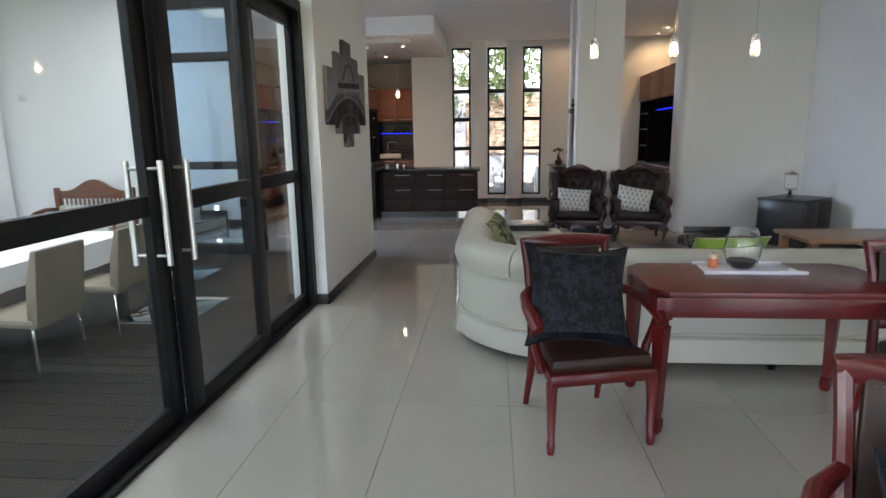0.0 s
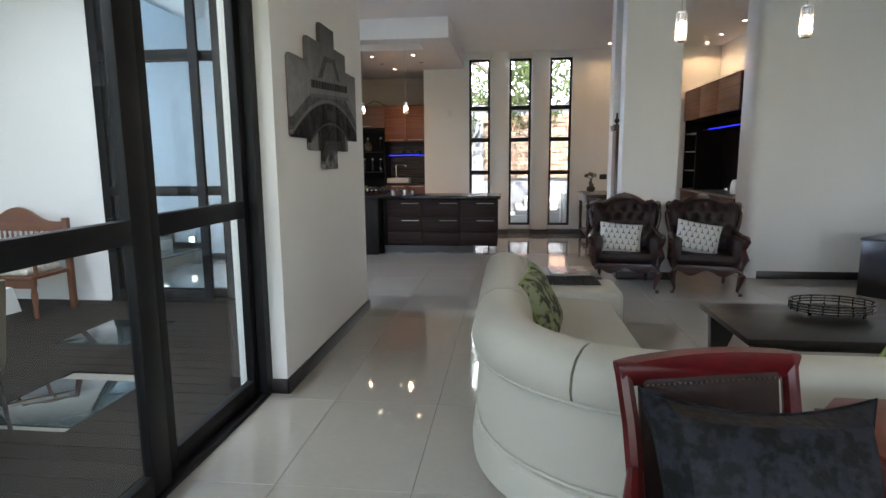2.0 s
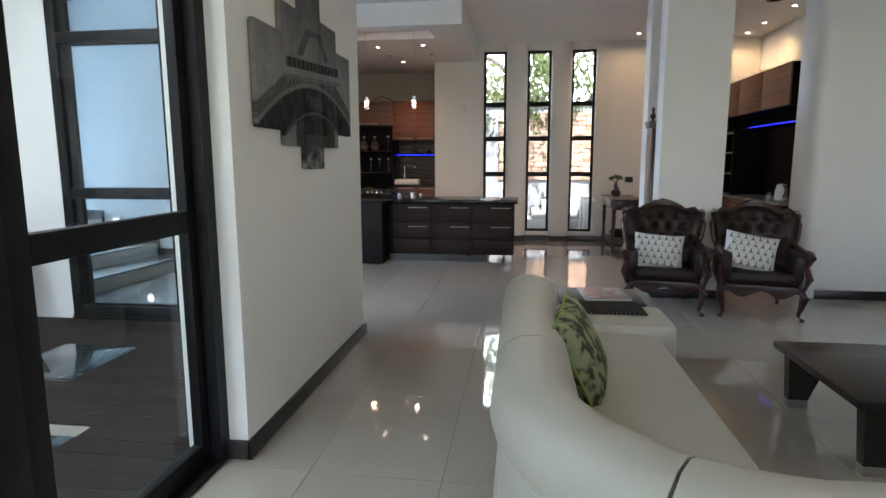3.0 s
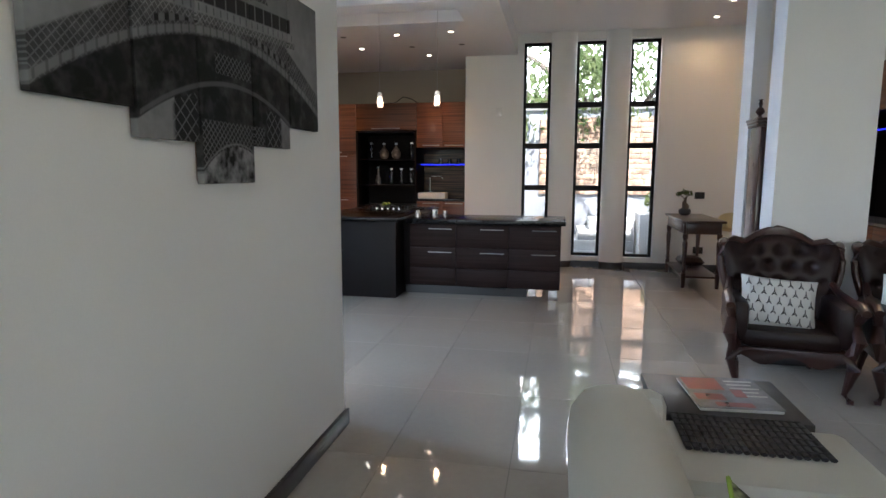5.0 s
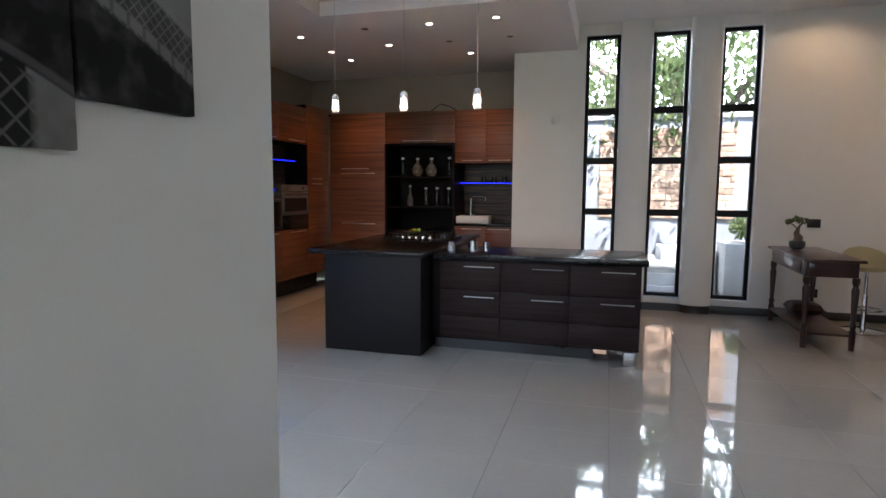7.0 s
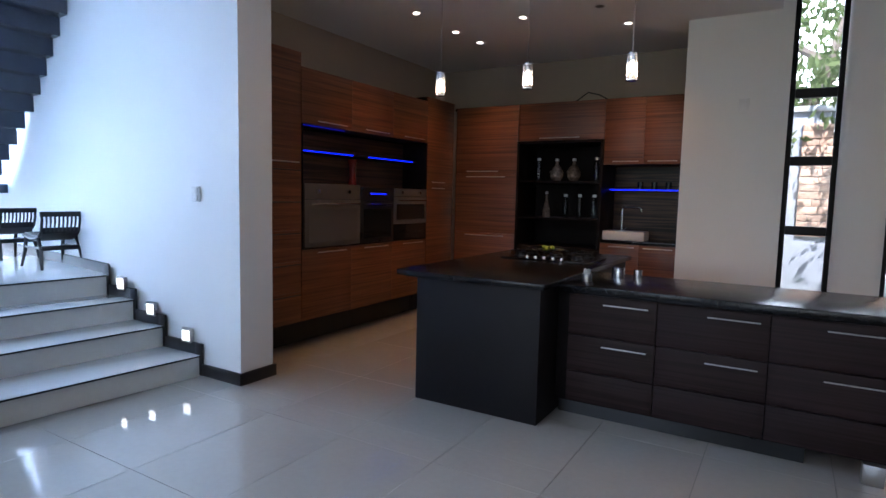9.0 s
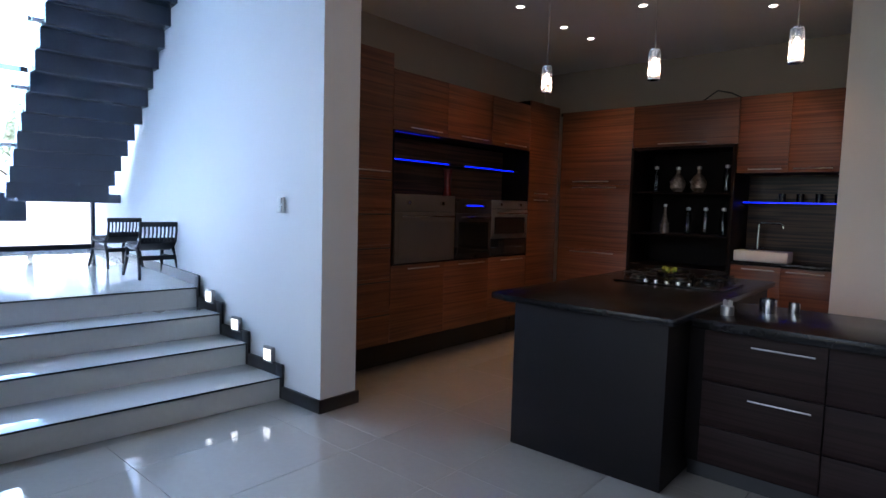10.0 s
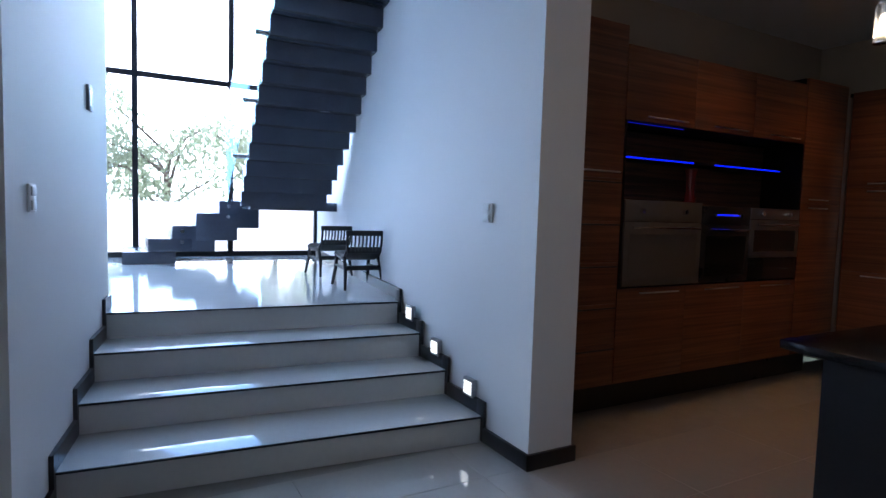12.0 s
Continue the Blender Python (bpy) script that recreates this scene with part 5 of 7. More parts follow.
    shape = [(-0.15, 1.0), (-0.10, 1.035), (-0.055, 1.045), (-0.03, 1.075), (0, 1.085), (0.03, 1.075), (0.055, 1.045), (0.10, 1.035), (0.15, 1.0), (0.0, 0.985)]
    prism(bm, shape, "y", D + 0.04, D + 0.085, 0.008)
    part("crest", bm, M_MAHOG, c, "carved shell crest")
    for sx in (-1, 1):
        part("ear_scroll", lathe(bmesh.new(), [(0.0, -0.03), (0.035, -0.028), (0.042, 0.0), (0.035, 0.028), (0.0, 0.03)], 14, m=pose(sx * (half(0.95) + 0.012), D - 0.03, 0.945, 90)), M_MAHOG, c)
    return c


ac = armchair(pose(1.985, 8.45, 0, 0, 0, -8))
copy_thing(ac, pose(2.835, 8.36, 0, 0, 0, -11))
M_LINEN = material("white_linen", (0.70, 0.69, 0.66), 0.85, vary=0.06, scale=6, grain=220, bump=0.12)
M_INK = material("charcoal_print", (0.055, 0.052, 0.055), 0.8, vary=0.2, grain=150)


def tower_cushion(m):
    c = thing("tower_cushion", m, "white linen cushion printed with small grey towers", "cushion", "printed cushions")
    w, h, t = 0.48, 0.37, 0.14
    part("cover", pillow(bmesh.new(), w, h, t), M_LINEN, c)
    for j in range(5):
        for i in range(7):
            x, z = -0.195 + i * 0.064 + (0.03 if j % 2 else 0), -0.13 + j * 0.064
            if abs(x) > 0.195:
                continue
            bm = bmesh.new()
            for a, b in (((-0.014, -0.022), (-0.003, 0.0)), ((0.014, -0.022), (0.003, 0.0)), ((0, -0.002), (0, 0.03)), ((-0.01, -0.012), (0.01, -0.012))):
                q = []
                for (px, pz) in (a, b):
                    u, v = (x + px) / (w / 2), (z + pz) / (h / 2)
                    fat = max(0.0, (1 - u ** 4) * (1 - v ** 4)) ** 0.5
                    q.append((x + px, -t / 2 * fat - 0.0015, z + pz))
                tube(bm, q, [0.0042, 0.0026], 5)
            part("printed_tower", bm, M_INK, c)
    return c


tc_ = tower_cushion(pose(1.955, 8.65, 0.575, -24, 4, -8))
copy_thing(tc_, pose(2.79, 8.57, 0.595, -22, 10, -11))


# ---------------------------------------------------------------- red desk and red chairs
desk = thing("red_desk", pose(2.20, 3.27, 0), "red lacquered wooden table with clipped corners", "table")
bm = bmesh.new()
prism(bm, [(-0.63, -0.24), (-0.55, -0.335), (0.55, -0.335), (0.63, -0.24), (0.63, 0.24), (0.55, 0.335), (-0.55, 0.335), (-0.63, 0.24)], "z", 0.735, 0.765, 0.006)
part("tabletop", bm, M_RED, desk)
for a in ((-0.545, 0.545, -0.315, -0.29), (-0.545, 0.545, 0.29, 0.315), (-0.60, -0.575, -0.225, 0.225), (0.575, 0.60, -0.225, 0.225)):
    part("apron", B(*a, 0.63, 0.734, bevel=0.004), M_RED, desk)
for x in (-0.57, 0.57):
    for y in (-0.285, 0.285):
        leg = part("leg", B(x - 0.04, x + 0.04, y - 0.04, y + 0.04, 0.62, 0.733, bevel=0.005), M_RED, desk)
        prof = [(0.026, 0.0), (0.034, 0.02), (0.036, 0.075), (0.024, 0.085), (0.030, 0.12), (0.036, 0.30), (0.046, 0.56), (0.050, 0.575), (0.034, 0.585), (0.034, 0.60), (0.052, 0.62)]
        part("turned_shaft", lathe(bmesh.new(), prof, 4, (x, y, 0), m=None), M_RED, leg)


def red_chair(m):
    c = thing("red_armchair", m, "red lacquered wooden armchair with dark leather seat and back", "chair", "red armchairs")
    F, K, D = 0.27, 0.213, 0.47                            # half widths at front and back, depth; front at y = 0
    bm = bmesh.new()
    prism(bm, [(-F + 0.01, 0.0), (F - 0.01, 0.0), (K - 0.01, D - 0.02), (-K + 0.01, D - 0.02)], "z", 0.40, 0.475, 0.028)
    part("seat", bm, M_LEATHER_B, c)
    bm = bmesh.new()
    prism(bm, [(-F, -0.02), (F, -0.02), (K, D), (-K, D)], "z", 0.345, 0.405, 0.008)
    part("seat_frame", bm, M_RED, c)
    for k in range(20):
        x = -F + 0.015 + k * (2 * F - 0.03) / 19
        part("nail", lathe(bmesh.new(), [(0.0, 0.0), (0.004, 0.002), (0.0, 0.005)], 6, m=pose(x, -0.021, 0.395, 90)), M_NAIL, c)
    for sx in (-1, 1):
        part("front_leg", tube(bmesh.new(), [(sx * F * 0.94, 0.01, 0.36), (sx * F * 0.95, 0.005, 0.30), (sx * F * 0.95, 0.0, 0.07), (sx * F * 0.96, -0.005, 0.05), (sx * F * 0.96, -0.005, 0.0)], [0.030, 0.026, 0.017, 0.022, 0.016], 10), M_RED, c)
        part("back_leg", tube(bmesh.new(), [(sx * K * 0.96, D, 0.40), (sx * K * 0.98, D + 0.01, 0.22), (sx * K * 1.02, D + 0.07, 0.0)], [0.024, 0.022, 0.016], 8), M_RED, c)
        part("back_post", tube(bmesh.new(), [(sx * K * 0.96, D, 0.38), (sx * K, D + 0.005, 0.60), (sx * (K + 0.012), D + 0.04, 0.82), (sx * (K + 0.022), D + 0.085, 0.965)], [0.026, 0.024, 0.023, 0.022], 8), M_RED, c)
        part("arm", tube(bmesh.new(), [(sx * (K + 0.005), D + 0.02, 0.70), (sx * (K + 0.075), D - 0.12, 0.70), (sx * (F + 0.045), D - 0.26, 0.68), (sx * (F + 0.05), D - 0.38, 0.655), (sx * (F + 0.045), D - 0.44, 0.62)], [0.020, 0.027, 0.033, 0.037, 0.024], 10), M_RED, c)
        part("arm_support", tube(bmesh.new(), [(sx * (F + 0.045), D - 0.39, 0.64), (sx * (F + 0.045), D - 0.35, 0.57), (sx * (F + 0.02), D - 0.33, 0.47), (sx * F * 0.97, D - 0.34, 0.37)], [0.026, 0.021, 0.022, 0.026], 8), M_RED, c)
    bm = bmesh.new()
    n = 12
    topline = [(-K - 0.045 + (2 * K + 0.09) * k / n, 0.968 + 0.020 * math.sin(math.pi * k / n)) for k in range(n + 1)]
    prism(bm, topline + [(K + 0.03, 0.908), (-K - 0.03, 0.908)], "y", D + 0.055, D + 0.10, 0.008)
    part("crest_rail", bm, M_RED, c)
    part("lower_rail", B(-K, K, D - 0.005, D + 0.03, 0.52, 0.57, bevel=0.005), M_RED, c)
    bm = bmesh.new()
    box(bm, -K + 0.02, K - 0.02, -0.02, 0.02, 0, 0.37, bevel=0.014, m=pose(0, D + 0.015, 0.565, -9))
    part("back_pad", bm, M_LEATHER_B, c)
    for k in range(26):
        x = -K + 0.03 + k * (2 * K - 0.06) / 25
        part("nail", lathe(bmesh.new(), [(0.0, 0.0), (0.0042, 0.002), (0.0, 0.005)], 6, m=pose(x, D + 0.045, 0.915, 90)), M_NAIL, c)
    return c


rc = red_chair(pose(1.32, 2.81, 0, 0, 0, 14))
copy_thing(rc, pose(2.98, 2.70, 0, 0, 0, 4))
copy_thing(rc, pose(1.68, 1.00, 0, 0, 0, -22))
M_NAVY = material("navy_brocade", (0.008, 0.009, 0.013), 0.6, vary=0.85, spec=0.25, scale=17, grain=50, bump=0.5, rough_vary=0.3, sharp=0.05)
cushion("brocade_cushion", pose(1.215, 2.985, 0.735, -24, 5, 11), 0.55, 0.52, 0.17, M_NAVY, "dark navy floral brocade cushion on the red chair", pinch=0.17)
cushion("brocade_cushion", pose(1.74, 1.15, 0.69, -17, 0, -22), 0.44, 0.42, 0.15, M_NAVY, "dark navy floral brocade cushion on the red chair", pinch=0.17)

# tray, fish bowl and candle on the desk
M_LILAC = material("white_lacquer_tray", (0.66, 0.63, 0.70), 0.25, vary=0.05, bump=0.0, coat=0.3)
ty = thing("serving_tray", pose(2.20, 3.43, 0.766), "white lacquered serving tray on the red table", "tray")
bm = bmesh.new()
prism(bm, [(-0.26, -0.125), (0.26, -0.125), (0.235, 0.125), (-0.235, 0.125)], "z", 0.0, 0.010, 0.003)
part("tray_base", bm, M_LILAC, ty)
for a in ((-0.27, 0.27, -0.135, -0.125), (-0.25, 0.25, 0.125, 0.135)):
    part("tray_rim", B(*a, 0.0, 0.022, bevel=0.003), M_LILAC, ty)
M_CLEAR = solid_glass("clear_glass", (0.97, 0.99, 0.98))
M_PEBBLE = material("black_pebbles", (0.012, 0.012, 0.014), 0.5, vary=0.5, scale=40, grain=90, bump=0.5)
fb = thing("fish_bowl", pose(2.18, 3.44, 0.777), "round glass bowl with black pebbles", "glass bowl")
outer = [(0.055, 0.0), (0.078, 0.02), (0.092, 0.07), (0.095, 0.11), (0.088, 0.16), (0.074, 0.21), (0.070, 0.22)]
inner = [(r - 0.004, z + 0.004) for r, z in outer[::-1][1:]]
part("bowl", lathe(bmesh.new(), outer + [(0.066, 0.22)] + inner + [(0.0, 0.004)], 32), M_CLEAR, fb)
part("pebbles", lathe(bmesh.new(), [(0.0, 0.006), (0.052, 0.006), (0.070, 0.026), (0.076, 0.042), (0.0, 0.046)], 28), M_PEBBLE, fb)
M_WAX = material("orange_candle_wax", (0.55, 0.16, 0.07), 0.5, vary=0.2, scale=20)
M_WAXW = material("ivory_candle_wax", (0.62, 0.50, 0.33), 0.5, vary=0.1)
cd = thing("candle", pose(2.025, 3.44, 0.777), "small ivory and orange candle on the tray", "candle")
part("wax", lathe(bmesh.new(), [(0.027, 0), (0.028, 0.004), (0.028, 0.05), (0.027, 0.052)], 18), M_WAX, cd)
part("wax_top", lathe(bmesh.new(), [(0.027, 0.0525), (0.028, 0.056), (0.027, 0.078), (0.0, 0.074)], 18), M_WAXW, cd)
part("wick", tube(bmesh.new(), [(0, 0, 0.074), (0, 0, 0.088)], 0.0015, 5), M_INK, cd)

# ---------------------------------------------------------------- black box cabinet with glass jar, low wooden table
bc = thing("black_cabinet", pose(4.90, 8.40, 0, 0, 0, 38), "low black wooden cabinet in the room corner", "cabinet")
part("body", B(-0.36, 0.36, -0.30, 0.30, 0.0, 0.60, bevel=0.004), M_BLACKWOOD, bc)
part("top", B(-0.37, 0.37, -0.31, 0.31, 0.602, 0.63, bevel=0.004), M_BLACKWOOD, bc)
part("door", B(-0.355, -0.003, -0.318, -0.301, 0.02, 0.595, bevel=0.003), M_BLACKWOOD, bc)
part("door", B(0.003, 0.355, -0.318, -0.301, 0.02, 0.595, bevel=0.003), M_BLACKWOOD, bc)
jar = thing("glass_jar", pose(4.86, 8.46, 0.632), "footed clear glass jar with lid and dark twisted stem", "glass jar")
part("stem", lathe(bmesh.new(), [(0.055, 0.0), (0.05, 0.008), (0.012, 0.02), (0.03, 0.05), (0.010, 0.08), (0.05, 0.10), (0.0, 0.10)], 20), M_PLASTIC_K, jar)
part("vessel", lathe(bmesh.new(), [(0.0, 0.102), (0.075, 0.105), (0.082, 0.16), (0.082, 0.30), (0.078, 0.30), (0.078, 0.16), (0.07, 0.112), (0.0, 0.108)], 28), M_CLEAR, jar)
lid = part("lid", lathe(bmesh.new(), [(0.095, 0.302), (0.095, 0.308), (0.06, 0.335), (0.0, 0.342)], 28), M_CLEAR, jar)
part("knob", lathe(bmesh.new(), [(0.008, 0.343), (0.02, 0.36), (0.0, 0.375)], 14), M_CLEAR, lid)
M_OAK = material("honey_oak", (0.27, 0.135, 0.058), 0.35, vary=0.3, scale=4, grain=50, bump=0.06, coat=0.3, stretch=(0.4, 4, 4))
lt = thing("low_wooden_table", pose(4.62, 6.75, 0), "low honey-coloured wooden table by the wall", "table")
part("tabletop", B(-0.55, 0.75, -0.40, 0.40, 0.36, 0.40, bevel=0.008), M_OAK, lt)
for x in (-0.46, 0.66):
    for y in (-0.31, 0.31):
        part("leg", B(x - 0.04, x + 0.04, y - 0.04, y + 0.04, 0, 0.36, bevel=0.006), M_OAK, lt)


# ---------------------------------------------------------------- pendants and downlights
def frosted(name):
    """Cut crystal: partly clear, partly catching the bulb's light."""
    m = bpy.data.materials.new(name)
    m.use_nodes = True
    nt = m.node_tree
    nt.nodes.clear()
    o = nt.nodes.new("ShaderNodeOutputMaterial")
    a, b, c = nt.nodes.new("ShaderNodeBsdfTransparent"), nt.nodes.new("ShaderNodeBsdfTranslucent"), nt.nodes.new("ShaderNodeBsdfGlossy")
    b.inputs["Color"].default_value = (0.95, 0.93, 0.90, 1)
    c.inputs["Roughness"].default_value = 0.15
    m1, m2 = nt.nodes.new("ShaderNodeMixShader"), nt.nodes.new("ShaderNodeMixShader")
    m1.inputs[0].default_value, m2.inputs[0].default_value = 0.07, 0.10
    nt.links.new(a.outputs[0], m1.inputs[1])
    nt.links.new(b.outputs[0], m1.inputs[2])
    nt.links.new(m1.outputs[0], m2.inputs[1])
    nt.links.new(c.outputs[0], m2.inputs[2])
    nt.links.new(m2.outputs[0], o.inputs["Surface"])
    return m


M_CRYSTAL = frosted("ribbed_crystal")


def pendant(m, drop, watts):
    p = thing("pendant_lamp", m, "ribbed clear glass cylinder pendant lamp, lit", "pendant lamp", "pendant lamps")
    part("canopy", lathe(bmesh.new(), [(0.045, drop - 0.02), (0.045, drop)], 20), M_STEEL, p)
    part("cord", tube(bmesh.new(), [(0, 0, 0.17), (0, 0, drop - 0.018)], 0.0022, 6), M_STEEL, p)
    part("socket", lathe(bmesh.new(), [(0.010, 0.118), (0.015, 0.122), (0.015, 0.158), (0.025, 0.162), (0.025, 0.170), (0.006, 0.174)], 16), M_CHROME, p)
    bm = bmesh.new()
    rings = []
    for z, thick in ((0.0, 0.0), (0.160, 0.0), (0.160, 0.004), (0.0, 0.004)):
        rings.append([bm.verts.new(Vector((math.cos(k * math.pi / 24), math.sin(k * math.pi / 24), 0)) * ((0.033 if k % 2 else 0.029) - thick) + Vector((0, 0, z))) for k in range(48)])
    for k in range(48):
        n_ = (k + 1) % 48
        for a, b in ((0, 1), (1, 2), (2, 3), (3, 0)):
            bm.faces.new((rings[a][k], rings[a][n_], rings[b][n_], rings[b][k]))
    s = part("shade", bm, M_CRYSTAL, p, "ribbed clear glass shade")
    s.visible_shadow = False
    part("base_ring", lathe(bmesh.new(), [(0.035, 0.0), (0.035, 0.006), (0.022, 0.006), (0.022, 0.0)], 20), M_CHROME, p)
    part("bulb", lathe(bmesh.new(), [(0.0, 0.055), (0.013, 0.062), (0.018, 0.080), (0.013, 0.105), (0.009, 0.118)], 14), M_BULB, p)
    x, y, z = m.translation
    lamp_point("pendant_bulb_light", (x, y, z + 0.05), watts, WARM, 0.02)
    return p


for x, y, z in ((1.67, 5.53, 2.17), (2.31, 5.41, 2.15), (2.93, 5.31, 2.13)):
    pendant(pose(x, y, z), CEIL - z, 0.9)
for x in (-2.34, -1.65, -0.96):
    pendant(pose(x, 11.02, 2.225), LOW + 0.14 - 2.225, 0.95)


def downlight(x, y, z, lit=True, watts=0.0, colour=WARM, angle=95):
    d = thing("downlight", pose(x, y, z), "small recessed ceiling downlight, lit" if lit else "small recessed ceiling downlight, switched off", "downlight", "downlights")
    part("rim", lathe(bmesh.new(), [(0.034, -0.001), (0.046, -0.004), (0.048, -0.001)], 20), M_STEEL, d)
    part("lens", lathe(bmesh.new(), [(0.0, -0.0022), (0.033, -0.0022), (0.033, -0.0005)], 18), M_DOWN if lit else M_PLASTIC_K, d)
    if watts:
        lamp_spot("downlight_light", (x, y, z - 0.02), watts, colour, angle)
    return d


for x, y, w in ((-3.36, 12.2, 4.5), (-3.34, 12.95, 0), (-3.3, 13.45, 5), (-2.48, 12.80, 4), (-1.73, 12.05, 0), (-0.99, 12.0, 3.5), (-1.6, 13.45, 5)):
    downlight(x, y, LOW, True, w * 2.1, OCHRE)
for x, y in ((-2.48, 12.05), (-1.71, 12.8), (-0.97, 12.76)):
    downlight(x, y, LOW, False)
downlight(2.48, 13.1, CEIL, True, 3.0, angle=165)
downlight(2.48, 12.3, CEIL, True, 3.0, angle=165)
for y, w in ((13.3, 5), (12.6, 5.5), (11.6, 7)):
    downlight(4.26, y, CEIL, True, w, angle=140)

# ---------------------------------------------------------------- console table, bonsai, bar stool, hall stand
co = thing("console_table", pose(2.27, 12.82, 0, 0, 0, -1), "dark carved wooden console table with turned legs", "console table")
part("tabletop", B(-0.26, 0.26, -0.74, 0.66, 0.845, 0.875, bevel=0.006), M_MAHOG, co)
part("front_apron", B(-0.225, -0.20, -0.66, 0.60, 0.70, 0.844, bevel=0.004), M_MAHOG, co)
part("drawer", B(-0.236, -0.2255, -0.55, 0.48, 0.725, 0.825, bevel=0.004), M_MAHOG, co)
part("end_apron", B(-0.20, 0.20, -0.68, -0.655, 0.70, 0.844, bevel=0.004), M_MAHOG, co)
part("back_apron", B(0.20, 0.225, -0.66, 0.60, 0.70, 0.844, bevel=0.004), M_MAHOG, co)
for x in (-0.205, 0.205):
    for y in (-0.66, 0.58):
        prof = [(0.024, 0.0), (0.030, 0.10), (0.030, 0.19), (0.020, 0.20), (0.032, 0.24), (0.020, 0.27), (0.026, 0.40), (0.034, 0.58), (0.022, 0.62), (0.034, 0.65), (0.034, 0.70)]
        part("leg", lathe(bmesh.new(), prof, 14, (x, y, 0)), M_MAHOG, co)
part("shelf", B(-0.22, 0.22, -0.67, 0.60, 0.13, 0.155, bevel=0.005), M_MAHOG, co)
bag = thing("folded_bag", pose(2.32, 13.1, 0.157), "dark folded bag lying on the console shelf", "bag")
part("bag_body", pillow(bmesh.new(), 0.34, 0.36, 0.14, pose(0, 0, 0.07, 90)), M_LEATHER_D, bag)
bo = thing("bonsai", pose(2.22, 13.12, 0.876), "small bonsai tree in a dark round pot", "potted plant")
part("pot", lathe(bmesh.new(), [(0.05, 0), (0.075, 0.02), (0.085, 0.06), (0.075, 0.09), (0.065, 0.085), (0.0, 0.08)], 18), M_BLACKWOOD, bo)
part("trunk", tube(bmesh.new(), [(0, 0, 0.08), (0.01, 0, 0.13), (-0.01, 0.01, 0.18), (0.01, 0, 0.25), (0.04, 0, 0.29)], [0.05, 0.045, 0.03, 0.012, 0.006], 9), M_BARK, bo)
part("branch", tube(bmesh.new(), [(0.0, 0, 0.22), (-0.05, 0, 0.27), (-0.09, 0.01, 0.29)], [0.008, 0.006, 0.004], 6), M_BARK, bo)
bm = bmesh.new()
rng = random.Random(9)
for q, r_ in (((0.05, 0, 0.31), 0.06), ((-0.09, 0.01, 0.30), 0.045), ((-0.01, 0, 0.33), 0.055)):
    leaves(bm, q, r_, 60, rng, 0.018, 0.6)
part("foliage", bm, M_LEAF, bo)
M_CREAMP = material("cream_gloss_shell", (0.66, 0.60, 0.38), 0.3, vary=0.05, bump=0.0, coat=0.3)
bs = thing("bar_stool", pose(2.90, 13.10, 0), "cream moulded bar stool on a chrome pedestal", "bar stool")
part("base_disc", lathe(bmesh.new(), [(0.20, 0), (0.205, 0.006), (0.19, 0.016), (0.04, 0.03), (0.0, 0.032)], 30), M_CHROME, bs)
part("column", lathe(bmesh.new(), [(0.034, 0.03), (0.030, 0.06), (0.027, 0.40), (0.018, 0.41), (0.018, 0.66)], 18), M_CHROME, bs)
ring = bmesh.new()
tube(ring, [(0.13 * math.cos(k * math.pi / 12), -0.09 + 0.13 * math.sin(k * math.pi / 12), 0.26) for k in range(25)], 0.011, 8)
part("footrest", ring, M_CHROME, bs)
bm = bmesh.new()
prev = None
for j in range(9):
    t = j / 8
    row = []
    for i in range(25):
        a = 2 * math.pi * i / 24
        back = max(0.0, math.sin(a)) ** 0.7
        r_ = 0.06 + 0.16 * t ** 0.6
        row.append(bm.verts.new((r_ * 1.08 * math.cos(a), r_ * math.sin(a), 0.66 + 0.03 * t ** 3 + t ** 1.6 * (0.03 + 0.19 * back))))
    if prev:
        for i in range(24):
            bm.faces.new((prev[i], prev[i + 1], row[i + 1], row[i]))
    prev = row
bmesh.ops.solidify(bm, geom=bm.faces[:], thickness=0.012)
part("seat_shell", bm, M_CREAMP, bs)

hs = thing("hall_stand", pose(2.00, 9.40, 0), "tall dark carved wooden hall stand between white columns", "hall stand")
for x in (0.0, 0.66):
    part("side_panel", B(x, x + 0.06, 0.0, 0.26, 0.0, 1.84, bevel=0.006), M_MAHOG, hs)
    part("finial", lathe(bmesh.new(), [(0.028, 1.915), (0.012, 1.935), (0.036, 1.965), (0.026, 1.99), (0.010, 2.005), (0.016, 2.03), (0.010, 2.055), (0.020, 2.062), (0.0, 2.07)], 14, (x + 0.03, 0.15, 0)), M_MAHOG, hs)
    for z in (1.65, 1.0):
        part("hook", tube(bmesh.new(), [(x + 0.03, 0.26, z), (x + 0.03, 0.33, z), (x + 0.03, 0.35, z + 0.02)], 0.008, 6), M_STEEL, hs)
part("back_panel", B(0.061, 0.659, 0.0, 0.02, 0.10, 1.84, bevel=0.003), M_MAHOG, hs)
part("mirror", B(0.14, 0.58, 0.021, 0.026, 0.95, 1.65), M_CHROME, hs, "framed mirror")
part("seat_box", B(0.061, 0.659, 0.021, 0.25, 0.10, 0.46, bevel=0.006), M_MAHOG, hs)
for z0, z1, d in ((1.841, 1.868, 0.28), (1.869, 1.892, 0.31), (1.893, 1.914, 0.345)):
    part("cornice", B(-0.02, 0.74, 0.04, d, z0, z1, bevel=0.006), M_MAHOG, hs)

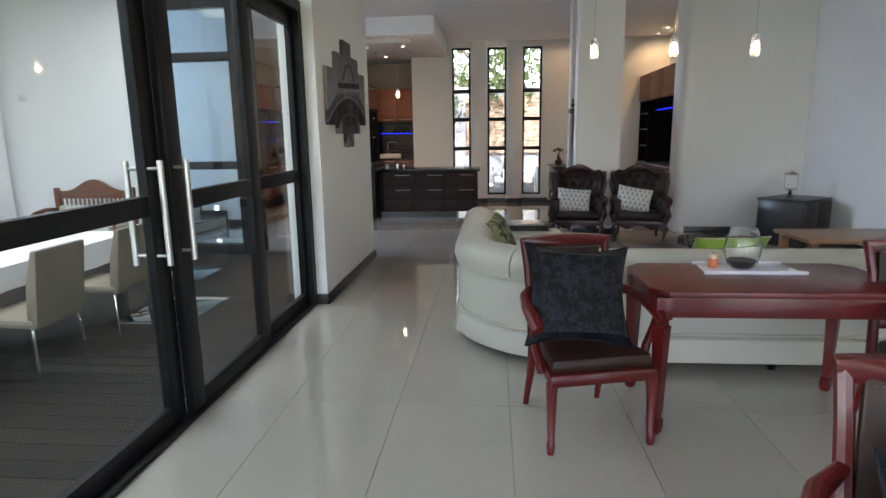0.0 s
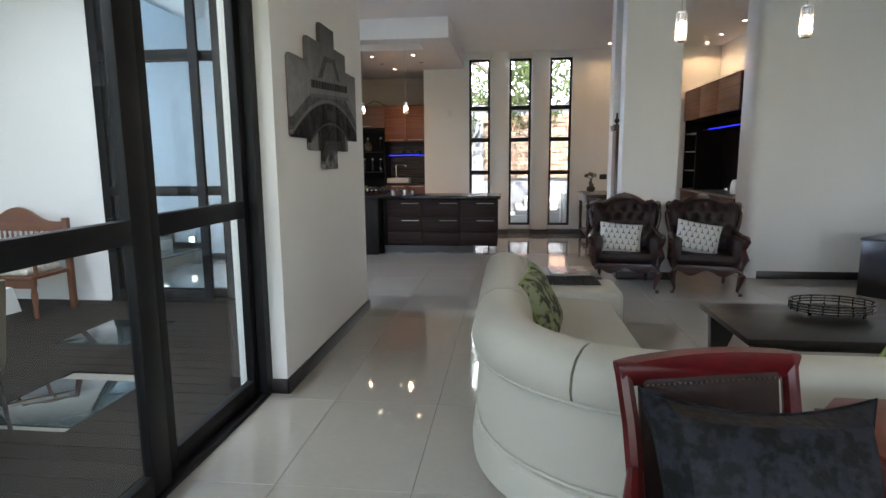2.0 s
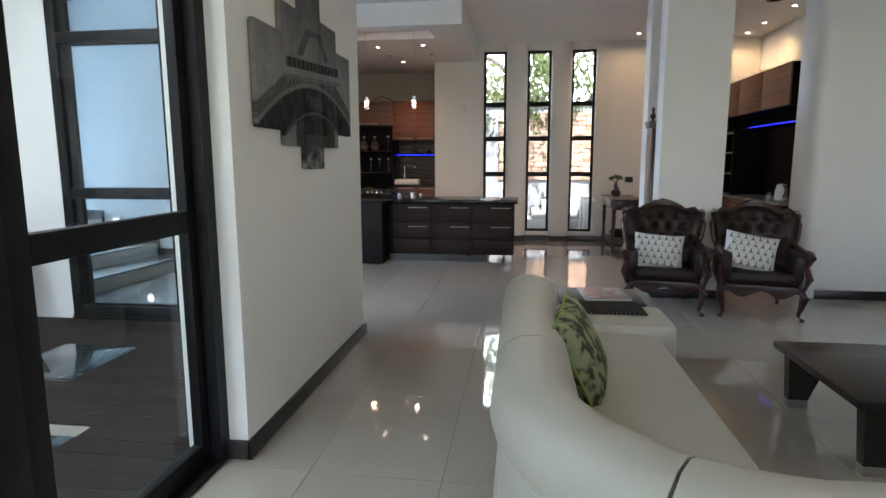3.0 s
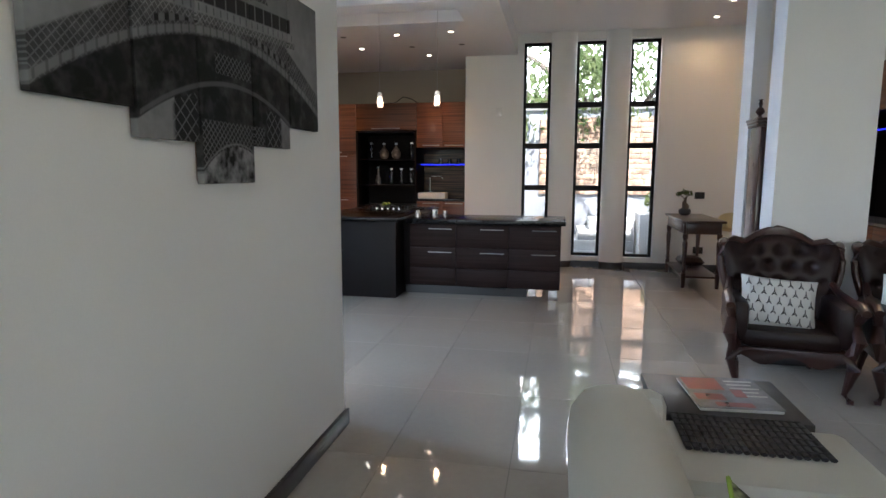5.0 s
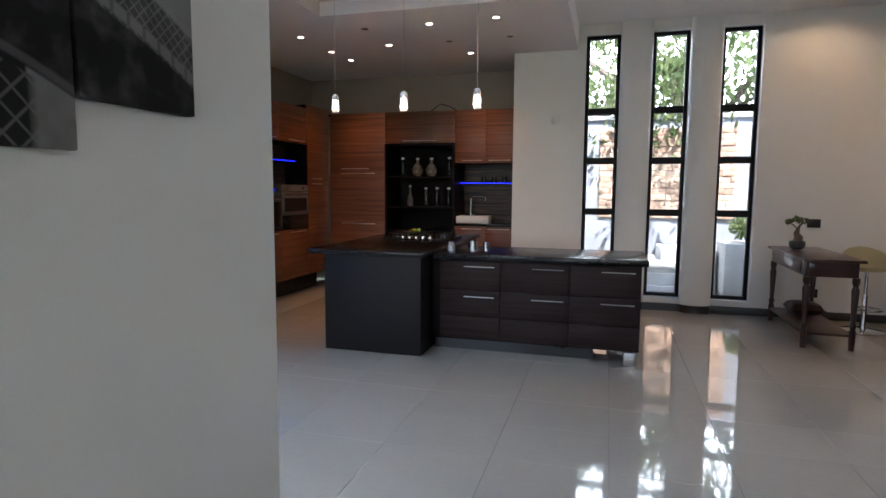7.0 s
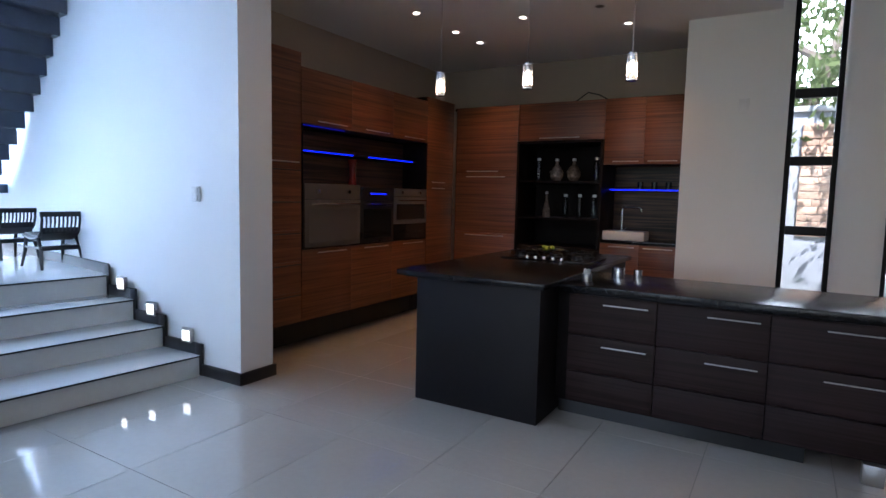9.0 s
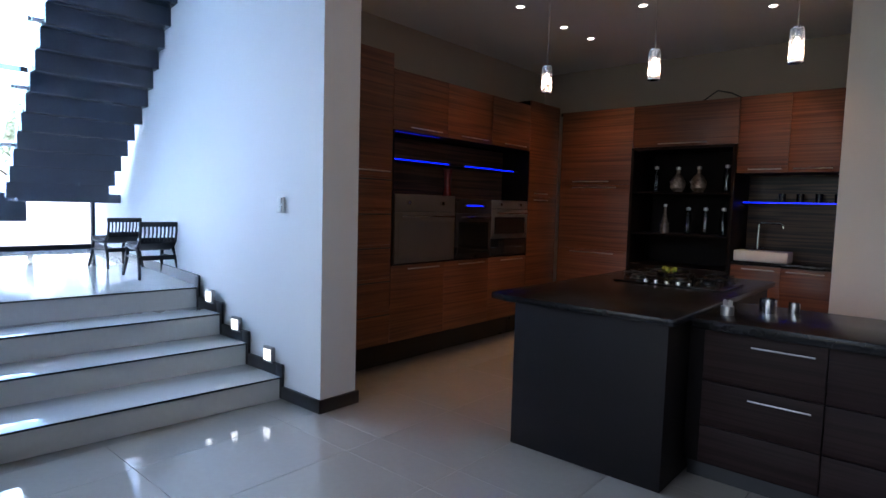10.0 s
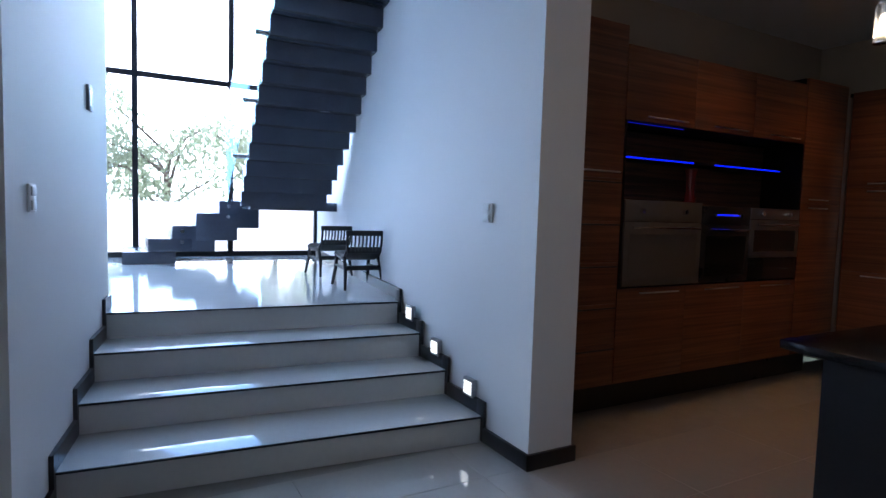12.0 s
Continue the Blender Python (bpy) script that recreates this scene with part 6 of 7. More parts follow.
# ---------------------------------------------------------------- kitchen island
isl = thing("kitchen_island", pose(0, 0, 0), "black and wenge kitchen island with drawers", "kitchen island")
part("end_block", B(-2.35, -1.40, 10.77, 13.0, 0.0, 0.905, bevel=0.004), M_ISLAND_FACE, isl)
part("drawer_body", B(-1.38, 0.485, 11.06, 11.76, 0.115, 0.868, bevel=0.003), M_ISLAND, isl)
part("plinth", B(-1.38, 0.10, 11.14, 11.70, 0.0, 0.113), M_PLASTIC_K, isl)
part("steel_foot", B(0.36, 0.46, 11.02, 11.10, 0.0, 0.113, bevel=0.003), M_STEEL, isl)
part("steel_foot", B(0.36, 0.46, 11.62, 11.70, 0.0, 0.113, bevel=0.003), M_STEEL, isl)
cols = [-1.30, -0.733, -0.113, 0.485]
rows_z = [0.125, 0.335, 0.583, 0.862]
for a, b in zip(cols, cols[1:]):
    for k, (z0, z1) in enumerate(zip(rows_z, rows_z[1:])):
        d = part("drawer", B(a + 0.003, b - 0.003, 11.038, 11.059, z0 + 0.003, z1 - 0.003, bevel=0.002), M_WENGE, isl)
        if k:
            hx = b - 0.05
            h = part("drawer_handle", tube(bmesh.new(), [(hx - 0.28, 11.012, z1 - 0.055), (hx, 11.012, z1 - 0.055)], 0.0045, 8), M_HANDLE, d, "slim satin steel bar handle")
            for q in (hx - 0.25, hx - 0.03):
                tube_bm = tube(bmesh.new(), [(q, 11.012, z1 - 0.055), (q, 11.038, z1 - 0.055)], 0.004, 6)
                part("handle_post", tube_bm, M_CHROME, d)
wt = thing("island_worktop", pose(0, 0, 0), "polished black granite worktop over the island", "worktop")
bm = bmesh.new()
prism(bm, [(-2.53, 10.76), (-2.40, 10.72), (-1.36, 10.72), (-1.36, 13.06), (-2.53, 13.06)], "z", 0.907, 0.947, 0.006)
part("slab", bm, M_GRANITE, wt)
part("slab", B(-1.357, 0.535, 10.98, 11.78, 0.870, 0.925, bevel=0.006), M_GRANITE, wt)

hob = thing("gas_hob", pose(-1.87, 12.28, 0.948), "black glass gas hob with steel burners and grates", "hob")
part("glass_plate", B(-0.40, 0.40, -0.28, 0.28, 0.0, 0.012, bevel=0.004), M_GRANITE, hob)
for x, y, r in ((-0.26, -0.13, 0.05), (-0.26, 0.14, 0.04), (0.02, 0.0, 0.06), (0.26, -0.13, 0.04), (0.26, 0.14, 0.05)):
    b_ = part("burner", lathe(bmesh.new(), [(r * 1.3, 0.012), (r * 1.3, 0.022), (r, 0.026), (r, 0.045), (r * 0.8, 0.052), (0.0, 0.052)], 20, (x, y, 0)), M_PLASTIC_K, hob)
    for a in (0, math.pi / 2):
        dx, dy = 0.11 * math.cos(a + 0.78), 0.11 * math.sin(a + 0.78)
        part("grate_bar", tube(bmesh.new(), [(x - dx, y - dy, 0.013), (x - dx, y - dy, 0.068), (x + dx, y + dy, 0.068), (x + dx, y + dy, 0.013)], 0.006, 6), M_PLASTIC_K, b_)
for k in range(5):
    part("knob", lathe(bmesh.new(), [(0.018, 0.012), (0.017, 0.035), (0.0, 0.036)], 14, (-0.16 + k * 0.08, -0.24, 0)), M_CHROME, hob)
pl = thing("serving_plate", pose(-2.12, 12.80, 0.948), "shallow plate with green fruit on the worktop", "plate")
part("dish", lathe(bmesh.new(), [(0.06, 0.0), (0.09, 0.01), (0.16, 0.028), (0.165, 0.032), (0.09, 0.016), (0.0, 0.012)], 28), M_STEEL, pl)
M_LIMEF = material("lime_fruit", (0.20, 0.30, 0.05), 0.4, vary=0.2, scale=20)
for x, y in ((0.03, 0.02), (-0.05, 0.03), (0.0, -0.05)):
    f_ = thing("fruit", pose(-2.12 + x, 12.80 + y, 0.962), "small round green fruit lying on a plate", "fruit", "fruit on the plate")
    part("flesh", lathe(bmesh.new(), [(0.0, 0.0), (0.02, 0.006), (0.03, 0.028), (0.02, 0.05), (0.0, 0.057)], 14), M_LIMEF, f_)
for x, y, r, h, lab in ((-1.10, 11.52, 0.045, 0.075, "short steel cup on the black worktop"), (-0.98, 11.60, 0.03, 0.06, "small steel pot on the black worktop")):
    c_ = thing("steel_cup", pose(x, y, 0.926), lab, "cup")
    part("cup_wall", lathe(bmesh.new(), [(r, 0.0), (r, h), (r - 0.003, h), (r - 0.003, 0.004), (0.0, 0.004)], 22), M_CHROME, c_)
ut = thing("utensil_holder", pose(-1.24, 11.22, 0.926), "small holder with pale sachets on the worktop", "holder")
part("holder", lathe(bmesh.new(), [(0.035, 0.0), (0.035, 0.05), (0.032, 0.05), (0.032, 0.004), (0.0, 0.004)], 16), M_STEEL, ut)
for k in range(5):
    part("sachet", B(-0.02 + k * 0.009, -0.015 + k * 0.009, -0.02, 0.02, 0.006, 0.085 - 0.006 * (k % 3), bevel=0.001), M_PAPER, ut)

# ---------------------------------------------------------------- oven wall on the kitchen's left side
KX = -3.97


def front_panel(parent, y0, y1, z0, z1, handle=None, mat=M_ZEBRA_Y, bar=M_HANDLE):
    d = part("cabinet_door", B(KX - 0.022, KX, y0 + 0.001, y1 - 0.001, z0 + 0.001, z1 - 0.001, bevel=0.0015), mat, parent)
    if handle:
        h0, h1, z = handle
        part("handle", tube(bmesh.new(), [(KX + 0.020, h0, z), (KX + 0.020, h1, z)], 0.006, 8), bar, d, "slim bar handle")
        for q in (h0 + 0.03, h1 - 0.03):
            part("handle_post", tube(bmesh.new(), [(KX, q, z), (KX + 0.02, q, z)], 0.004, 6), M_CHROME, d)
    return d


def unit(name, label, cat="cabinet", group="kitchen cabinets"):
    return thing(name, pose(0, 0, 0), label, cat, group)


tall = unit("tall_cabinet", "tall zebra-grained wooden kitchen cabinet with drawers")
part("body", B(-4.59, KX - 0.024, 10.57, 11.245, 0.27, 2.76), M_ISLAND, tall)
front_panel(tall, 10.57, 11.245, 1.72, 2.76, (10.70, 11.20, 1.765))
for k in range(5):
    z0 = 0.27 + k * 0.29
    front_panel(tall, 10.57, 11.245, z0, z0 + 0.29, (10.65, 11.22, z0 + 0.262), bar=M_PLASTIC_K)
ovn = unit("oven_cabinet", "zebra-grained oven housing with upper and lower doors")
part("body", B(-4.59, -4.34, 11.25, 13.40, 0.27, 2.64), M_ISLAND, ovn)
part("side_panel", B(-4.338, KX - 0.001, 11.248, 11.268, 0.60, 2.13), M_ISLAND, ovn)
part("side_panel", B(-4.338, KX - 0.001, 13.385, 13.405, 0.60, 2.13), M_ISLAND, ovn)
part("upper_body", B(-4.338, KX - 0.024, 11.25, 13.40, 2.14, 2.64), M_ISLAND, ovn)
part("lower_body", B(-4.338, KX - 0.024, 11.25, 13.40, 0.27, 0.95), M_ISLAND, ovn)
for k in range(3):
    a, b = 11.25 + k * 0.717, 11.25 + (k + 1) * 0.717
    front_panel(ovn, a, b, 2.13, 2.64, (a + 0.2, b - 0.1, 2.165))
    front_panel(ovn, a, b, 0.27, 0.95, (a + 0.2, b - 0.1, 0.915))
part("niche_back", B(-4.336, -4.326, 11.27, 13.384, 1.56, 2.12), M_SPLASH_Y, ovn)
# no lamp here: a thin glowing bar drawn for the reflected blue line
part("led_strip", B(-4.02, -4.014, 11.30, 11.9, 2.121, 2.1245), M_LED_REFLECTION, ovn, "dim glowing line imitating a blue light reflection")
part("niche_shelf", B(-4.326, -4.12, 11.27, 13.384, 1.885, 1.905, bevel=0.002), M_ISLAND, ovn)
for a, b in ((11.33, 12.16), (12.42, 13.3)):
    part("led_strip", B(-4.119, -4.112, a, b, 1.890, 1.899), M_LED, ovn, "glowing blue light strip")
end = unit("tall_cabinet", "tall zebra-grained wooden cabinet at the kitchen corner")
part("body", B(-4.59, KX - 0.024, 13.41, 14.05, 0.27, 2.70), M_ISLAND, end)
front_panel(end, 13.41, 14.05, 1.62, 2.70, (13.50, 13.80, 1.655))
front_panel(end, 13.41, 14.05, 0.27, 1.62, (13.50, 13.80, 1.58))
for u_, a, b in ((tall, 10.57, 11.245), (ovn, 11.25, 13.40), (end, 13.41, 14.05)):
    part("plinth", B(-4.59, -4.20, a, b, 0.0, 0.268), M_PLASTIC_K, u_)
M_OVENGLASS = material("dark_oven_glass", (0.012, 0.012, 0.013), 0.06, vary=0.2, bump=0.0, coat=0.5)

M_OVENFACE = material("taupe_grey_oven_front", (0.15, 0.135, 0.12), 0.38, 0.5, vary=0.06, bump=0.0)


def oven(name, label, y0, y1, z0, z1, panel, frame_mat, glass_mat):
    o = thing(name, pose(0, 0, 0), label, "oven", "built-in ovens")
    part("casing", B(-4.32, KX - 0.004, y0, y1, z0, z1), M_PLASTIC_K, o)
    part("control_panel", B(KX - 0.003, KX + 0.012, y0, y1, z1 - panel, z1, bevel=0.003), frame_mat, o)
    d = part("oven_door", B(KX - 0.003, KX + 0.014, y0, y1, z0, z1 - panel - 0.005, bevel=0.003), frame_mat, o)
    part("window", B(KX + 0.0145, KX + 0.017, y0 + 0.05, y1 - 0.05, z0 + 0.05, z1 - panel - 0.09), glass_mat, d, "oven glass")
    part("door_handle", tube(bmesh.new(), [(KX + 0.045, y0 + 0.05, z1 - panel - 0.045), (KX + 0.045, y1 - 0.05, z1 - panel - 0.045)], 0.010, 10), M_CHROME, d)
    for q in (y0 + 0.08, y1 - 0.08):
        part("handle_post", tube(bmesh.new(), [(KX + 0.012, q, z1 - panel - 0.045), (KX + 0.045, q, z1 - panel - 0.045)], 0.006, 8), M_CHROME, d)
    for q in (y0 + 0.2 * (y1 - y0), y0 + 0.75 * (y1 - y0)):
        part("knob", tube(bmesh.new(), [(KX + 0.012, q, z1 - panel / 2), (KX + 0.038, q, z1 - panel / 2)], 0.018, 14), M_CHROME, o)
    return o


oven("built_in_oven", "taupe grey built-in oven with wide plain door", 11.275, 12.09, 0.965, 1.58, 0.15, M_OVENFACE, M_OVENFACE)
ov2 = oven("built_in_oven", "black glass built-in oven with a blue display", 12.10, 12.69, 0.965, 1.56, 0.14, M_PLASTIC_K, M_OVENGLASS)
part("display", B(KX + 0.0125, KX + 0.014, 12.26, 12.56, 1.488, 1.498), M_LED, ov2, "glowing blue display line")
oven("microwave_oven", "steel built-in microwave oven with dark window", 12.70, 13.38, 1.15, 1.56, 0.09, M_STEEL, M_OVENGLASS)
fb2 = unit("filler_drawer", "dark drawer front below the microwave")
part("drawer_front", B(-4.32, KX + 0.005, 12.70, 13.38, 0.965, 1.145, bevel=0.003), M_OVENGLASS, fb2)
vs = thing("red_vase", pose(-4.22, 12.27, 1.56), "slim dark red glass vase in the oven niche", "vase")
M_REDGLASS = material("dark_red_ceramic", (0.16, 0.012, 0.01), 0.2, vary=0.2, coat=0.5)
part("vase_body", lathe(bmesh.new(), [(0.035, 0), (0.05, 0.03), (0.035, 0.12), (0.04, 0.22), (0.055, 0.30), (0.05, 0.30), (0.035, 0.22), (0.0, 0.1)], 18), M_REDGLASS, vs)

# ---------------------------------------------------------------- back run with display niche and sink
KY = 14.05


def back_panel(parent, x0, x1, z0, z1, handle=None):
    d = part("cabinet_door", B(x0 + 0.001, x1 - 0.001, KY, KY + 0.022, z0 + 0.001, z1 - 0.001, bevel=0.0015), M_ZEBRA, parent)
    if handle:
        h0, h1, z = handle
        part("handle", tube(bmesh.new(), [(h0, KY - 0.02, z), (h1, KY - 0.02, z)], 0.006, 8), M_HANDLE, d, "slim satin steel bar handle")
        for q in (h0 + 0.03, h1 - 0.03):
            part("handle_post", tube(bmesh.new(), [(q, KY, z), (q, KY - 0.02, z)], 0.004, 6), M_CHROME, d)


lar = unit("larder_cabinet", "tall zebra-grained larder cabinet along the back wall")
part("body", B(-3.965, -3.04, KY + 0.023, 14.70, 0.10, 2.64), M_ISLAND, lar)
back_panel(lar, -3.93, -3.04, 1.78, 2.64, (-3.75, -3.3, 1.815))
back_panel(lar, -3.93, -3.04, 1.02, 1.78, (-3.75, -3.2, 1.745))
back_panel(lar, -3.93, -3.04, 0.27, 1.02, (-3.75, -3.2, 0.985))
part("corner_strip", B(-3.966, -3.936, KY - 0.012, KY + 0.02, 0.27, 2.60), M_STEEL, lar, "pale metal corner strip")
dis = unit("display_cabinet", "black open display niche with bottles on shelves")
part("back_panel", B(-3.03, -1.965, 14.62, 14.64, 0.10, 2.64), M_ISLAND, dis)
part("side_panel", B(-3.035, -3.005, KY - 0.03, 14.62, 0.10, 2.18, bevel=0.002), M_ISLAND, dis)
part("side_panel", B(-1.99, -1.96, KY - 0.03, 14.62, 0.10, 2.18, bevel=0.002), M_ISLAND, dis)
part("top_panel", B(-3.004, -1.991, KY - 0.03, 14.62, 2.15, 2.18), M_ISLAND, dis)
part("upper_body", B(-3.03, -1.965, KY + 0.023, 14.62, 2.185, 2.64), M_ISLAND, dis)
back_panel(dis, -3.035, -1.96, 2.185, 2.64, (-2.75, -2.25, 2.215))
for z in (1.25, 1.70):
    part("shelf", B(-3.004, -1.991, KY, 14.62, z - 0.02, z, bevel=0.002), M_ISLAND, dis)
part("shelf", B(-3.004, -1.991, KY, 14.62, 0.86, 0.90), M_ISLAND, dis)
part("lower_body", B(-3.004, -1.991, KY + 0.01, 14.62, 0.10, 0.859), M_ISLAND, dis)
M_CERAM = material("pale_glass_and_grain", (0.12, 0.095, 0.075), 0.25, vary=0.7, scale=22, grain=60, bump=0.02, coat=0.5)

M_BOTTLE = pane_glass("clear_bottle_glass", (0.62, 0.66, 0.66), 0.3)


def bottle(x, z, kind):
    b_ = thing("bottle", pose(x, 14.28, z), "decorated glass bottle standing on a black shelf" if kind else "round-bellied glass jar standing on a black shelf", "bottle", "shelf bottles")
    if kind == 1:
        prof = [(0.034, 0), (0.037, 0.01), (0.037, 0.20), (0.022, 0.225), (0.022, 0.26)]
    elif kind == 2:
        prof = [(0.05, 0), (0.052, 0.08), (0.03, 0.16), (0.016, 0.22), (0.016, 0.29)]
    else:
        prof = [(0.045, 0), (0.085, 0.05), (0.088, 0.12), (0.05, 0.18), (0.022, 0.21), (0.022, 0.25)]
    part("glass_body", lathe(bmesh.new(), prof, 18), M_BOTTLE if kind == 1 else M_CERAM, b_)
    h = prof[-1][1]
    part("stopper", lathe(bmesh.new(), [(prof[-1][0] + 0.002, h), (prof[-1][0] + 0.002, h + 0.03), (0.0, h + 0.034)], 14), M_STEEL, b_)
    return b_


for x, k in ((-2.84, 1), (-2.60, 0), (-2.38, 0), (-2.10, 1)):
    bottle(x, 1.70, k)
for x, k in ((-2.72, 2), (-2.47, 1), (-2.29, 1), (-2.11, 1)):
    bottle(x, 1.25, k)
snk = unit("sink_cabinet", "zebra-grained sink unit with dark splashback and blue-lit shelf")
part("upper_body", B(-1.955, -1.07, KY + 0.023, 14.70, 1.90, 2.64), M_ISLAND, snk)
back_panel(snk, -1.957, -1.51, 1.89, 2.64, (-1.85, -1.56, 1.925))
back_panel(snk, -1.51, -1.065, 1.89, 2.64, (-1.46, -1.15, 1.925))
part("splashback", B(-1.955, -1.07, 14.60, 14.62, 1.02, 1.90), M_SPLASH, snk)
part("glass_shelf", B(-1.955, -1.07, 14.36, 14.60, 1.600, 1.612), M_OVENGLASS, snk)
part("led_strip", B(-1.95, -1.075, 14.352, 14.359, 1.602, 1.612), M_LED, snk, "glowing blue light strip")
part("worktop", B(-1.955, -1.07, KY - 0.01, 14.60, 0.985, 1.02, bevel=0.003), M_GRANITE, snk)
part("lower_body", B(-1.955, -1.07, KY + 0.023, 14.60, 0.10, 0.984), M_ISLAND, snk)
back_panel(snk, -1.957, -1.51, 0.27, 0.98, (-1.85, -1.56, 0.945))
back_panel(snk, -1.51, -1.065, 0.27, 0.98, (-1.46, -1.15, 0.945))
basin = thing("white_sink", pose(-1.70, 14.20, 1.02), "white ceramic sink basin on the worktop", "sink")
part("basin", B(-0.24, 0.24, -0.13, 0.13, 0.0, 0.105, bevel=0.012), M_PLASTIC_W, basin)
tap = thing("kitchen_tap", pose(-1.80, 14.42, 1.02), "tall chrome swan-neck kitchen tap", "tap")
part("spout", tube(bmesh.new(), [(0, 0, 0.0), (0, 0, 0.36), (0.02, 0, 0.38), (0.20, 0, 0.38), (0.22, 0, 0.36), (0.22, 0, 0.33)], 0.012, 10), M_CHROME, tap)
part("lever", tube(bmesh.new(), [(0, 0, 0.10), (0.06, -0.02, 0.13)], 0.008, 8), M_CHROME, tap)
for x in (-1.62, -1.46, -1.30, -1.14):
    g_ = thing("tumbler", pose(x, 14.48, 1.613), "small dark glass tumbler on the lit shelf", "glass", "shelf tumblers")
    part("cup_wall", lathe(bmesh.new(), [(0.032, 0.0), (0.036, 0.09), (0.033, 0.09), (0.029, 0.005), (0.0, 0.005)], 16), M_OVENGLASS, g_)
cab = thing("loose_cable", pose(-2.25, 14.3, 2.642), "loop of dark cable lying on the cabinets", "cable")
part("cord", tube(bmesh.new(), [(-0.2, 0, 0.01), (-0.12, 0, 0.05), (0.0, 0, 0.13), (0.14, 0, 0.09), (0.26, 0, 0.02), (0.36, 0, 0.01)], 0.008, 8), M_PLASTIC_K, cab)
part("plug", B(-0.27, -0.2, -0.03, 0.03, 0.0, 0.035, bevel=0.006), M_PLASTIC_K, cab)

# ---------------------------------------------------------------- bar unit seen through the opening
BX = 4.00
wall("wall_14", [(4.62, 4.70, 9.72, 13.62, -0.01, CEIL)], label="warm white wall behind the bar cabinets")
bar = unit("bar_cabinet", "zebra-grained wall cabinet with black niche and blue light strip", "cabinet", "")
part("upper_body", B(BX + 0.023, 4.61, 10.9, 13.60, 2.19, 2.74), M_ISLAND, bar)
for k in range(3):
    a = 10.9 + k * 0.9
    part("upper_door", B(BX, BX + 0.022, a + 0.003, a + 0.897, 2.19, 2.74, bevel=0.002), M_ZEBRA_Y, bar)
part("back_panel", B(4.55, 4.61, 10.9, 13.60, 0.9, 2.19), M_ISLAND, bar)
part("lower_body", B(BX + 0.023, 4.61, 10.9, 13.60, 0.0, 0.88), M_ISLAND, bar)
for k in range(3):
    a = 10.9 + k * 0.9
    part("lower_door", B(BX, BX + 0.022, a + 0.003, a + 0.897, 0.10, 0.875, bevel=0.002), M_ZEBRA_Y, bar)
part("worktop", B(BX - 0.02, 4.55, 10.9, 13.60, 0.882, 0.915, bevel=0.003), M_STEEL, bar)
part("partition", B(BX + 0.05, 4.55, 12.95, 12.98, 0.916, 1.95), M_ISLAND, bar)
part("shelf_top", B(BX + 0.05, 4.549, 12.981, 13.574, 1.93, 1.95), M_STEEL, bar)
for z in (1.25, 1.6):
    part("shelf", B(BX + 0.05, 4.549, 12.981, 13.574, z, z + 0.018), M_STEEL, bar)
part("end_panel", B(BX + 0.03, 4.549, 13.575, 13.599, 0.916, 2.189), M_ISLAND, bar)
part("light_shelf", B(BX + 0.15, 4.55, 10.9, 12.94, 1.98, 2.0), M_ISLAND, bar)
part("led_strip", B(BX + 0.142, BX + 0.149, 10.9, 12.6, 1.985, 1.995), M_LED, bar, "glowing blue light strip")
kt = thing("white_kettle", pose(4.28, 11.58, 0.916), "white electric kettle on the bar worktop", "kettle")
part("kettle_body", lathe(bmesh.new(), [(0.075, 0), (0.085, 0.03), (0.075, 0.15), (0.055, 0.22), (0.0, 0.235)], 20), M_PLASTIC_W, kt)
part("kettle_handle", tube(bmesh.new(), [(0, -0.06, 0.21), (0, -0.12, 0.19), (0, -0.125, 0.09), (0, -0.08, 0.05)], 0.011, 8), M_PLASTIC_K, kt)
cm = thing("steel_cup", pose(4.30, 12.0, 0.916), "small steel cup on the bar worktop", "cup")
part("cup_wall", lathe(bmesh.new(), [(0.04, 0.0), (0.045, 0.08), (0.042, 0.08), (0.036, 0.004), (0.0, 0.004)], 18), M_CHROME, cm)

# ---------------------------------------------------------------- deck boards and floor lights
M_INSERT = material("dark_floor_glass", (0.03, 0.045, 0.05), 0.03, vary=0.1, bump=0.0, coat=0.25, coat_rough=0.02, rough_vary=0.01, spec=0.5)
deck = tagged(part("deck", B(PX, -1.07, -1.72, 7.54, -0.05, -0.022), M_GROUT), "brown timber deck boards on the patio floor", "deck", kind="structure")
INSERTS = [(-3.10, -2.46, 6.10, 6.80), (-2.45, -1.80, 4.66, 5.34)]
for a, b, c, d in INSERTS:
    part("floor_glass", B(a, b, c, d, -0.022, 0.001, bevel=0.002), M_INSERT, deck, "dark glossy glass floor panel")
y = -1.72
while y < 7.5:
    spans = [(PX, -1.07)]
    for a, b, c, d in INSERTS:
        if y + 0.142 > c and y < d:
            spans = [s for p, q in spans for s in ((p, min(q, a - 0.004)), (max(p, b + 0.004), q)) if s[1] - s[0] > 0.05 or (a > q or b < p)]
    for p, q in spans:
        part("board", B(p, q, y, y + 0.142, -0.022, 0.0), M_DECK, deck)
    y += 0.147

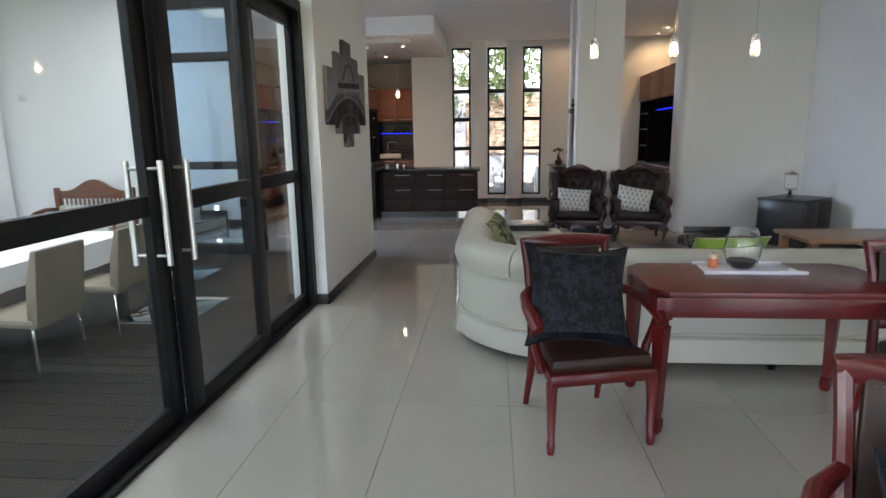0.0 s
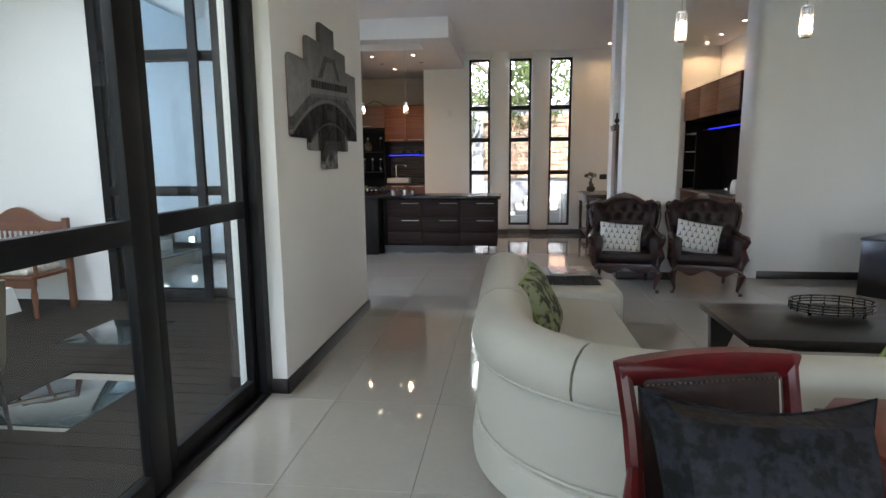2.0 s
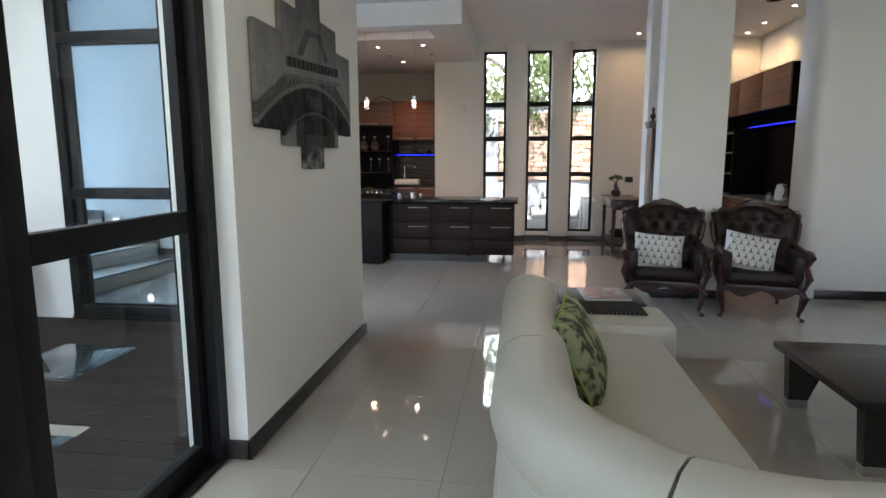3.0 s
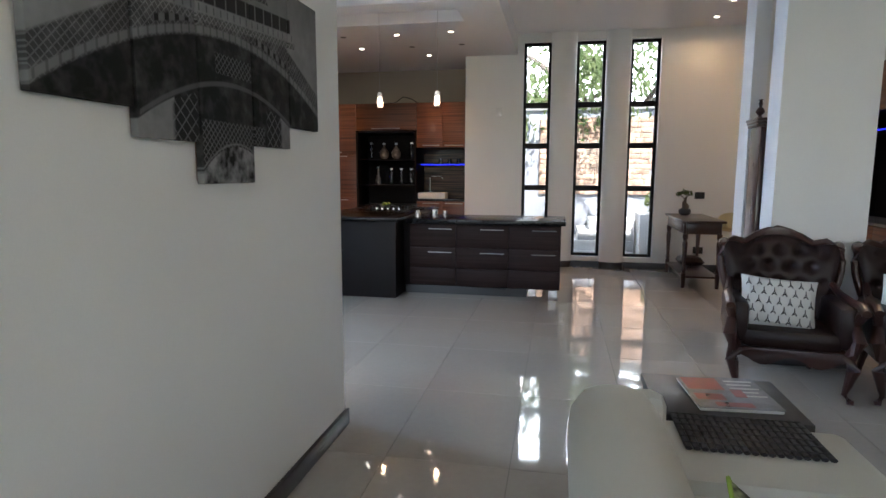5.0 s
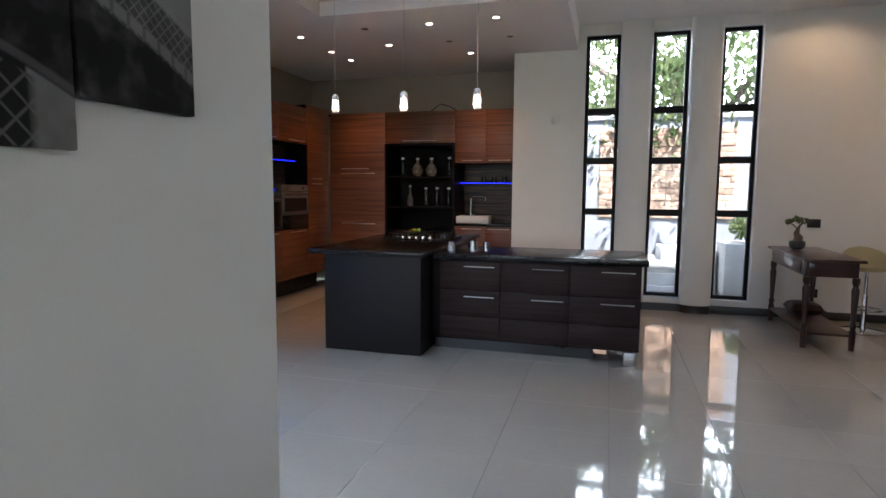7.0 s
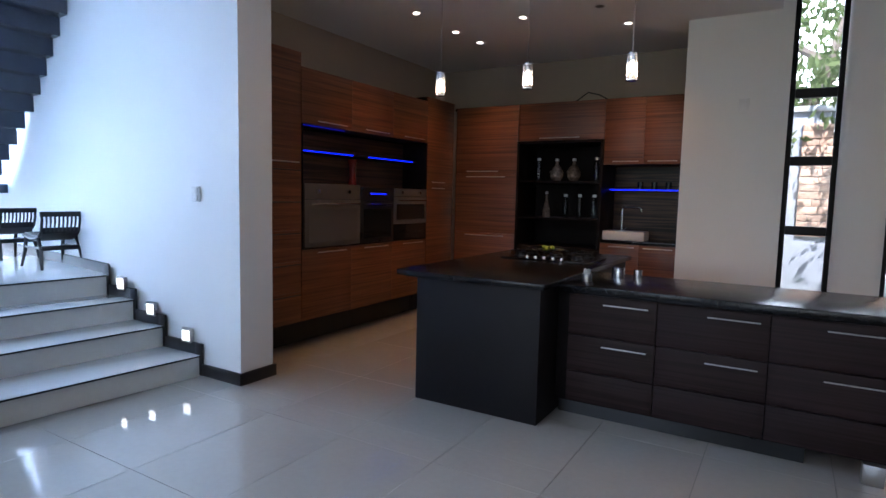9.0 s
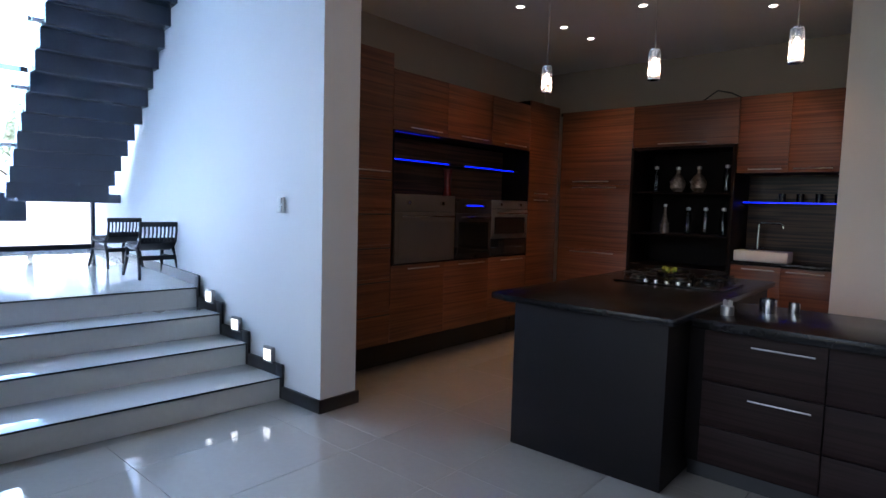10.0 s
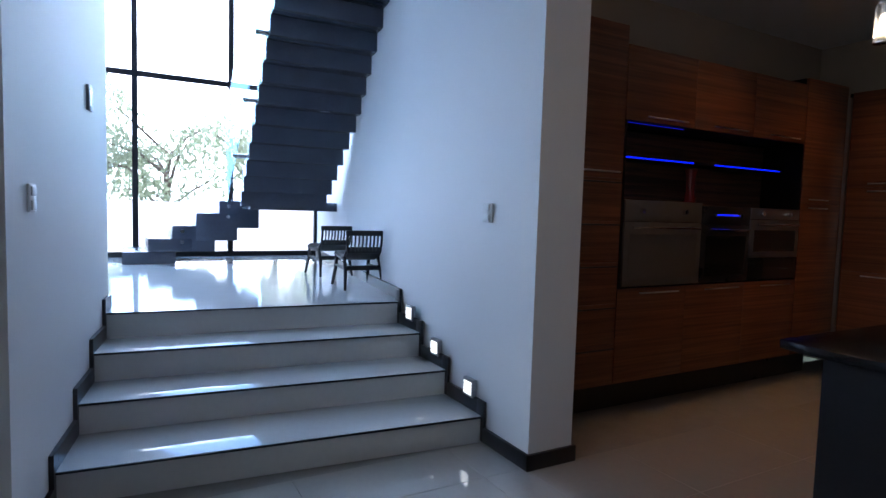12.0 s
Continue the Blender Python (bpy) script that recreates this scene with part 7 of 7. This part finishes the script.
# ---------------------------------------------------------------- floor tiles
PITCH, ROW, JOINT = 0.645, 0.96, 0.0024
AREAS = [(-1.05, 5.41, -1.70, 9.50), (-1.05, 5.41, 9.50, 13.62), (-4.05, -1.05, 7.66, 10.23), (-3.60, -1.05, 10.23, 14.05)]
tile_floor = tagged(new("tile_floor"), "large cream polished porcelain floor tiles", "tile floor", kind="structure")
tile_meshes = {}


def tile_mesh(w, d):
    key = (round(w, 3), round(d, 3))
    if key not in tile_meshes:
        bm = bmesh.new()
        c = 0.0012
        lo = [bm.verts.new((x, y, -0.012)) for x, y in ((0, 0), (w, 0), (w, d), (0, d))]
        mi = [bm.verts.new((x, y, -c)) for x, y in ((0, 0), (w, 0), (w, d), (0, d))]
        hi = [bm.verts.new((x, y, 0)) for x, y in ((c, c), (w - c, c), (w - c, d - c), (c, d - c))]
        bm.faces.new(hi)
        for a, b in ((lo, mi), (mi, hi)):
            for k in range(4):
                bm.faces.new((a[k], a[(k + 1) % 4], b[(k + 1) % 4], b[k]))
        tile_meshes[key] = mesh_of("tile", bm, M_TILE, 0)
    return tile_meshes[key]


rest = bmesh.new()
for ax0, ax1, ay0, ay1 in AREAS:
    i0, i1 = math.floor((ax0 - 0.24) / PITCH), math.ceil((ax1 - 0.24) / PITCH)
    j0, j1 = math.floor((ay0 - 5.16) / ROW), math.ceil((ay1 - 5.16) / ROW)
    for i in range(i0, i1):
        for j in range(j0, j1):
            x0, x1 = max(ax0, 0.24 + i * PITCH + JOINT / 2), min(ax1, 0.24 + (i + 1) * PITCH - JOINT / 2)
            y0, y1 = max(ay0, 5.16 + j * ROW + JOINT / 2), min(ay1, 5.16 + (j + 1) * ROW - JOINT / 2)
            if x1 - x0 < 0.01 or y1 - y0 < 0.01:
                continue
            if x0 > 3.0 or y0 < 1.2:
                box(rest, x0, x1, y0, y1, -0.012, 0.0)
            else:
                t = new("tile", tile_mesh(x1 - x0, y1 - y0))
                t.parent, t.location = tile_floor, (x0, y0, 0)
o = part("further_tiles", rest, M_TILE, tile_floor)
o["kind"] = "stuff"
